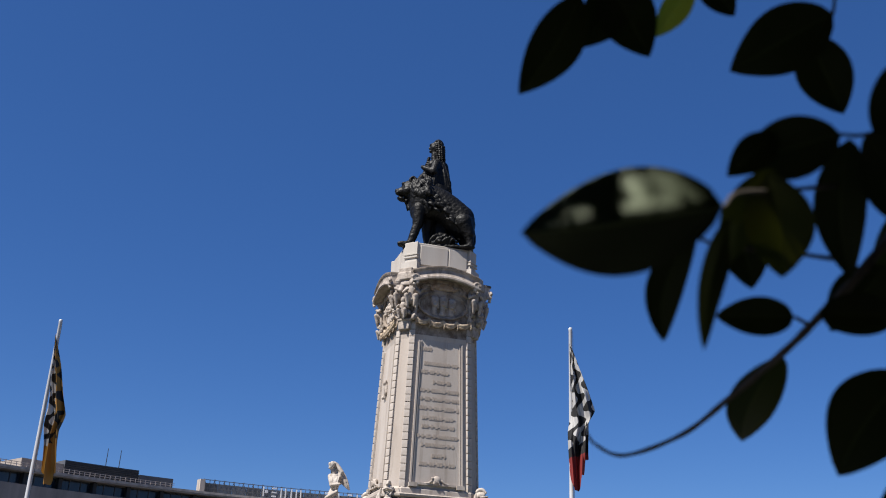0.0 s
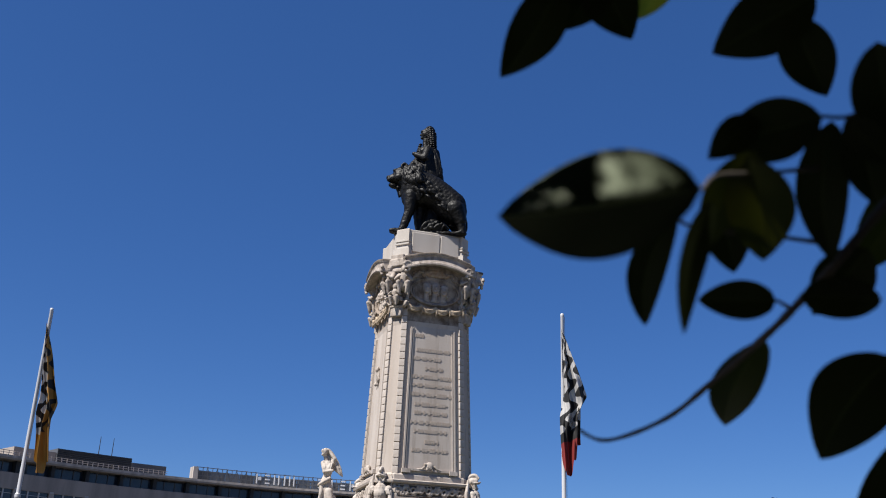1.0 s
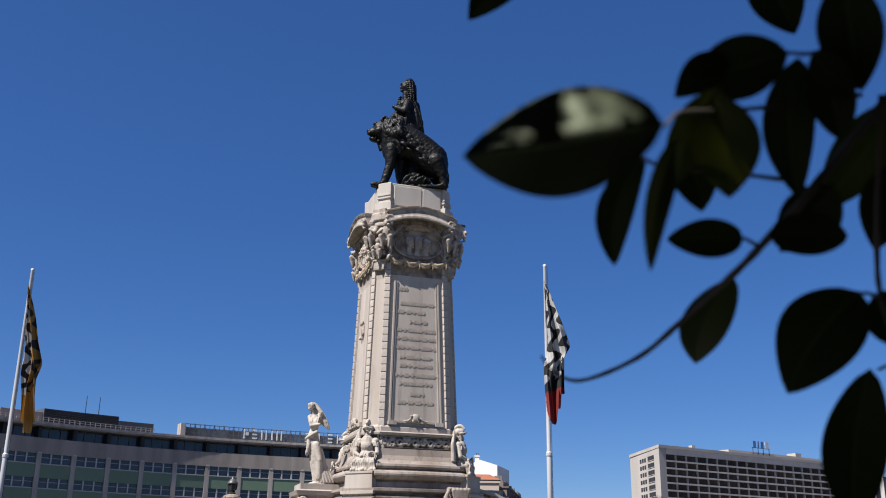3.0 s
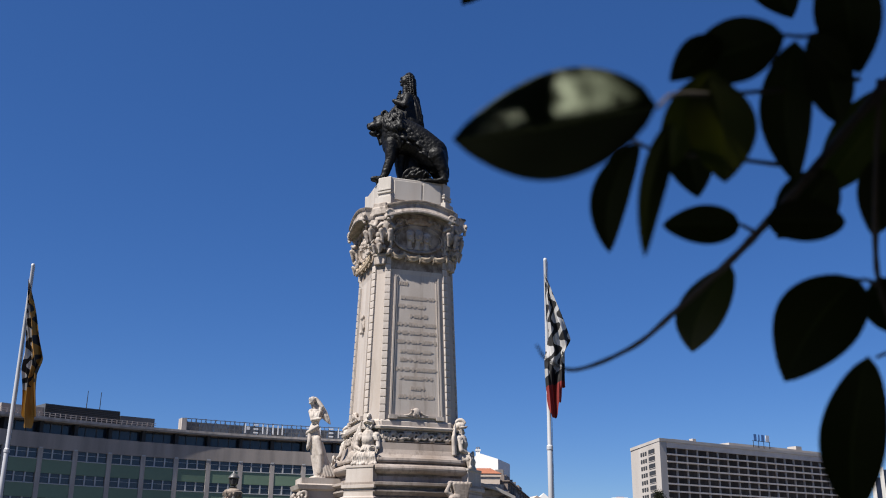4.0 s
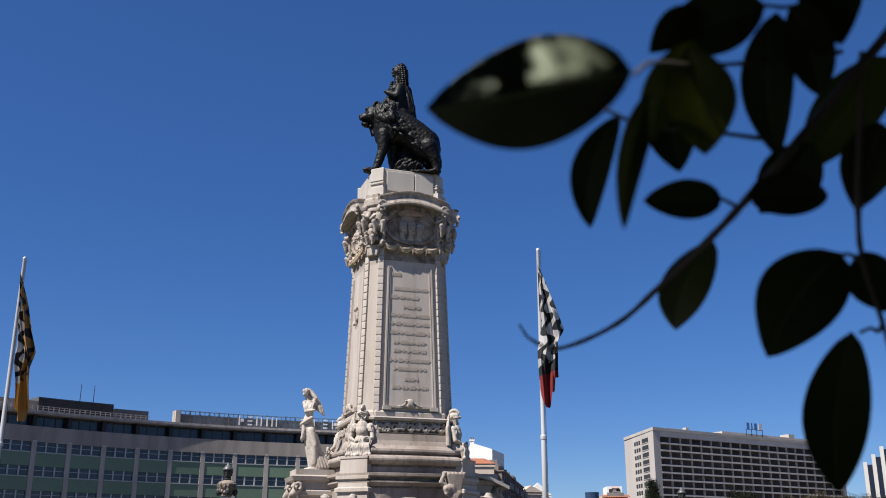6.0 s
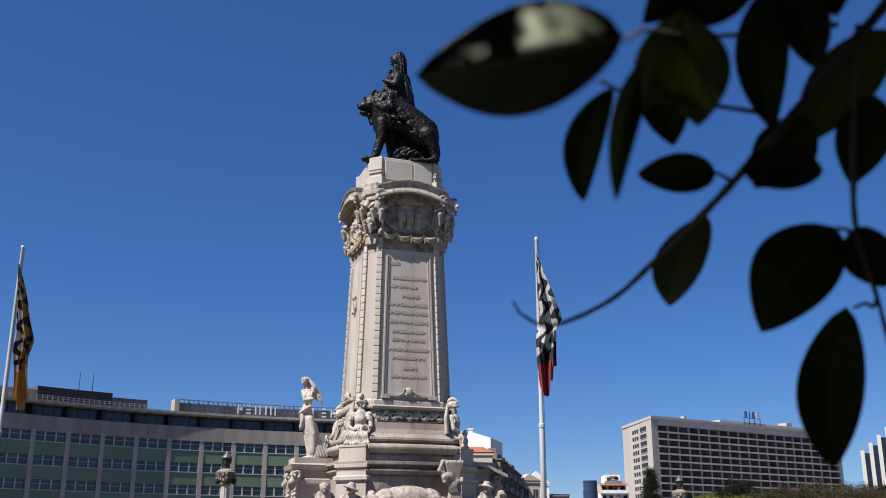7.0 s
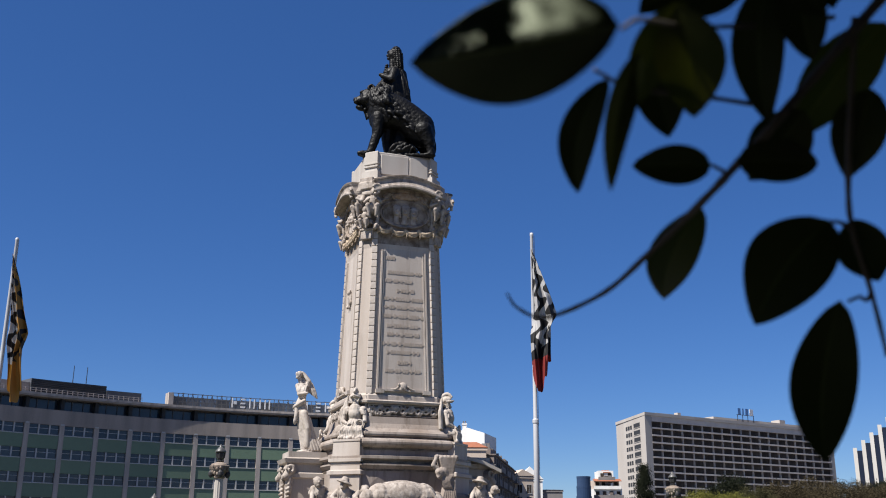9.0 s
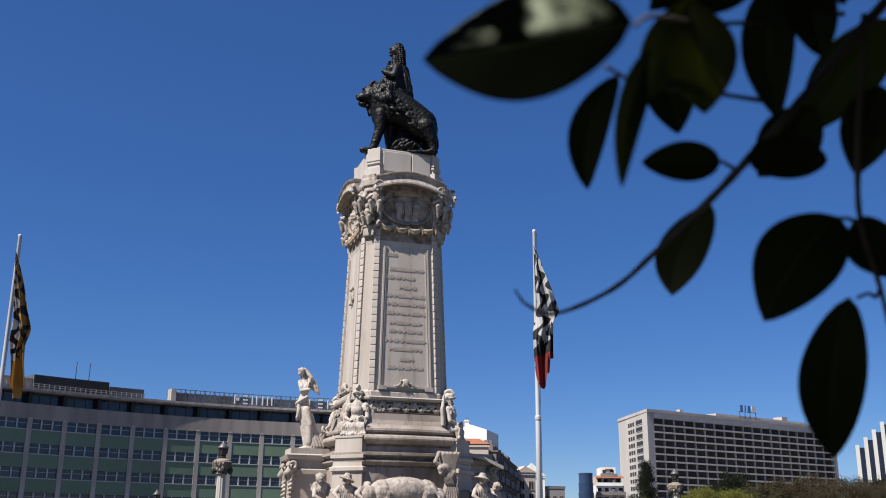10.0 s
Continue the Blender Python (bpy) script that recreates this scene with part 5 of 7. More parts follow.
carved("stone_statue", rearing_form(), LIMESTONE_BASE, MON @ pose(2.0, -5.6, 4.2), "bowed white stone statue with a raised burden", "statue", group="statues round the base", **SCULPT)
carved("stone_statue", bent_form(1.02, True), CARVED_STONE, MON @ pose(4.15, -5.2, 2.9, 0, 14, 10), "crouching white stone statue by the podium", "statue", group="statues round the base", **SCULPT)
carved("stone_statue", bent_form(0.92), CARVED_STONE, MON @ pose(5.05, -4.5, 2.85, 0, 26, -10), "crouching white stone statue by the podium", "statue", group="statues round the base", **SCULPT)


# ---- flags ----
def flag_pole(x, y, top, cloth, label, phase, drop, reach, steps, slant=0.0, narrow=0.16):
    pole = thing("flagpole", pose(x, y, 0.0), label, "flagpole", "flagpoles on the square")
    bm = bmesh.new()
    turned(bm, [(0.30, 0.0), (0.30, 0.05), (0.16, 0.12), (0.15, 0.5)], 16)
    part("foot", bm, POLE_PAINT, pole)
    bm = bmesh.new()
    turned(bm, [(0.10, 0.3), (0.088, 5.9), (0.075, 5.95), (0.06, top - 0.1), (0.068, top - 0.08), (0.068, top), (0.03, top + 0.03)], 14)
    part("shaft", bm, POLE_PAINT, pole, smooth=True)
    bm = bmesh.new()
    turned(bm, [(0.09, 5.82), (0.108, 5.86), (0.108, 5.96), (0.085, 6.0)], 14)
    part("collar", bm, POLE_PAINT, pole)
    bm = bmesh.new()
    tube(bm, [(0.11, -0.02, 1.2), (0.1, -0.02, 6), (0.085, -0.02, top - 0.1)], [0.008] * 3, 5)
    part("halyard", bm, DARK_METAL, pole)
    bm = bmesh.new()
    uvl = bm.loops.layers.uv.new("UVMap")
    ns, nh = 48, 60
    z0 = top - 0.6
    rows, tex = [], {}
    for j in range(nh + 1):
        v = j / nh
        row = []
        for i in range(ns + 1):
            u = i / ns
            # the cloth hangs in pleats of unequal length, each a step shorter towards the fly
            fall = sum(d / (1 + math.exp(-60 * (u - at))) for at, d in steps)
            length = drop * (1 - fall - 0.12 * math.exp(-14 * u))
            tuck = min(1.0, max(0.0, (v - 0.58) / 0.12))
            spread = reach * (min(1.0, v / 0.58) ** 0.9) * (1 - narrow * tuck * tuck * (3 - 2 * tuck))
            px = -0.05 - 0.10 * tuck + slant * v + spread * u + 0.03 * math.sin(7 * v + 4 * u + phase) * v
            py = (0.17 * math.sin(12 * u + 2.5 * v + phase) + 0.08 * math.sin(27 * u - 5 * v) + 0.05 * math.sin(16 * v + 5 * u)) * min(1.0, 2.5 * v) - 0.14
            vert = bm.verts.new((px, py, z0 - length * v))
            tex[vert] = (u, v * length / drop)
            row.append(vert)
        rows.append(row)
    for j in range(nh):
        for i in range(ns):
            f = bm.faces.new((rows[j][i], rows[j][i + 1], rows[j + 1][i + 1], rows[j + 1][i]))
            for l in f.loops:
                l[uvl].uv = tex[l.vert]
    part("flag", bm, cloth, pole, "drooping cloth flag with black and white waves", smooth=True)
    return pole


flag_pole(3.24, 34.0, 12.66, FLAG_RED, "white flagpole with a drooping red and wave-patterned flag", 0.6, 5.15, 0.84, ((0.56, 0.10), (0.80, 0.11)), 0.06)
flag_pole(-16.25, 36.0, 12.98, FLAG_YELLOW, "white flagpole with a drooping yellow and wave-patterned flag", 2.1, 5.35, 0.60, ((0.3, -0.06), (0.75, 0.08)), 0.58)


# ---- street lamps ----
def street_lamp(x, y, top):
    lamp_post = thing("street_lamp", pose(x, y, 0.0), "ornate stone street lamp column with dark lanterns", "street lamp", "street lamps round the square")
    h = top
    bm = bmesh.new()
    turned(bm, [(0.5, 0.0), (0.5, 0.5), (0.42, 0.56), (0.36, 0.7), (0.3, 0.8)], 8)
    part("foot", bm, LIMESTONE, lamp_post)
    bm = bmesh.new()
    turned(bm, [(0.25, 0.75), (0.22, 1.0), (0.18, h - 1.1)], 24, flute=0.09)
    part("column", bm, LIMESTONE_WHITE, lamp_post)
    bm = bmesh.new()
    turned(bm, [(0.2, h - 1.32), (0.25, h - 1.28), (0.22, h - 1.22), (0.24, h - 1.12), (0.31, h - 1.04), (0.36, h - 0.96), (0.40, h - 0.86), (0.41, h - 0.80), (0.36, h - 0.77), (0.34, h - 0.72), (0.24, h - 0.69), (0.16, h - 0.66)], 24)
    for i in range(30):
        a, e = i * 0.42, random.uniform(0.0, 1.0)
        blob(bm, ((0.27 + 0.13 * e) * math.cos(a), (0.27 + 0.13 * e) * math.sin(a), h - 1.16 + 0.36 * e), (0.055, 0.055, 0.075), seg=7)
    part("capital", bm, STAINED_STONE, lamp_post, "stained carved stone bowl")
    for i in range(4):
        a = math.radians(20) + i * math.pi / 2
        bm = bmesh.new()
        cx, cy = 0.34 * math.cos(a), 0.34 * math.sin(a)
        turned(bm, [(0.02, h - 1.30), (0.07, h - 1.27), (0.115, h - 1.18), (0.115, h - 1.08), (0.07, h - 1.0), (0.03, h - 0.97)], 12, cx, cy)
        tube(bm, [(0.2 * math.cos(a), 0.2 * math.sin(a), h - 1.2), (cx, cy, h - 1.12)], [0.05, 0.05], 6)
        part("globe_bracket", bm, DARK_METAL, lamp_post, "dark metal globe bracket")
    bm = bmesh.new()
    turned(bm, [(0.12, h - 0.68), (0.17, h - 0.6), (0.10, h - 0.55), (0.16, h - 0.48), (0.19, h - 0.3), (0.17, h - 0.24)], 8)
    lantern = part("lantern", bm, LAMP_GLASS, lamp_post, "dark glazed lantern")
    for i in range(8):
        a = i * math.pi / 4
        bm = bmesh.new()
        tube(bm, [(0.165 * math.cos(a), 0.165 * math.sin(a), h - 0.48), (0.195 * math.cos(a), 0.195 * math.sin(a), h - 0.3), (0.175 * math.cos(a), 0.175 * math.sin(a), h - 0.24)], [0.018] * 3, 5)
        part("lantern_bar", bm, DARK_METAL, lantern)
    bm = bmesh.new()
    turned(bm, [(0.23, h - 0.25), (0.23, h - 0.2), (0.17, h - 0.13), (0.12, h - 0.06), (0.06, h - 0.02), (0.06, h + 0.03), (0.02, h + 0.08)], 14)
    part("cap", bm, CAP_METAL, lamp_post, "dark domed metal cap", smooth=True)
    return lamp_post


street_lamp(-9.24, 42.0, 5.72)
street_lamp(12.42, 54.0, 5.5)
street_lamp(-16.95, 60.0, 4.48)


# ---- the long curved office building ----
CX, CY, CR = 5.0, 66.0, 74.0
STEP = 3.31
curved = thing("curved_building", pose(CX, CY, 0), "long curved building with green panels and grey pillars", "building")


def arc_block(name, r0, r1, z0, z1, a0, a1, mat, label="", parent=None):
    """A piece of a ring between two radii, heights and angles in degrees."""
    bm = bmesh.new()
    k = max(2, int(abs(a1 - a0) / 1.655) + 1)
    rings = []
    for i in range(k + 1):
        a = radians(a0 + (a1 - a0) * i / k)
        rings.append([(r * math.cos(a), r * math.sin(a), z) for r, z in ((r0, z0), (r1, z0), (r1, z1), (r0, z1))])
    loft(bm, rings)
    bmesh.ops.recalc_face_normals(bm, faces=bm.faces)
    return part(name, bm, mat, parent or curved, label)


A0, A1 = 136.6 + 4 * STEP, 136.6 - 11 * STEP
arc_block("wall", CR + 0.35, CR + 14, 0.0, 15.0, A0, A1, CONCRETE)
arc_block("parapet_band", CR - 0.22, CR + 3, 14.95, 16.75, A0, A1, CONCRETE, "stained grey concrete band")
arc_block("attic_wall", CR + 1.5, CR + 13, 16.72, 18.2, A0, A1, CONCRETE)
arc_block("roof_slab", CR - 0.35, CR + 13.5, 18.18, 18.62, A0, A1, CONCRETE)
arc_block("roof_edge", CR - 0.42, CR - 0.352, 18.36, 18.64, A0, A1, PILLAR_STONE)
W = 2 * CR * math.sin(radians(STEP / 2))


def shared(name, mat, boxes, bevel=0.0):
    bm = bmesh.new()
    for b in boxes:
        box(bm, *b, bevel=bevel)
    me = bpy.data.meshes.new(name)
    bm.to_mesh(me)
    bm.free()
    me.materials.append(mat)
    return me


PILLAR = shared("pillar", PILLAR_STONE, [(-0.3, 0.3, -0.2, 0.5, 0.0, 14.95)])
CAPLET = shared("pillar_cap", WHITE_FRAME, [(-0.22, 0.22, -0.25, 0.1, 14.95, 15.12)])
SPANDREL = shared("green_spandrel", GREEN_PANEL, [(-W / 2 + 0.32, W / 2 - 0.32, -0.13, 0.34, 0.0, 1.62)])
FRAME = shared("window_frame", WHITE_FRAME, [(x - 0.085, x + 0.085, -0.10, 0.24, 0.0, 1.18) for x in (-0.66, 0.66)] + [(-W / 2 + 0.34, W / 2 - 0.34, 0.0, 0.24, 0.70, 0.75), (-W / 2 + 0.34, W / 2 - 0.34, -0.19, 0.24, -0.06, 0.05)])
PANES = [shared("pane", GLASS, [(x0, x1, 0.04, 0.3, 0.02, 1.16)]) for x0, x1 in ((-W / 2 + 0.34, -0.745), (-0.575, 0.575), (0.745, W / 2 - 0.34))]
ATTIC_PANE = shared("pane", GLASS, [(-W / 2 + 0.2, W / 2 - 0.2, 1.3, 1.42, 16.9, 18.1)])
ATTIC_POST = shared("attic_post", DARK_METAL, [(-0.22, 0.22, 0.4, 1.45, 16.7, 18.2)])
ATTIC_FRAME = shared("window_frame", SLATE, [(x - 0.04, x + 0.04, 1.2, 1.32, 16.75, 18.2) for x in (-0.7, 0.7)] + [(-W / 2, W / 2, 1.2, 1.32, 16.75, 16.95)])
for i in range(-4, 12):
    a = 136.6 - STEP * i
    edge = pose(CR * math.cos(radians(a)), CR * math.sin(radians(a)), 0, 0, 0, a - 90)
    piece("pillar", PILLAR, curved, edge)
    piece("pillar_cap", CAPLET, curved, edge)
    piece("attic_post", ATTIC_POST, curved, edge)
    if i == 11:
        continue
    am = a - STEP / 2
    rm = CR * math.cos(radians(STEP / 2))
    bay = pose(rm * math.cos(radians(am)), rm * math.sin(radians(am)), 0, 0, 0, am - 90)
    attic = piece("attic_window", ATTIC_FRAME, curved, bay)
    piece("pane", ATTIC_PANE, attic, Matrix())
    for k in range(5):
        top = 14.95 - 2.79 * k
        win = piece("window", FRAME, curved, bay @ pose(0, 0, top - 1.18))
        for me in PANES:
            piece("pane", me, win, Matrix())
        piece("green_spandrel", SPANDREL, curved, bay @ pose(0, 0, top - 2.79))

# roof railing and plant rooms
for z in (18.95, 19.2):
    arc_block("rail", CR + 0.3, CR + 0.36, z, z + 0.06, 147, 125.6, PILLAR_STONE)
POST = shared("rail_post", PILLAR_STONE, [(-0.04, 0.04, 0.28, 0.36, 18.6, 19.27)])
for i in range(43):
    a = 147 - 0.5 * i
    piece("rail_post", POST, curved, pose(CR * math.cos(radians(a)), CR * math.sin(radians(a)), 0, 0, 0, a - 90))
house_a = arc_block("plant_room", CR + 3.2, CR + 10, 18.6, 20.75, 135.6, 128.5, LOUVRE, "dark louvred plant room")
arc_block("plant_room", CR + 3.0, CR + 8, 18.6, 20.2, 128.48, 125.1, LOUVRE, "dark louvred plant room")
arc_block("plant_room", CR + 3.4, CR + 9, 18.6, 20.25, 139.5, 135.62, CONCRETE, "grey plant room")
for i in range(9):
    arc_block("louvre", CR + 3.08, CR + 3.19, 18.75 + 0.22 * i, 18.85 + 0.22 * i, 135.6, 128.5, DARK_METAL, parent=house_a)
for a in (131.0, 129.75):
    bm = bmesh.new()
    p = Vector(((CR + 6) * math.cos(radians(a)), (CR + 6) * math.sin(radians(a)), 0))
    tube(bm, [p + Vector((0, 0, 20.6)), p + Vector((0.02, 0, 23.4))], [0.06, 0.04], 6)
    part("antenna", bm, DARK_METAL, curved, "thin roof antenna")

# lattice hoarding
hoard = thing("roof_sign", pose(CX, CY, 0), "roof sign of pale bars on a metal lattice", "sign")
for z in (18.7, 19.25, 19.8, 20.3):
    arc_block("lattice_rail", CR + 0.9, CR + 0.98, z, z + 0.08, 122.4, 103.0, LATTICE_METAL, parent=hoard)
BARS = shared("lattice_post", LATTICE_METAL, [(-0.035, 0.035, 0.9, 0.98, 18.6, 20.38)])
DIAG = shared("lattice_brace", LATTICE_METAL, [(-0.03, 0.03, 0.96, 1.02, -1.05, 1.05)])
for i in range(40):
    a = 122.4 - 0.5 * i
    m = pose(CR * math.cos(radians(a)), CR * math.sin(radians(a)), 0, 0, 0, a - 90)
    piece("lattice_post", BARS, hoard, m)
    piece("lattice_brace", DIAG, hoard, m @ pose(0.3, 0, 19.5, 0, 24 if i % 2 else -24, 0))
arc_block("end_panel", CR + 0.8, CR + 2.2, 18.62, 20.35, 122.9, 122.4, PILLAR_STONE, "pale end panel", parent=hoard)
for i in range(13):
    arc_block("back_panel", CR + 2.3, CR + 2.45, 18.62, 20.12, 122.2 - 1.48 * i, 122.2 - 1.48 * i - 1.44, HOARDING if i % 3 else LOUVRE, "weathered blue-grey hoarding panel", parent=hoard)
# plain pale bars
for a, kind in ((116.1, 0), (115.2, 2), (114.25, 1), (113.4, 3), (112.65, 1), (109.6, 2), (108.4, 3), (107.2, 2), (106.2, 0)):
    for b in (((-0.36, -0.22, 0.0, 1.25), (-0.12, 0.3, 0.45, 0.85)), ((-0.36, -0.22, 0.0, 1.25), (0.24, 0.38, 0.0, 1.25)), ((-0.32, 0.3, 0.02, 0.2), (-0.32, 0.3, 0.52, 0.7), (-0.32, 0.3, 1.05, 1.23)), ((-0.09, 0.09, 0.0, 1.25),))[kind]:
        bm = bmesh.new()
        box(bm, b[0], b[1], 0.7, 0.82, b[2], b[3], bevel=0.01)
        part("sign_bar", bm, SIGN_WHITE, hoard).matrix_basis = pose(CR * math.cos(radians(a)), CR * math.sin(radians(a)), 18.95, 0, 0, a - 90)

# unseen plain wall added behind and beside the viewer; it tempers reflections and low sky light
bm = bmesh.new()
rings = []
for i in range(49):
    a = radians(158 + (378 - 158) * i / 48)
    rings.append([(5 + r * math.cos(a), 66 + r * math.sin(a), z) for r, z in ((96, -0.5), (112, -0.5), (112, 11.0), (96, 11.0))])
loft(bm, rings)
bmesh.ops.recalc_face_normals(bm, faces=bm.faces)
tagged(put("wall_south", bm, CREAM_RENDER), "added plain pale wall round the unseen side of the square", "wall", kind="structure")

# ---- the hotel slab on the hill ----
HA, HB, HD = Vector((86.4, 420.0, 0)), Vector((192.6, 490.0, 0)), Vector((81.0, 459.0, 0))
HTOP = 54.5
hotel = thing("hotel", Matrix.Translation(HA), "pale slab hotel block with a grid of recessed balconies", "building")
u = (HB - HA).normalized()
LEN = (HB - HA).length
v = (HD - HA)
ang = math.degrees(math.atan2(u.y, u.x))
FR = pose(0, 0, 0, 0, 0, ang)


def prism(bm, plan, z0, z1):
    vs = [[bm.verts.new((p.x, p.y, z)) for p in plan] for z in (z0, z1)]
    n = len(plan)
    for i in range(n):
        bm.faces.new((vs[0][i], vs[0][(i + 1) % n], vs[1][(i + 1) % n], vs[1][i]))
    bm.faces.new(vs[0][::-1])
    bm.faces.new(vs[1])


inner = Vector((-u.y, u.x, 0))
bm = bmesh.new()
prism(bm, [u * 3.0 + inner * 2.6, u * LEN + inner * 2.6, u * LEN + v, v + u * 1.6], 4, HTOP - 1.2)
part("body", bm, HOTEL_GRID, hotel)
bm = bmesh.new()
prism(bm, [Vector((0, 0, 0)) - u * 0.15, u * 3.9 - u * 0.15, u * 3.9 + inner * 2.62, v + u * 3.0, v - u * 0.15], 4, HTOP - 1.25)
part("end_wall", bm, HOTEL_WHITE, hotel, "pale rendered end wall")
bm = bmesh.new()
prism(bm, [u * (LEN - 2.8), u * LEN, u * LEN + inner * 2.62, u * (LEN - 2.8) + inner * 2.62], 4, HTOP - 1.25)
part("end_pier", bm, HOTEL_WHITE, hotel)
bm = bmesh.new()
prism(bm, [-u * 0.5 - inner * 0.4, u * (LEN + 0.4) - inner * 0.4, u * (LEN + 0.4) + v, v - u * 0.5], HTOP - 1.25, HTOP)
part("roof_slab", bm, HOTEL_WHITE, hotel)
bm = bmesh.new()
prism(bm, [u * 3.9, u * (LEN - 2.8), u * (LEN - 2.8) + inner * 2.6, u * 3.9 + inner * 2.6], HTOP - 3.6, HTOP - 1.26)
part("fascia", bm, HOTEL_GRID, hotel)
BAYS, ROWS_H, PITCH = 19, 14, 3.05
bw = (LEN - 6.7) / BAYS
SLAB = shared("balcony_slab", HOTEL_GRID, [(3.9, LEN - 2.8, -0.1, 2.5, 0, 0.62)])
FIN = shared("balcony_fin", HOTEL_GRID, [(-0.15, 0.15, 0.45, 1.45, 4, HTOP - 3.6)])
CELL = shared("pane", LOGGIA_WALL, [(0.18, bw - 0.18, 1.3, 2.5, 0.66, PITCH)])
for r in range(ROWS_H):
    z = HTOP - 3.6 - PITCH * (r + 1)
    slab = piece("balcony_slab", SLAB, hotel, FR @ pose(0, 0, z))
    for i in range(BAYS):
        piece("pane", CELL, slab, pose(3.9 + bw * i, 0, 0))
for i in range(1, BAYS):
    piece("balcony_fin", FIN, hotel, FR @ pose(3.9 + bw * i, 0, 0))
# windows of the end wall: a row of three small ones and a large recess
vd = v.normalized()
EF = pose(0, 0, 0, 0, 0, math.degrees(math.atan2(vd.y, vd.x)))
SMALL = [shared("pane", DARK_METAL, [(x, x + 2.0, 0.1, 0.28, 0, 1.6)]) for x in (17.2, 20.2, 23.2)]
LARGE = shared("pane", DARK_METAL, [(6.6, 14.4, 0.1, 0.3, 0.0, 1.8)])
SILL = shared("window_sill", HOTEL_WHITE, [(6.4, 14.6, 0.1, 0.34, -0.2, -0.02)])
for r in range(12):
    m = EF @ pose(0, 0, HTOP - 5.4 - PITCH * r)
    win = piece("window", SILL, hotel, m)
    for me in SMALL:
        piece("pane", me, win, Matrix())
    piece("pane", LARGE, win, Matrix())
# things on the roof
for a, l, d, h in ((10, 14, 7, 0.7), (23, 2, 2, 1.7), (46, 46, 8, 1.6), (92, 4, 5, 3.2), (96.01, 14, 6, 1.5)):
    bm = bmesh.new()
    box(bm, a, a + l, 3, 3 + d, HTOP, HTOP + h, FR)
    part("roof_box", bm, HOTEL_WHITE, hotel)
hsign = thing("roof_sign", Matrix.Translation(HA) @ FR, "dark blue roof sign of flat bars", "sign")
bm = bmesh.new()
box(bm, 61.5, 73.5, 2.7, 2.9, HTOP + 3.5, HTOP + 3.7)
for x in (62, 65.5, 69, 73):
    box(bm, x, x + 0.2, 2.7, 2.9, HTOP - 0.05, HTOP + 3.5)
part("sign_frame", bm, DARK_METAL, hsign)
for i, (x0, x1) in enumerate(((0, 1.9), (3.1, 4.0), (5.2, 7.1), (8.2, 10.6))):
    bm = bmesh.new()
    box(bm, 62.2 + x0, 62.2 + x1, 2.5, 2.7, HTOP + 3.7, HTOP + 6.6)
    part("sign_bar", bm, BLUE_SIGN if i < 3 else SIGN_WHITE, hsign)

# ---- stepped white tower behind the park ----
tower = thing("stepped_tower", pose(185.6, 450.0, 0, 0, 0, -23), "white stepped tower with dark glass strips", "building")
for i in range(12):
    x0 = 3.75 * i
    top = 42.6 + 3.3 * i
    bm = bmesh.new()
    box(bm, x0, x0 + 1.65, -0.2 * i, 6, 3, top)
    part("white_pier", bm, TOWER_WHITE, tower)
    bm = bmesh.new()
    box(bm, x0 + 1.652, x0 + 3.748, 0.3 - 0.2 * i, 5.5, 3, top - 1.2)
    part("pane", bm, NAVY_PANEL, tower, "dark glass strip")


# ---- smaller buildings ----
def window_unit(parent, m, w, h, frame_mat=WHITE_FRAME, glass=GLASS_DULL):
    bm = bmesh.new()
    for b in ((-w / 2 - 0.1, w / 2 + 0.1, -0.12, 0.05, -0.12, 0.0), (-w / 2 - 0.08, -w / 2, -0.06, 0.05, 0, h), (w / 2, w / 2 + 0.08, -0.06, 0.05, 0, h), (-w / 2 - 0.08, w / 2 + 0.08, -0.06, 0.05, h, h + 0.08), (-0.03, 0.03, -0.05, 0.05, 0, h)):
        box(bm, *b)
    win = part("window", bm, frame_mat, parent)
    win.matrix_basis = m
    bm = bmesh.new()
    box(bm, -w / 2 + 0.002, w / 2 - 0.002, -0.03, 0.04, 0.002, h - 0.002)
    part("pane", bm, glass, win)
    return win


def town_house(name, x, y, rz, w, d, h, wall, roof, label, roof_h=2.0, floors=4, cols=3, first=4.0, gable=True, wm=WHITE_FRAME):
    ob = thing(name, pose(x, y, 0, 0, 0, rz), label, "building")
    bm = bmesh.new()
    box(bm, 0, w, 0, d, -1, h)
    part("wall", bm, wall, ob)
    bm = bmesh.new()
    if gable:
        o = 0.3 if floors else 0.0
        plan = [(-o, h), (w + o, h), (w * 0.42, h + roof_h)]
        loft(bm, [[(px, yy, z) for px, z in plan] for yy in (-o, d + o)])
    else:
        loft(bm, [[(-0.3, -0.3, h), (w + 0.3, -0.3, h), (w + 0.3, d + 0.3, h), (-0.3, d + 0.3, h)], [(w * 0.25, d * 0.3, h + roof_h), (w * 0.75, d * 0.3, h + roof_h), (w * 0.75, d * 0.7, h + roof_h), (w * 0.25, d * 0.7, h + roof_h)]])
    bmesh.ops.recalc_face_normals(bm, faces=bm.faces)
    part("roof", bm, roof, ob)
    if floors:
        bm = bmesh.new()
        box(bm, -0.2, w + 0.2, -0.2, 0.0, h - 0.5, h - 0.15)
        part("cornice", bm, wall, ob)
    for f in range(floors):
        for c in range(cols):
            window_unit(ob, pose((c + 0.5) * w / cols, -0.01, first + f * (h - first - 1) / max(1, floors)), min(1.3, w / cols * 0.5), 1.7, wm)
    return ob


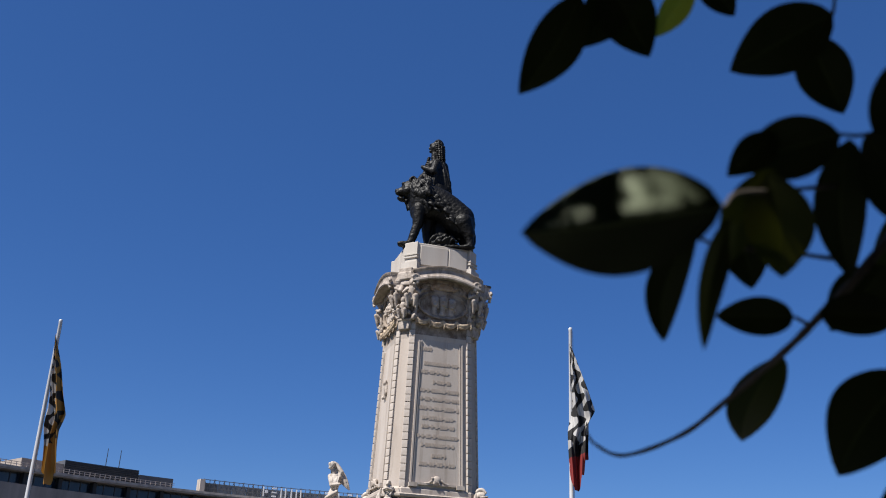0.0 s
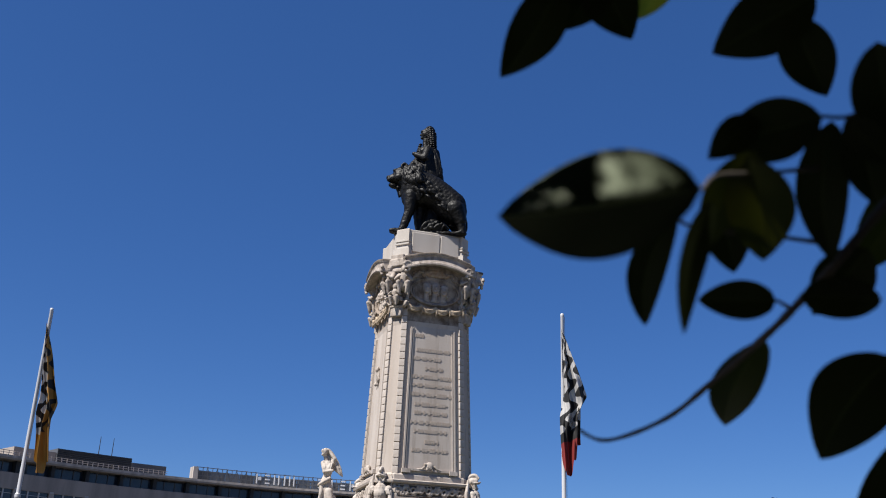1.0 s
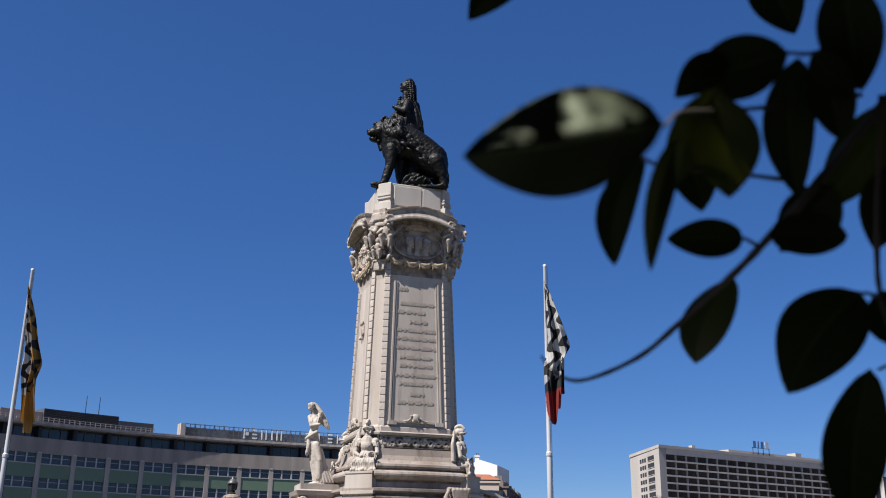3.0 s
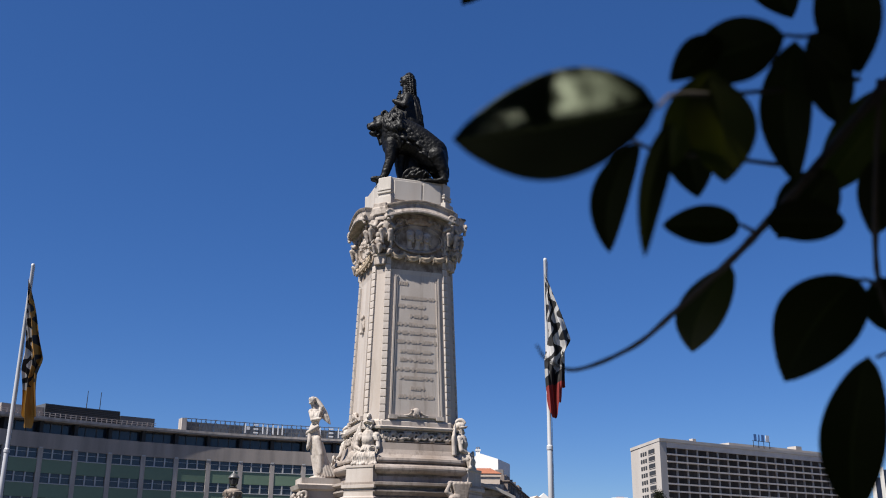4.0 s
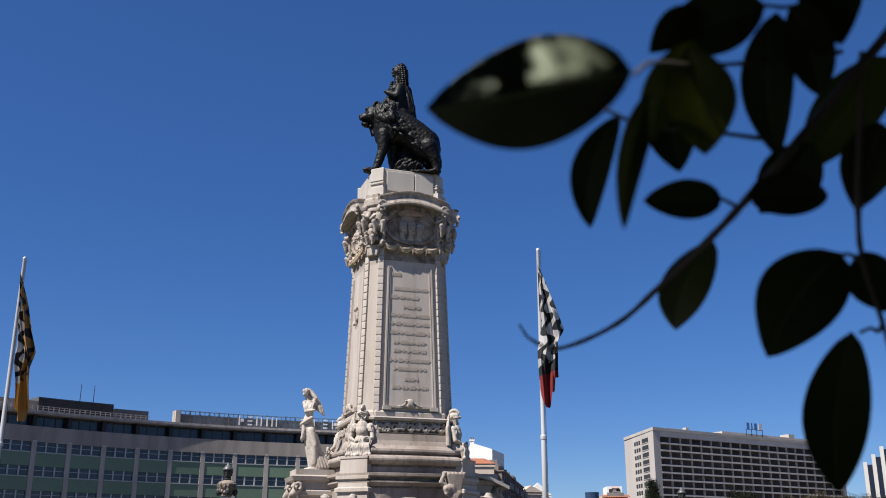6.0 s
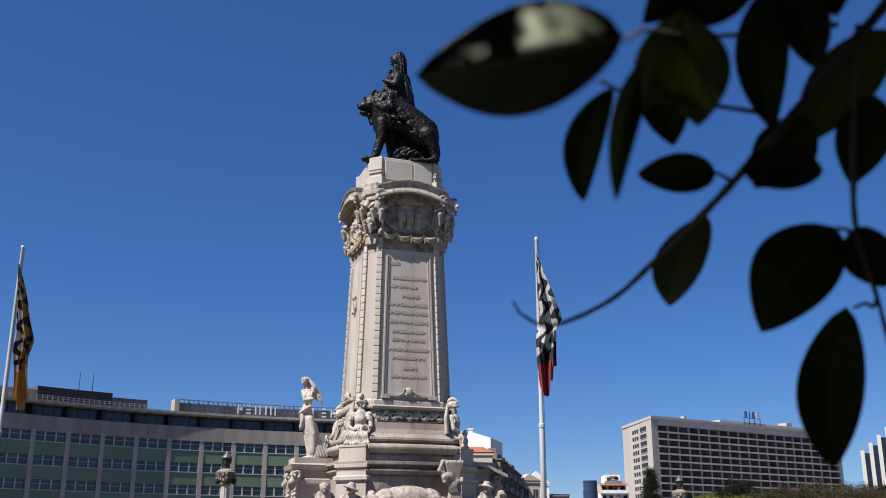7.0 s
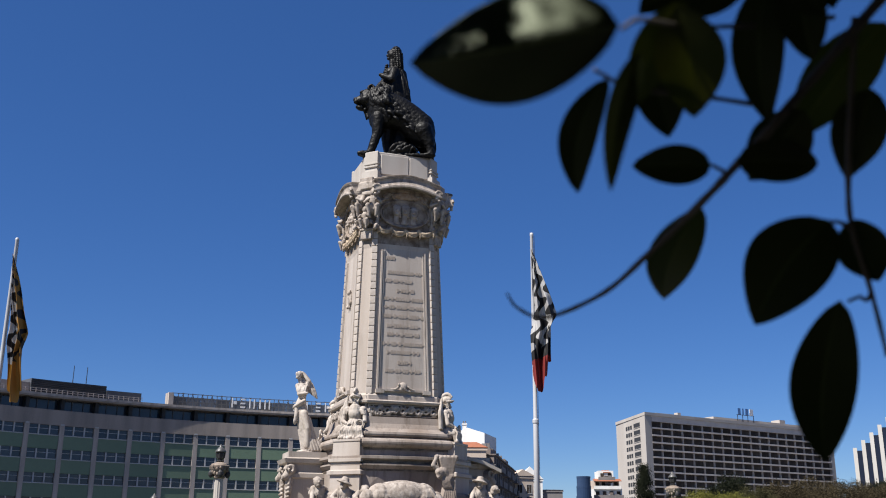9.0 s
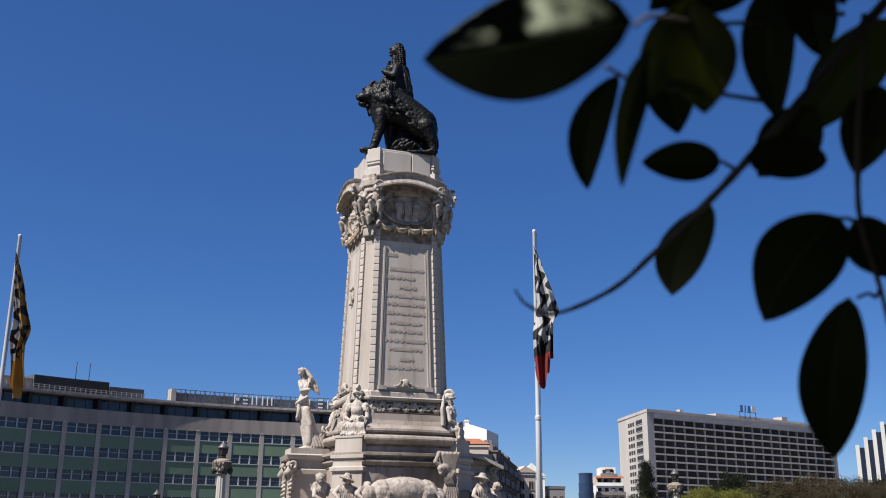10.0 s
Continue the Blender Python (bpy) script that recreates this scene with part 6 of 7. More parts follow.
town_house("white_house", 2.6, 191.5, -16, 5.9, 10, 21.6, WHITE_RENDER, WHITE_RENDER, "white gabled house with a chimney", roof_h=1.1, floors=0, cols=2)
chim = thing("chimney", pose(4.5, 191.7, 0), "white chimney beside the house gable", "chimney")
bm = bmesh.new()
box(bm, -0.4, 0.4, -0.1, 0.8, 20.0, 23.3)
box(bm, -0.5, 0.5, -0.2, 0.9, 23.3, 23.6)
part("stack", bm, WHITE_RENDER, chim)
bm = bmesh.new()
for x in (-0.2, 0.2):
    turned(bm, [(0.14, 23.58), (0.12, 24.0), (0.16, 24.05)], 10, x, 0.35)
part("pot", bm, GREY_RENDER, chim)
town_house("grey_house", 0.9, 196, -8, 2.0, 8, 22.0, GREY_RENDER, SLATE, "narrow grey rendered house beside a white gable", roof_h=0.4, floors=3, cols=1, first=14.0, gable=False)
town_house("cream_house", 1.6, 166, 0, 5.9, 8, 16.75, CREAM_RENDER, ROOF_TILE, "cream house with an orange tile roof", roof_h=1.1, floors=3, cols=2, gable=False, first=3.0, wm=CREAM_RENDER)


def street_block(name, p, q, h, depth, wall, label, floors, cols, setback=1.6):
    """A long apartment block whose street front runs from p to q, with balconies and a set-back attic."""
    p, q = Vector(p), Vector(q)
    d = (q - p)
    n = d.length
    ob = thing(name, pose(p.x, p.y, 0, 0, 0, math.degrees(math.atan2(d.y, d.x))), label, "building")
    bm = bmesh.new()
    box(bm, 0, n, 0, depth, -1, h)
    part("wall", bm, wall, ob)
    bm = bmesh.new()
    box(bm, -0.2, n + 0.2, -0.35, depth, h + 0.002, h + 0.2)
    part("cornice", bm, wall, ob)
    # set-back attics of unequal height, with chimneys
    rnd = random.Random(len(label) + 3)
    at = 2.0
    while at < n - 4:
        w, up = rnd.uniform(4.0, 8.0), rnd.uniform(0.7, 1.9)
        bm = bmesh.new()
        box(bm, at, min(n, at + w), setback * rnd.uniform(0.4, 1.0), depth - 0.4, h + 0.202, h + up)
        attic = part("attic", bm, wall, ob)
        bm = bmesh.new()
        box(bm, at + 0.4, at + 1.1, 1.6, 2.4, h + up + 0.002, h + up + rnd.uniform(0.5, 1.0))
        part("chimney", bm, GREY_RENDER, attic)
        at += w + rnd.uniform(0.5, 2.5)
    storey = (h - 3.6) / floors
    cw = n / cols
    pane = shared("pane", GLASS_DULL, [(-0.6, 0.6, -0.05, 0.2, 0.0, 2.0)])
    frame_mesh = shared("window", GREY_RENDER, [(-0.75, -0.62, -0.12, 0.1, -0.1, 2.15), (0.62, 0.75, -0.12, 0.1, -0.1, 2.15), (-0.75, 0.75, -0.12, 0.1, 2.02, 2.15)])
    balc = shared("balcony", GREY_RENDER, [(-cw * 0.42, cw * 0.42, -1.0, 0.0, -0.3, -0.12), (-cw * 0.42, cw * 0.42, -1.0, -0.92, -0.12, 0.75)])
    rnd = random.Random(len(label))
    for f in range(floors):
        for c in range(cols):
            win = piece("window", frame_mesh, ob, pose((c + 0.5) * cw + rnd.uniform(-0.15, 0.15), 0, 3.8 + f * storey))
            piece("pane", pane, win, Matrix())
            if (c + f) % 3 != 1:
                piece("balcony", balc, ob, pose((c + 0.5) * cw, 0, 3.8 + f * storey))
    return ob


street_block("apartment_block", (9.1, 172.0, 0), (15.85, 216.0, 0), 16.0, 3.6, BROWN_RENDER, "long brown apartment block with shaded balconies", 5, 12)
town_house("pink_house", 15.8, 215, 15, 4.2, 14, 15.2, CREAM_RENDER, CREAM_RENDER, "faded pink rendered town house", roof_h=1.4, floors=4, cols=2)
town_house("white_house", 20.4, 258, 0, 5.6, 14, 17.0, WHITE_RENDER, WHITE_RENDER, "white gabled house above the street", roof_h=3.2, floors=3, cols=2)
town_house("dark_block", 26.0, 259, 0, 5.2, 14, 14.4, GREY_RENDER, SLATE, "low dark flat-roofed block", roof_h=0.3, floors=3, cols=3, gable=False, wm=GREY_RENDER)
blue = thing("blue_block", pose(43.4, 320, 0), "dark blue glass office block with a rounded front", "building")
for f in range(7):
    bm = bmesh.new()
    turned(bm, [(2.45 - 0.12 * max(0, f - 4), 3.1 * f), (2.45 - 0.12 * max(0, f - 4), 3.1 * f + 2.55)], 24, 2.3, 3.0)
    part("glass_storey", bm, BLUE_GLASS, blue, "dark blue curved glass", smooth=False)
    bm = bmesh.new()
    turned(bm, [(2.5 - 0.12 * max(0, f - 4), 3.1 * f + 2.55), (2.5 - 0.12 * max(0, f - 4), 3.1 * f + 3.1)], 24, 2.3, 3.0)
    part("spandrel_band", bm, BLUE_GLASS, blue)


def terraced_block(x, y, w, d, floors, z0, rise, label):
    """Flats in receding storeys: white parapets before shaded loggias, a few tiled lean-to roofs."""
    ob = thing("terraced_block", pose(x, y, 0), label, "building")
    rnd = random.Random(8)
    bm = bmesh.new()
    box(bm, 0.3, w - 0.3, 2.2, d, -1, z0)
    part("wall", bm, CREAM_RENDER, ob)
    for f in range(floors):
        a, c = rnd.uniform(0, 0.8) + 0.55 * f, w - rnd.uniform(0, 0.8) - 0.3 * f
        if f == floors - 1:
            a, c = a + 0.9, c - 1.6
        z = z0 + rise * f
        bm = bmesh.new()
        box(bm, a, c, 1.6 + 0.5 * f, d, z, z + rise - 0.002)
        storey = part("storey", bm, CREAM_RENDER if f % 2 else WHITE_RENDER, ob)
        bm = bmesh.new()
        box(bm, a - 0.3, c + 0.3, 0.5 * f, 1.598 + 0.5 * f, z - 0.2, z)
        box(bm, a - 0.3, c + 0.3, 0.5 * f, 0.15 + 0.5 * f, z, z + 0.85)
        part("parapet", bm, WHITE_RENDER if f % 2 else GREY_RENDER, storey)
        k = int((c - a) / 2.0)
        for i in range(k):
            bm = bmesh.new()
            u = a + (i + 0.5) * (c - a) / k
            box(bm, u - 0.6, u + 0.6, 1.52 + 0.5 * f, 1.7 + 0.5 * f, z + 0.1, z + 2.1)
            part("pane", bm, GLASS_DULL, storey)
        for i in range(3):
            u = rnd.uniform(a, c - 1.6)
            bm = bmesh.new()
            box(bm, u, u + rnd.uniform(0.7, 1.6), 0.2 + 0.5 * f, 1.55 + 0.5 * f, z + 0.002, z + rnd.uniform(0.9, 2.0))
            part("screen", bm, rnd.choice((GREY_RENDER, BROWN_RENDER, WHITE_RENDER)), storey, "balcony screen")
        if f >= floors - 2:
            bm = bmesh.new()
            zt = z + rise
            y0 = 0.5 * f - (0.5 if f < floors - 1 else -1.2)
            b0, b1 = (a - 0.3, c + 0.5) if f < floors - 1 else (a + (c - a) * 0.3, a + (c - a) * 0.8)
            loft(bm, [[(u, yy, zt + h0) for yy, h0 in ((y0, -0.5), (y0 + 3.2, 0.35), (y0 + 3.2, 0.2), (y0, -0.65))] for u in (b0, b1)])
            part("lean_to_roof", bm, ROOF_TILE, storey, "terracotta tile roof")
    return ob


terraced_block(48.2, 326, 11.6, 12, 5, 9.5, 2.9, "white and cream terraced flats with tiled roofs")


# ---- park trees ----
def tree(x, y, z, height, width, mat, label, seed, clumps=120, conifer=False):
    rnd = random.Random(seed)
    ob = thing("tree", pose(x, y, z), label, "tree", "trees in the park")
    bm = bmesh.new()
    th = height * 0.55
    tube(bm, [(0, 0, -0.2), (0.1, 0, th * 0.5), (0.05, 0.1, th), (0, 0, height * 0.85)], [0.022 * height, 0.018 * height, 0.012 * height, 0.004 * height], 8)
    for i in range(7):
        a, s = rnd.uniform(0, 6.28), rnd.uniform(0.3, 0.75)
        tube(bm, [(0, 0, height * s * 0.8), (width * 0.2 * math.cos(a), width * 0.2 * math.sin(a), height * (s * 0.8 + 0.1)), (width * 0.4 * math.cos(a), width * 0.4 * math.sin(a), height * (s * 0.8 + 0.16))], [0.01 * height, 0.007 * height, 0.003 * height], 6)
    part("trunk", bm, TRUNK, ob)
    verts, faces = [], []
    for i in range(clumps):
        if conifer:
            zz = rnd.uniform(0.12, 1.0)
            rr = width * 0.5 * (1.02 - zz) ** 0.75 * rnd.uniform(0.4, 1.15)
            a = rnd.uniform(0, 6.28)
            c = Vector((rr * math.cos(a), rr * math.sin(a), height * zz))
            size = height * 0.045
        else:
            d = Vector((rnd.gauss(0, 1), rnd.gauss(0, 1), rnd.gauss(0, 1))).normalized() * rnd.uniform(0.55, 1.05)
            c = Vector((d.x * width * 0.5, d.y * width * 0.5, height * 0.66 + d.z * height * 0.36))
            size = height * 0.075
        for k in range(240):
            p = c + Vector((rnd.gauss(0, 1), rnd.gauss(0, 1), rnd.gauss(0, 0.8))) * size * 0.65
            n = Vector((rnd.gauss(0, 1), rnd.gauss(0, 1), rnd.gauss(0, 1) + 0.6)).normalized()
            t = n.cross(Vector((rnd.gauss(0, 1), rnd.gauss(0, 1), rnd.gauss(0, 1)))).normalized() * size * rnd.uniform(0.09, 0.20)
            b = n.cross(t) * 0.6
            i0 = len(verts)
            verts += [p - t, p - b * 0.8 + n * size * 0.06, p + t, p + b * 0.8 + n * size * 0.06]
            faces.append((i0, i0 + 1, i0 + 2, i0 + 3))
    me = bpy.data.meshes.new("crown")
    me.from_pydata([tuple(q) for q in verts], [], faces)
    me.materials.append(mat)
    cr = new("crown", me)
    cr.parent = ob
    tagged(cr, kind="stuff")
    return ob


tree(30.3, 150, 0.0, 12.6, 4.6, FOLIAGE_DARK, "tall dark ragged evergreen in the park", 1, 120, conifer=True)
tree(29.5, 118, 0.0, 7.2, 7.5, FOLIAGE_YELLOW, "yellow-green park tree with a full crown", 2)
tree(34.5, 122, 0.0, 7.5, 7.5, FOLIAGE_YELLOW, "yellow-green park tree with a full crown", 3)
tree(43.2, 150, 0.0, 10.83, 7.0, FOLIAGE_DARK, "dark green park tree with a round crown", 4)
tree(39.5, 128, 0.0, 8.1, 8.5, FOLIAGE, "green park tree with a broad crown", 5)
tree(46.0, 135, 0.0, 9.31, 9.5, FOLIAGE_BROWN, "brown budding park tree with a broad crown", 6)
tree(52.0, 142, 0.0, 9.79, 10, FOLIAGE_BROWN, "brown budding park tree with a broad crown", 7)
tree(58.5, 146, 0.0, 9.97, 10, FOLIAGE_BROWN, "brown budding park tree with a broad crown", 8)
tree(65.0, 150, 0.0, 9.88, 10, FOLIAGE_BROWN, "brown budding park tree with a broad crown", 9)
tree(71.5, 165, 0.0, 11.69, 9, FOLIAGE_DARK, "dark green park tree with a round crown", 10)
tree(78.5, 165, 0.0, 11.4, 10, FOLIAGE_DARK, "dark green park tree with a round crown", 11)
tree(86.0, 168, 0.0, 11.97, 10, FOLIAGE, "green park tree with a broad crown", 12)
tree(24.5, 130, 0.0, 6.84, 6, FOLIAGE, "green park tree with a broad crown", 13)


# ---- the near branch and the tree that it grows on ----
near_tree = thing("tree", pose(0.95, -0.55, 0.38), "glossy-leaved evergreen street tree beside the pavement", "tree")
BASE = Vector((0.95, -0.55, 0.38))


def local(pts):
    return [Vector(p) - BASE for p in pts]


def stem(name, pts, r0, r1, parent=near_tree, label=""):
    bm = bmesh.new()
    line = smooth_line(local(pts), 6)
    k = len(line) - 1
    tube(bm, line, [(r0 + (r1 - r0) * i / k) * (1 + 0.10 * math.sin(i * 1.7)) for i in range(k + 1)], 8)
    return part(name, bm, BARK, parent, label, smooth=True)


stem("trunk", [(0.95, -0.55, 0.3), (0.97, -0.53, 1.2), (0.92, -0.5, 2.2), (0.6, -0.45, 3.2), (0.0, -0.4, 3.9), (-0.6, -0.5, 4.5)], 0.075, 0.03)
stem("limb", [(0.92, -0.5, 2.2), (0.95, -0.1, 2.55), (0.85, 0.25, 2.65), (0.6, 0.48, 2.58), (0.42, 0.545, 2.47), (0.337, 0.563, 2.395)], 0.022, 0.0044)
for tip in ((1.9, -1.6, 4.6), (-1.0, -1.9, 4.4), (0.9, 0.6, 4.9), (0.4, -2.6, 4.0), (-0.5, 0.3, 5.2)):
    mid = Vector((0.75, -0.48, 2.9)).lerp(Vector(tip), 0.5) + Vector((0, 0, 0.25))
    stem("limb", [(0.8, -0.48, 2.7), tuple(mid), tip], 0.03, 0.008)
stem("branch", [(0.337, 0.563, 2.395), (0.288, 0.58, 2.34), (0.248, 0.594, 2.295), (0.218, 0.594, 2.26), (0.194, 0.602, 2.235), (0.176, 0.618, 2.217), (0.149, 0.667, 2.195), (0.122, 0.704, 2.175), (0.083, 0.734, 2.163), (0.062, 0.747, 2.173), (0.054, 0.753, 2.186)], 0.0042, 0.0009, label="thin bare-tipped branch")
stem("side_branch", [(0.275, 0.582, 2.333), (0.273, 0.598, 2.282), (0.272, 0.614, 2.232), (0.275, 0.624, 2.2), (0.293, 0.647, 2.162), (0.309, 0.67, 2.123)], 0.0023, 0.0015)
stem("side_branch", [(0.261, 0.582, 2.333), (0.215, 0.565, 2.318), (0.149, 0.512, 2.286), (0.102, 0.439, 2.249), (0.085, 0.407, 2.226)], 0.0018, 0.0010)
stem("leaf_stalk", [(0.275, 0.624, 2.2), (0.265, 0.618, 2.202), (0.257, 0.613, 2.201)], 0.0016, 0.0011)
stem("leaf_stalk", [(0.189, 0.603, 2.23), (0.184, 0.601, 2.232), (0.177, 0.597, 2.234)], 0.0016, 0.0011)
stem("leaf_stalk", [(0.293, 0.647, 2.162), (0.29, 0.649, 2.157), (0.285, 0.648, 2.159), (0.277, 0.649, 2.156)], 0.0016, 0.0011)
stem("leaf_stalk", [(0.24, 0.538, 2.349), (0.207, 0.522, 2.331), (0.185, 0.504, 2.321)], 0.0016, 0.0011)
stem("side_branch", [(0.42, 0.545, 2.47), (0.3, 0.552, 2.502), (0.2, 0.57, 2.513), (0.126, 0.579, 2.508), (0.07, 0.586, 2.502), (0.037, 0.585, 2.480)], 0.0026, 0.0012)
stem("leaf_stalk", [(0.225, 0.566, 2.511), (0.219, 0.562, 2.48), (0.213, 0.561, 2.450)], 0.0016, 0.0011)
stem("leaf_stalk", [(0.209, 0.59, 2.273), (0.156, 0.56, 2.266), (0.116, 0.541, 2.261), (0.086, 0.492, 2.248)], 0.0016, 0.0011)


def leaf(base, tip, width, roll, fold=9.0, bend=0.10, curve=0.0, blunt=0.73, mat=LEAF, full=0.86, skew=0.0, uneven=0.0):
    """A pointed oval leaf from its stalk to its tip; roll turns it about its midrib."""
    b, t = Vector(base), Vector(tip)
    ax = (t - b)
    length = ax.length
    ax.normalize()
    eye_side = (Vector((0, 0, 2.0)) - (b + t) / 2).normalized()
    side = ax.cross(eye_side).normalized()
    nor = side.cross(ax).normalized()
    q = Matrix.Rotation(radians(roll), 3, ax)
    side, nor = q @ side, q @ nor
    w = width / 2 / max(0.45, math.cos(radians(roll)))
    bm = bmesh.new()
    uvl = bm.loops.layers.uv.new("UVMap")
    ns, nw = 18, 4
    f = radians(fold)
    rows, tex = [], {}
    for i in range(ns + 1):
        s = i / ns
        row = []
        for j in range(-nw, nw + 1):
            k = j / nw
            e = full - skew if k > 0 else full + skew
            prof = math.sin(math.pi * s ** e) ** blunt * (1 - 0.22 * s ** 5) if 0 < s < 1 else 0.0
            prof = max(prof, 0.012) * (1 + (uneven if k > 0 else -uneven))
            ripple = 0.02 * math.sin(9 * s + 3 * k + width * 900)
            p = b + ax * length * s + side * (w * prof * k * math.cos(f) + curve * length * 4 * s * (1 - s)) + nor * (abs(k) * w * prof * math.sin(f) - bend * length * (4 * (s - 0.5) ** 2 - 1) * 0.5 + ripple * w * abs(k))
            vert = bm.verts.new(p - BASE)
            tex[vert] = (s, 0.5 + 0.5 * k)
            row.append(vert)
        rows.append(row)
    for i in range(ns):
        for j in range(2 * nw):
            fc = bm.faces.new((rows[i][j], rows[i][j + 1], rows[i + 1][j + 1], rows[i + 1][j]))
            for l in fc.loops:
                l[uvl].uv = tex[l.vert]
    for i in range(ns):
        e = bm.edges.get((rows[i][nw], rows[i + 1][nw]))
        if e:
            e.smooth = False   # crease along the midrib
    return part("leaf", bm, mat, near_tree, smooth=True)


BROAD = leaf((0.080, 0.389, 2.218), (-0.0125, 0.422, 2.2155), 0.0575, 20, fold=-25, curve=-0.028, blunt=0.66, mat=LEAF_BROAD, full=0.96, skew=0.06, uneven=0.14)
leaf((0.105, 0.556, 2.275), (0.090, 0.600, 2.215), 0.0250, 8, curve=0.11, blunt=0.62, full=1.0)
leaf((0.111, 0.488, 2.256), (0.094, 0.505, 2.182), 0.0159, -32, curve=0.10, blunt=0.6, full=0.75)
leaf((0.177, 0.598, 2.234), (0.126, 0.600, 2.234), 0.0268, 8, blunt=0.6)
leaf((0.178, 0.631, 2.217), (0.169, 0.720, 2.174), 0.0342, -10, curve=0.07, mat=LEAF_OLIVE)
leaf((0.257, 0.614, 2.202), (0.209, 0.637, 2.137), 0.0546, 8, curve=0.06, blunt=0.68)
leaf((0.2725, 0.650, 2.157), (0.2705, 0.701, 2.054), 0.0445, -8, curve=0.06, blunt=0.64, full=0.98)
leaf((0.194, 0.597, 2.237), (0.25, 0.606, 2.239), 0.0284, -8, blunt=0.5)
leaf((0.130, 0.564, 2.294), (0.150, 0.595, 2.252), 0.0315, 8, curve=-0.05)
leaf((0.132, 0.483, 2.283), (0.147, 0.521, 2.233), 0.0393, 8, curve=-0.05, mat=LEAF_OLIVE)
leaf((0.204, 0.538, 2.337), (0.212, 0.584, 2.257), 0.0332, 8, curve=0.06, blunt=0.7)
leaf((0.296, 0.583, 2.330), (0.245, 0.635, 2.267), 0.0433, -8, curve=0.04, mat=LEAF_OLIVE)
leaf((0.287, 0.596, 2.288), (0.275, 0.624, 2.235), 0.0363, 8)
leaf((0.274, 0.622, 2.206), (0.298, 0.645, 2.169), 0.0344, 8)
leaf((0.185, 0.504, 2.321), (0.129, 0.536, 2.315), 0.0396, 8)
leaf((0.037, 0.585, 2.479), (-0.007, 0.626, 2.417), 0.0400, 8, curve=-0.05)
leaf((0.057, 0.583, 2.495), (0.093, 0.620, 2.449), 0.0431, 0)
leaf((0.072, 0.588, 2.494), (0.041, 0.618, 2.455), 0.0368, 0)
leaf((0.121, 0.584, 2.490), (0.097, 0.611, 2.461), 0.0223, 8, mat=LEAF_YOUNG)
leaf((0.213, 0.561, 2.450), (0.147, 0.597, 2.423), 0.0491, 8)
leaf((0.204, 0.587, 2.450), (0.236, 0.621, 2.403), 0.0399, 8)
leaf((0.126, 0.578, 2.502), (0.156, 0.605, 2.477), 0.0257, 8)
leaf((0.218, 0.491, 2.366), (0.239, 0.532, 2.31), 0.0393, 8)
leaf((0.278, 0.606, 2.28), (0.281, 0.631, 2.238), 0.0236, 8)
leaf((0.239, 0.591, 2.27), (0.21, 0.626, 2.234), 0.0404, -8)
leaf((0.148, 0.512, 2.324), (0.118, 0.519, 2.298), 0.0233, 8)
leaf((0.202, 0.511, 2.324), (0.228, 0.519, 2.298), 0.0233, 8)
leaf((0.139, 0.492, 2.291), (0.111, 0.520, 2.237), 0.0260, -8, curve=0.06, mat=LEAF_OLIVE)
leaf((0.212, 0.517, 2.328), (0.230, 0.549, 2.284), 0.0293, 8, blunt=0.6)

# the crown overhead, which shades the branch
rnd = random.Random(3)
verts, faces = [], []
SHAFT_OF_SUN = [(Vector((0.057, 0.41, 2.235)), 0.045), (Vector((0.028, 0.408, 2.222)), 0.04), (Vector((0.0623, 0.3939, 2.3271)), 0.02)]


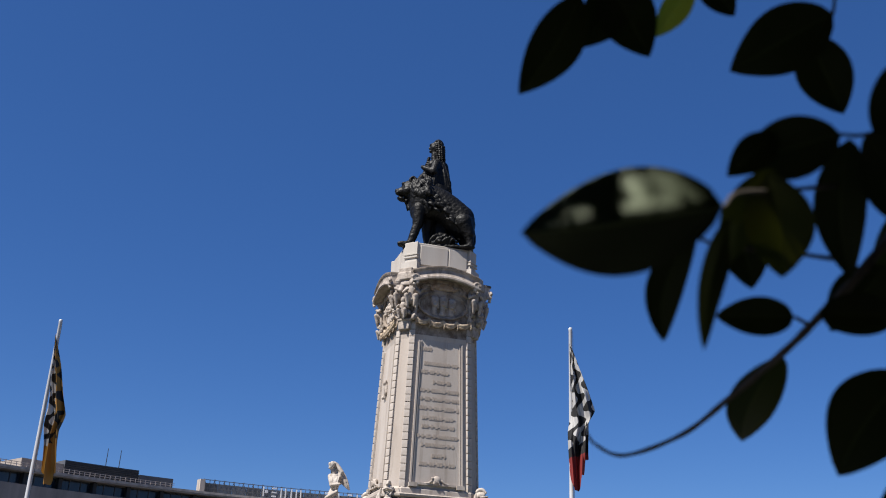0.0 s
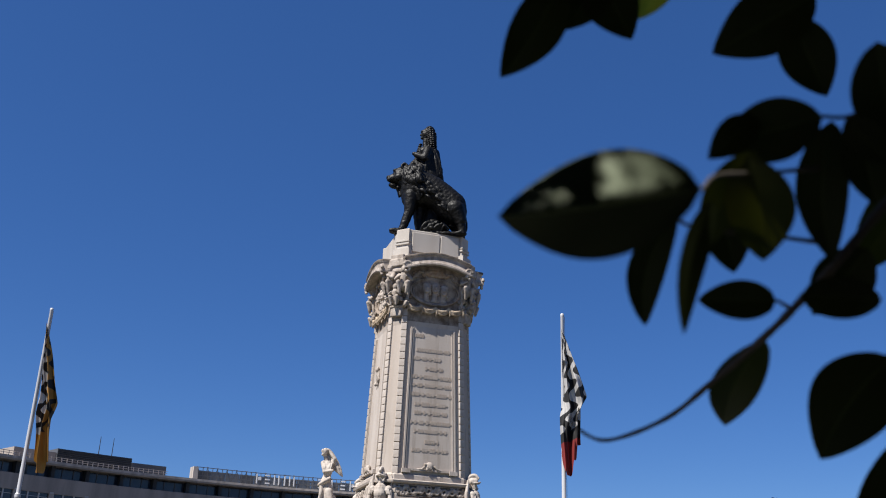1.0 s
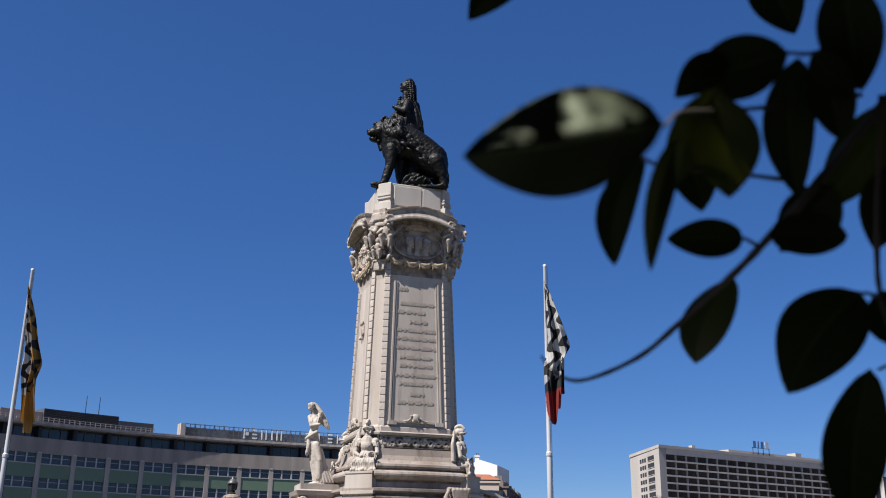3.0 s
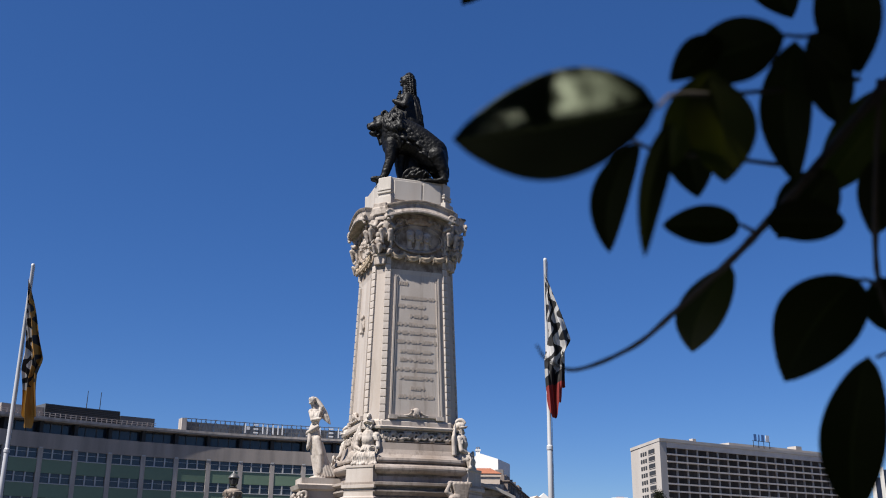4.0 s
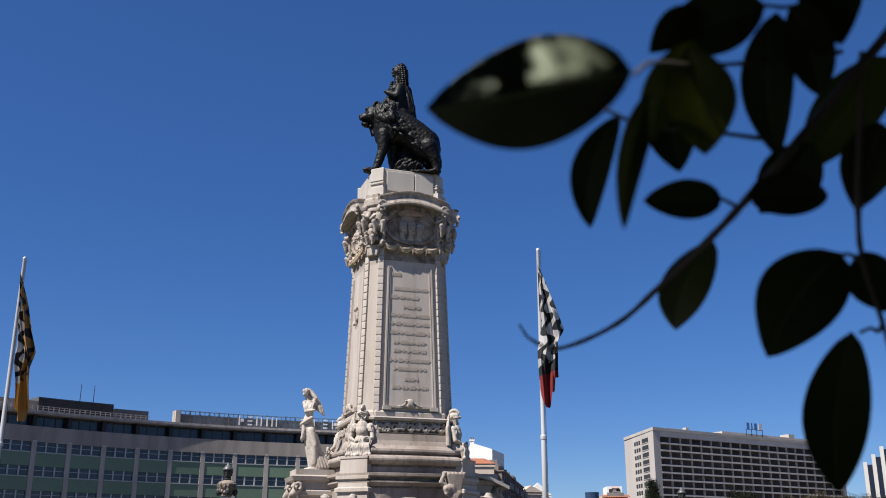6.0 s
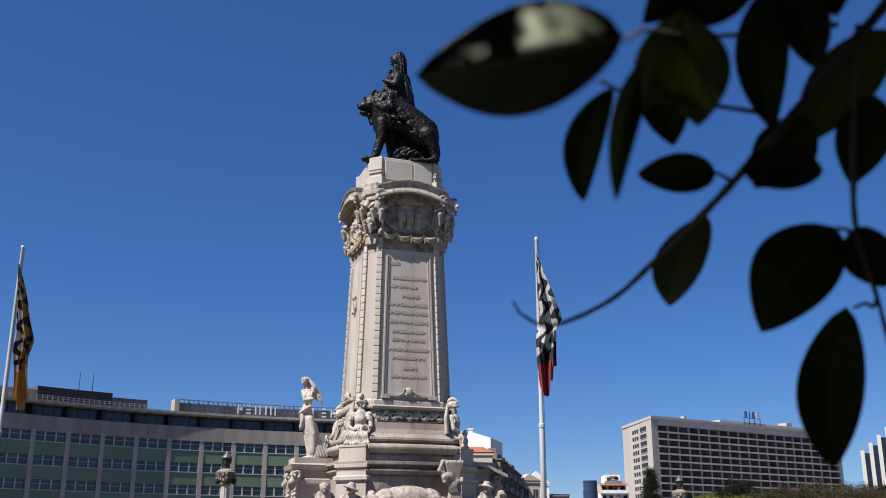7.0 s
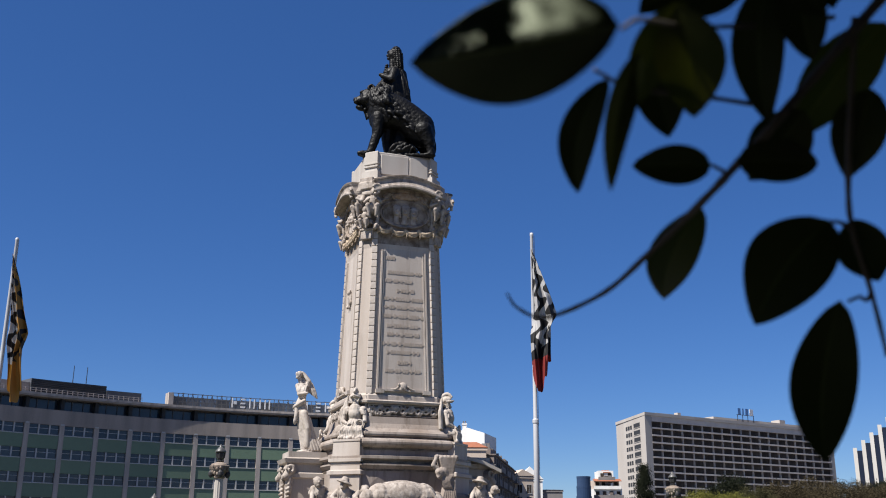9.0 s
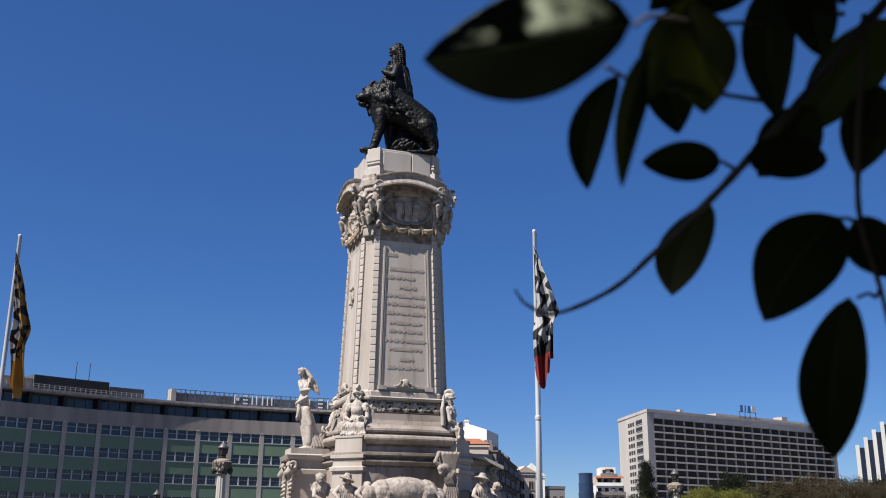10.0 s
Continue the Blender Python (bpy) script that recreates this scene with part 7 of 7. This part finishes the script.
def add_leaf(p, size):
    n = Vector((rnd.gauss(0, 0.7), rnd.gauss(0, 0.7), 1)).normalized()
    t = n.cross(Vector((rnd.gauss(0, 1), rnd.gauss(0, 1), 0.2))).normalized() * size
    b = n.cross(t) * 0.5
    i0 = len(verts)
    verts.extend([p - t, p - t * 0.3 - b, p + t * 0.5 - b * 0.8, p + t, p + t * 0.5 + b * 0.8, p - t * 0.3 + b])
    faces.append((i0, i0 + 1, i0 + 2, i0 + 3, i0 + 4, i0 + 5))


while len(faces) < 32000:
    d = Vector((rnd.gauss(0, 1), rnd.gauss(0, 1), rnd.gauss(0, 1))).normalized() * rnd.uniform(0.1, 1.0) ** 0.5
    d *= 1 + 0.12 * math.sin(5 * d.x + 2) * math.sin(4 * d.y) + 0.1 * math.sin(6 * d.z + 3 * d.x)
    p = Vector((0.3 + d.x * 3.3, -0.9 + d.y * 3.1, 3.8 + d.z * 2.3))
    rise = (p.z - 2.0) / max(0.01, math.hypot(p.x, p.y))
    open_side = p.y > -0.5 and p.x < 0.85 * p.y + 1.2
    if p.z < 1.75 or (open_side and (rise < 1.25 or p.z < 3.1)) or (p - Vector((0, 0, 2.0))).length < 0.8:
        continue
    if any(((p - q).cross(TO_SUN)).length < r + 0.10 for q, r in SHAFT_OF_SUN):
        continue   # gaps that let flecks of sun through
    add_leaf(p, 0.1)
# unseen tiny leaves added towards the sun, to cut its light on the largest leaf into flecks
surface = [[BASE + BROAD.data.vertices[i * 9 + j].co for j in range(9)] for i in range(19)]
for n in range(3200):
    f, k = rnd.uniform(0, 1), rnd.uniform(-1, 1)
    edge = 0.03 * math.sin(9 * k + 1) + 0.02 * math.sin(23 * k)
    first = 0.04 + edge < f < 0.485 + edge and -0.55 < k < 0.95 - 2.2 * max(0, 0.2 - f)
    second = 0.54 < f < 0.95 and -0.5 < k < 0.66 - 1.9 * abs(f - 0.76)
    if rnd.random() > (0.03 if first else 0.13 if second else 1):
        continue
    i, j = min(17, int(f * 18)), min(7, int((k + 1) * 4))
    p = surface[i][j].lerp(surface[i][j + 1], (k + 1) * 4 - j).lerp(surface[i + 1][j].lerp(surface[i + 1][j + 1], (k + 1) * 4 - j), f * 18 - i)
    add_leaf(p + TO_SUN * rnd.uniform(0.6, 1.1), 0.0048)
me = bpy.data.meshes.new("crown")
me.from_pydata([tuple(q - BASE) for q in verts], [], faces)
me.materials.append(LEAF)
crown = new("crown", me)
crown.parent = near_tree
tagged(crown, kind="stuff")
